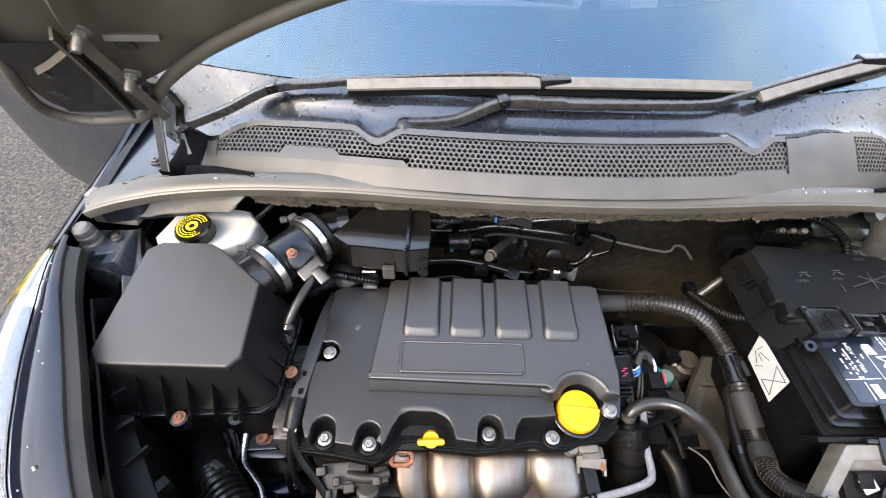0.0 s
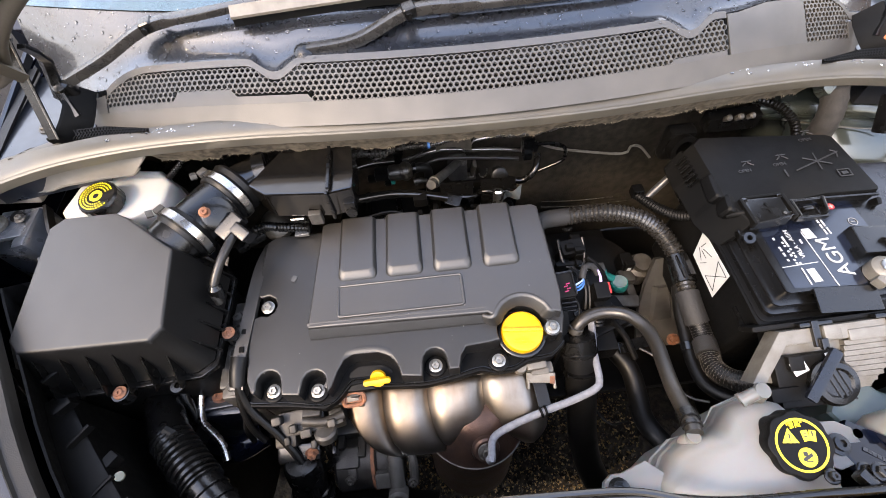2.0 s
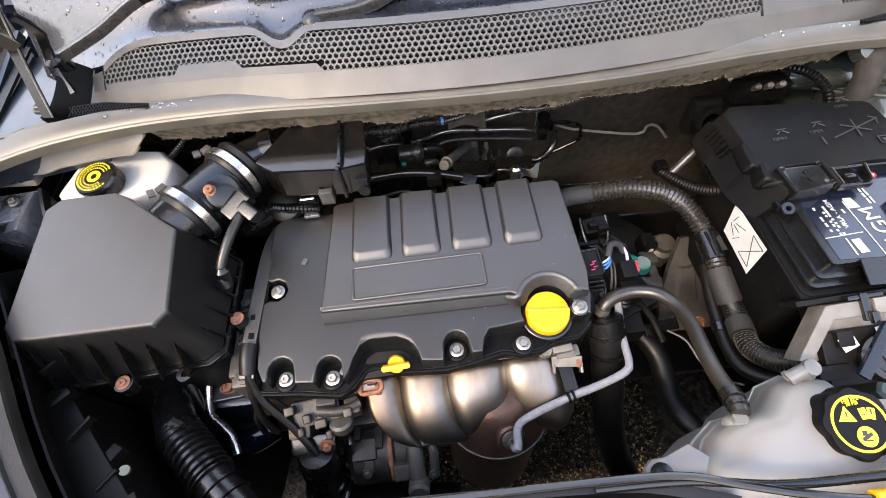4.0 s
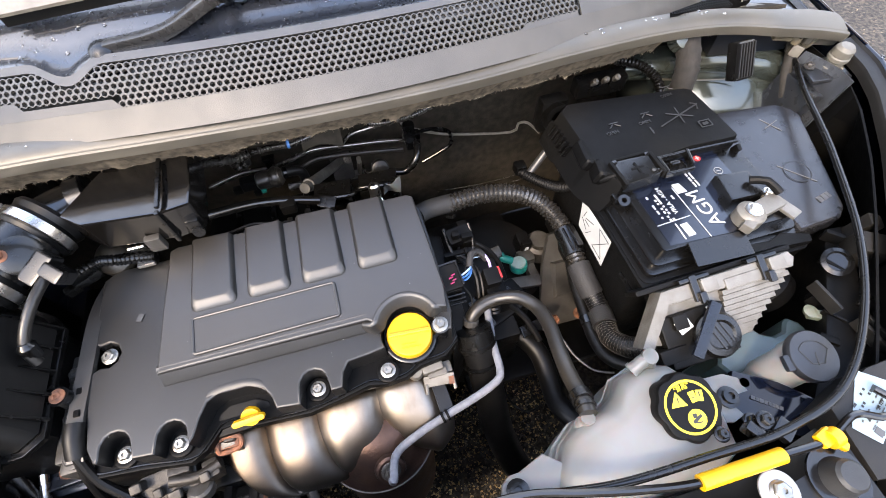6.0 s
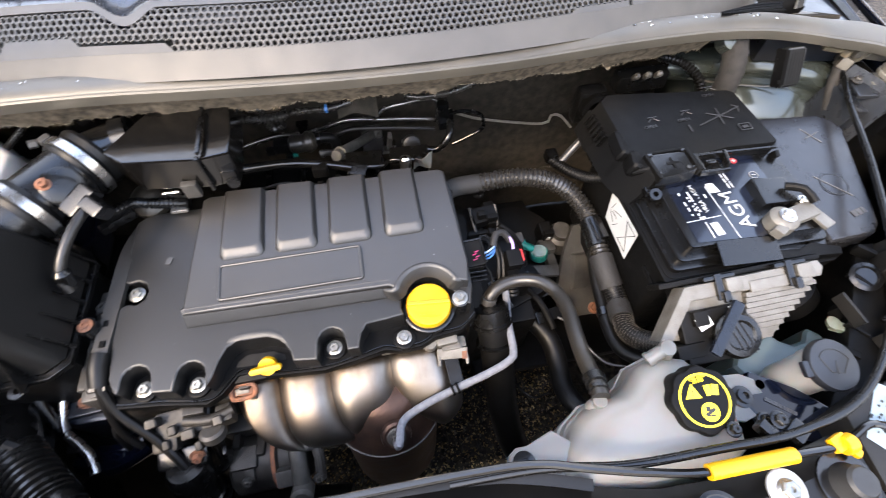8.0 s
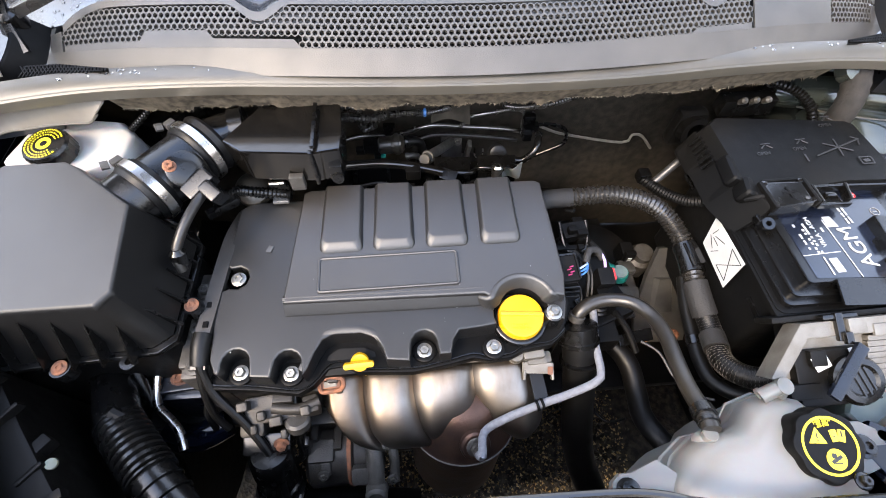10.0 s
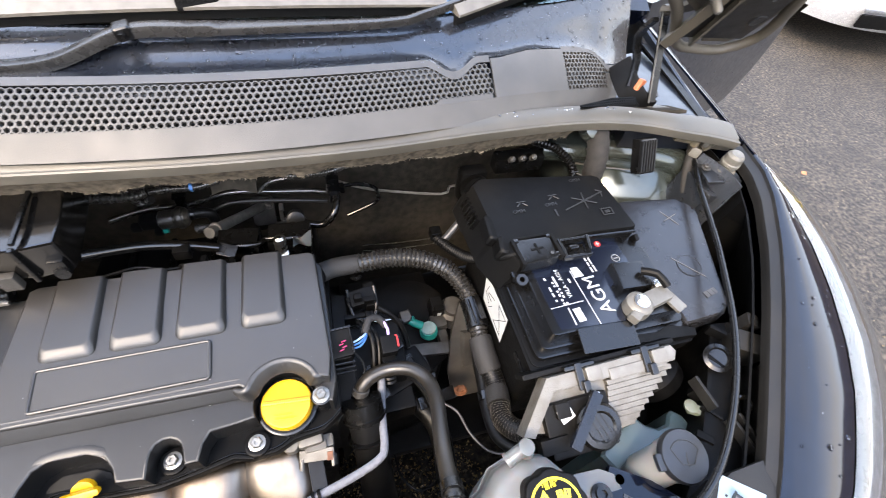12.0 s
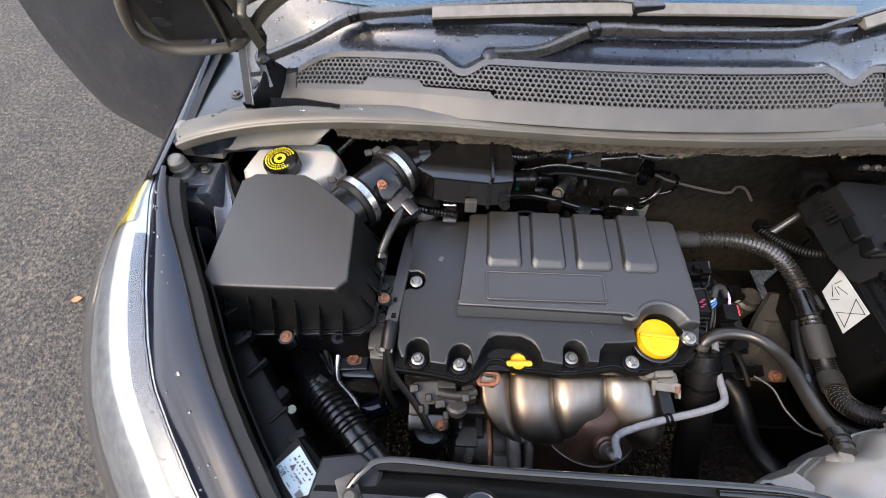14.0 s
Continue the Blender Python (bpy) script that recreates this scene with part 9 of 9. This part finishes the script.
    part("orange_tab", box(0.893, 0.765, 1.040, 0.016, 0.010, 0.022, 0.003, (0, 20, 20)), mat("faded_orange_plastic", (0.55, 0.16, 0.06), 0.5), b, "small orange tab")


right_corner()


# ------------------------------------------------------------------ wipers
WIPER = mat("satin_black_enamel", (0.014, 0.0135, 0.013), 0.27, color2=(0.020, 0.019, 0.018), scale=60, bump=0.06, bscale=400, spec=0.6, dirt=0.1)


def wiper(label, arm, blade, hub):
    w = thing("wiper", label, "wiper", group="windscreen wipers")
    path = spline(arm, 0.01)
    n = len(path)

    def ring(i):
        t = i / n
        a = 0.0095 if t < 0.30 else 0.0115 - 0.0065 * min(1, (t - 0.30) / 0.35)
        h = 0.0055 if t > 0.3 else 0.0075
        return [(-a, -h), (-a, h * 0.3), (-a * 0.85, h * 0.85), (-a * 0.6, h * 0.9), (0, h), (a * 0.6, h * 0.9), (a * 0.85, h * 0.85), (a, h * 0.3), (a, -h)]
    part("arm", sweep(path, ring), WIPER, w, "satin black wiper arm", sharp=50)
    k = Vector(arm[2])
    part("knuckle", join(box(k.x, k.y, k.z + 0.001, 0.022, 0.024, 0.018, 0.005, (0, -10, 10), 3), tube([k + Vector((0, -0.018, 0)), k + Vector((0, 0.018, 0))], 0.005, 10)), SATIN, w)
    part("pivot_cap", lathe([(0.016, -0.012), (0.017, 0.004), (0.015, 0.014), (0.010, 0.018), (0.002, 0.019)], 24, aim(hub, (0, -0.35, 1))), SATIN, w, "round pivot cap")
    bp = spline(blade, 0.02)
    part("blade", sweep(bp, [(-0.013, -0.002), (-0.010, 0.006), (-0.002, 0.011), (0.004, 0.006), (0.012, 0.000), (0.012, -0.004)]), mat("faded_blade_" + str(int(hub[0] > -0.3)), (0.125, 0.112, 0.092), 0.42, dirt=0.3), w, "faded flat wiper blade")
    part("rubber_lip", sweep([p + Vector((0, -0.004, -0.010)) for p in bp], [(-0.003, -0.008), (-0.003, 0.006), (0.003, 0.006), (0.003, -0.008)]), RUBBER, w)
    c = Vector(arm[-1])
    part("clip", box(c.x, c.y, c.z - 0.004, 0.055, 0.024, 0.020, 0.004, (0, 0, 8)), SATIN, w)


wiper("long black wiper with a faded grey flat blade", [(-0.505, 0.812, 1.070), (-0.425, 0.824, 1.098), (-0.335, 0.838, 1.136), (-0.240, 0.840, 1.147), (-0.149, 0.841, 1.155), (0.075, 0.842, 1.168), (0.165, 0.836, 1.165)],
      [(-0.197, 0.828, 1.148), (0.0, 0.832, 1.156), (0.183, 0.834, 1.160), (0.35, 0.838, 1.160), (0.517, 0.846, 1.156)], (-0.510, 0.812, 1.060))
wiper("black wiper lying across the scuttle, beaded with rain", [(-0.088, 0.778, 1.108), (-0.010, 0.778, 1.116), (0.075, 0.797, 1.142), (0.160, 0.798, 1.144), (0.240, 0.799, 1.144), (0.420, 0.806, 1.144), (0.483, 0.822, 1.149), (0.597, 0.863, 1.163), (0.769, 0.925, 1.180)],
      [(0.530, 0.830, 1.146), (0.66, 0.880, 1.160), (0.80, 0.930, 1.172), (0.95, 0.990, 1.186)], (-0.094, 0.778, 1.096))


# ------------------------------------------------------------------ rain drops, grit and leaves
def bead(out, p, n, r, flat=0.28):
    """A low drop of water on a surface."""
    m = aim(p, n)
    base = len(out[0])
    rings = ((1.0, -0.0006), (0.96, r * flat * 0.45), (0.62, r * flat * 0.88))
    k = 9
    for s, h in rings:
        for i in range(k):
            a = 2 * math.pi * i / k
            out[0].append(m @ Vector((r * s * math.cos(a), r * s * math.sin(a), h)))
    out[0].append(m @ Vector((0, 0, r * flat)))
    out[0].append(m @ Vector((0, 0, -0.0006)))
    for j in range(2):
        for i in range(k):
            q = (i + 1) % k
            out[1].append((base + j * k + i, base + j * k + q, base + (j + 1) * k + q, base + (j + 1) * k + i))
    for i in range(k):
        q = (i + 1) % k
        out[1].append((base + 2 * k + i, base + 2 * k + q, base + 3 * k))
        out[1].append((base + q, base + i, base + 3 * k + 1))


def drops(name, label, fn, count, rng, small, large, pick):
    out = ([], [])
    for _ in range(count):
        a, b = pick(rng)
        p = Vector(fn(a, b))
        t, s = Vector(fn(min(1, a + 0.002), b)) - p, Vector(fn(a, min(1, b + 0.01))) - p
        n = t.cross(s)
        if n.length < 1e-12:
            continue
        n.normalize()
        if n.z < 0:
            n = -n
        bead(out, p - n * 0.0001, n, small + (large - small) * rng.random() ** 3)
    me = bpy.data.meshes.new(name)
    me.from_pydata(out[0], [], out[1])
    for poly in me.polygons:
        poly.use_smooth = True
    me.materials.append(DROP)
    tagged(new(name, me), label, "water drops", kind="stuff")


rng = random.Random(77)
drops("rain_drops", "clear rain drops beaded on the band below the windscreen", scuttle, 1150, rng, 0.0008, 0.0034, lambda r: (r.random(), r.random()))
drops("rain_drops", "clear rain drops beaded on the windscreen", screen, 380, rng, 0.0008, 0.0030, lambda r: (r.random(), 0.12 * r.random() ** 1.6))


def on_seal(a, b):
    p = STRIP_PATH[int(a * (len(STRIP_PATH) - 1))]
    q = STRIP_PATH[min(int(a * (len(STRIP_PATH) - 1)) + 1, len(STRIP_PATH) - 1)]
    f = a * (len(STRIP_PATH) - 1) % 1.0
    return p.lerp(q, f) + Vector((0, 0.010 - 0.012 * b, 0.0108))


drops("rain_drops", "clear rain drops along the rubber scuttle seal", on_seal, 110, rng, 0.0012, 0.0042, lambda r: (0.12 + 0.76 * r.random(), r.random()))



def specks():
    """Pale dust specks lying on the covers."""
    verts, faces, r = [], [], random.Random(52)
    spots = [(r.uniform(-0.12, 0.25), r.uniform(0.42, 0.59), 0) for _ in range(15)] + [(r.uniform(-0.22, 0.25), r.uniform(0.36, 0.41), 1) for _ in range(7)]
    for x, y, k in spots:
        z = 0.8705 + 0.085 * (y - 0.41) - 4.0 * max(0, y - 0.570) ** 2 if k == 0 else 0.842 + 0.10 * (y - 0.34)
        s, b = r.uniform(0.0003, 0.0007), len(verts)
        for q in range(5):
            verts.append((x + s * math.cos(q * 1.257) * r.uniform(0.6, 1.4), y + s * math.sin(q * 1.257), z + 0.0003))
        verts.append((x, y, z + 0.0003 + s * 0.5))
        faces += [(b + q, b + (q + 1) % 5, b + 5) for q in range(5)]
    me = bpy.data.meshes.new("dust_specks")
    me.from_pydata(verts, [], faces)
    me.materials.append(PAPER)
    tagged(new("dust_specks", me), "pale specks of dust on the engine cover", "dust", kind="stuff")


specks()


def wing_surface(s):
    def f(u, v):
        y = -0.04 + 0.62 * u
        a, b = along(y, SEAL_W, s) + 0.018, along(y, EDGE_W, s)
        return (XC + s * (a + (b - a) * v), y, along(y, SEAL_Z) + 0.0045 - 0.012 * v * v + 0.003 * math.sin(math.pi * v))
    return f


drops("rain_drops", "scattered rain drops on the wing", wing_surface(-1), 30, rng, 0.0010, 0.0040, lambda r: (r.random(), 0.1 + 0.85 * r.random()))
drops("rain_drops", "scattered rain drops on the wing", wing_surface(1), 44, rng, 0.0010, 0.0045, lambda r: (r.random(), 0.1 + 0.85 * r.random()))


def grit():
    verts, faces = [], []
    r = random.Random(11)
    for _ in range(17000):
        if r.random() < 0.30:
            x, y = r.uniform(-0.35, 0.62), r.uniform(0.05, 0.75)
        elif r.random() < 0.62:
            x, y = r.uniform(-3.4, -0.75), r.uniform(-0.2, 3.2)
        else:
            x, y = r.uniform(0.2, 3.6), r.uniform(-0.2, 3.0)
        s = 0.0018 + 0.0060 * r.random() ** 3
        z = 0.006 * noise.noise(Vector((x * 0.7, y * 0.7, 0.3)))
        b = len(verts)
        for dx, dy, dz in ((1, 0, 0), (-0.4, 0.9, 0), (-0.5, -0.8, 0), (0.1 * r.random(), 0.1, 1)):
            verts.append((x + dx * s * r.uniform(0.7, 1.3), y + dy * s * r.uniform(0.7, 1.3), z - 0.0005 + dz * s * r.uniform(0.6, 1.2)))
        faces += [(b, b + 1, b + 3), (b + 1, b + 2, b + 3), (b + 2, b, b + 3)]
    me = bpy.data.meshes.new("grit")
    me.from_pydata(verts, [], faces)
    m = mat("loose_stone_chips", (0.20, 0.165, 0.11), 0.6, color2=(0.05, 0.045, 0.035), scale=90)
    me.materials.append(m)
    tagged(new("grit", me), "loose stone chips strewn over the asphalt", "grit", kind="stuff")


grit()


def wet_grit():
    """Wet chips on the ground below the engine, sunlit glints put into their colour."""
    verts, faces = [], []
    r = random.Random(19)
    for _ in range(6500):
        x, y = r.uniform(-0.34, 0.64), r.uniform(0.0, 0.60)
        s = 0.0020 + 0.0046 * r.random() ** 2
        a, b = r.uniform(0, 6.28), len(verts)
        z = 0.006 * noise.noise(Vector((x * 0.7, y * 0.7, 0.3)))
        for k, h in ((0.0, 0.0), (2.1, 0.0), (4.2, 0.0), (1.0, 1.0)):
            w = s * (1.0 if h == 0 else 0.25)
            verts.append((x + w * math.cos(a + k), y + w * math.sin(a + k), z - 0.0004 + h * s * 0.8))
        faces += [(b, b + 1, b + 3), (b + 1, b + 2, b + 3), (b + 2, b, b + 3)]
    me = bpy.data.meshes.new("wet_grit")
    me.from_pydata(verts, [], faces)
    me.materials.append(mat("wet_chips_glint_gold", (0.70, 0.52, 0.27), 0.18, color2=(0.36, 0.25, 0.12), scale=60, coat=0.8))
    tagged(new("wet_grit", me), "wet stone chips below the engine, coloured bright for sunlit glints", "grit", kind="stuff")


wet_grit()


def leaf(x, y, a, size, m):
    bm = grid(lambda u, v: (size * (u - 0.5) * 1.6, size * math.sin(math.pi * u) ** 0.8 * (v - 0.5), 0.006 + 0.25 * size * (u - 0.5) ** 2 + 0.1 * size * abs(v - 0.5)), 8, 4, 0.0006)
    ob = part("fallen_leaf", moved(bm, pose(x, y, 0.0, 0, 0, a)), m)
    tagged(ob, "dry orange-brown leaf fallen on the asphalt", "leaf", "fallen leaves")


LEAF = mat("dry_leaf", (0.42, 0.16, 0.06), 0.7, color2=(0.25, 0.12, 0.05), scale=80, bump=0.4, bscale=300)
for x, y, a, s in ((-1.60, 0.86, 20, 0.026), (-1.45, 0.95, 70, 0.014), (1.95, 0.80, 10, 0.03), (2.35, 1.05, 50, 0.025), (2.15, 0.72, 110, 0.02), (2.9, 1.35, 15, 0.028)):
    leaf(x, y, a, s, LEAF)


# ------------------------------------------------------------------ a car parked beyond
def far_car():
    c = thing("parked_car", "silver-white car parked facing, only its bumper in view", "car")
    silver = mat("silver_white_paint", (0.60, 0.61, 0.62), 0.25, metal=0.3, coat=1.0, bump=0.01, dirt=0.1)
    m = pose(4.72, 2.52, 0, 0, 0, -14)

    def body(a, b):
        t = 2 * a - 1
        y = 4.1 * b
        w = 0.86 * (1 - 0.30 * (1 - min(1, y / 0.5)) ** 2)
        top = float(np.interp(y, (0, 0.1, 0.9, 1.6, 3.2, 4.1), (0.55, 0.72, 0.95, 1.45, 1.45, 1.0)))
        ang = t * 2.2
        return (w * math.sin(max(-1.57, min(1.57, ang))), y - 0.12 * math.cos(t * 1.57) * (1 - b), 0.26 + (top - 0.26) * max(0, min(1, math.cos(t * 1.57) * 1.9)) if abs(t) < 1 else 0.26)
    part("body", moved(grid(body, 30, 30, 0.01), m), silver, c)
    part("bumper", moved(grid(lambda a, b: (-0.74 + 1.48 * a, -0.16 + 0.22 * (2 * a - 1) ** 4 - 0.06 * math.sin(math.pi * b), 0.22 + 0.40 * b), 24, 10, 0.01), m), silver, c, "pale painted bumper")
    part("lower_grille", moved(box(0, -0.20, 0.30, 1.0, 0.03, 0.09, 0.02), m), PLASTIC, c)
    part("bright_strip", moved(box(0, -0.215, 0.375, 1.05, 0.02, 0.025, 0.008), m), LAMPIN, c)
    part("number_plate", moved(box(0, -0.225, 0.47, 0.52, 0.01, 0.11, 0.004), m), PAPER, c, "plain white plate")
    for s in (-1, 1):
        part("headlamp", moved(box(s * 0.62, -0.02, 0.62, 0.30, 0.14, 0.12, 0.04, (0, 0, s * 20)), m), LAMPIN, c)
        for y in (0.55, 3.2):
            part("wheel", moved(lathe([(0.20, -0.09), (0.29, -0.10), (0.31, -0.08), (0.31, 0.08), (0.29, 0.10), (0.20, 0.09)], 30, pose(s * 0.74, y, 0.31, 0, 90, 0)), m), RUBBER, c)


far_car()
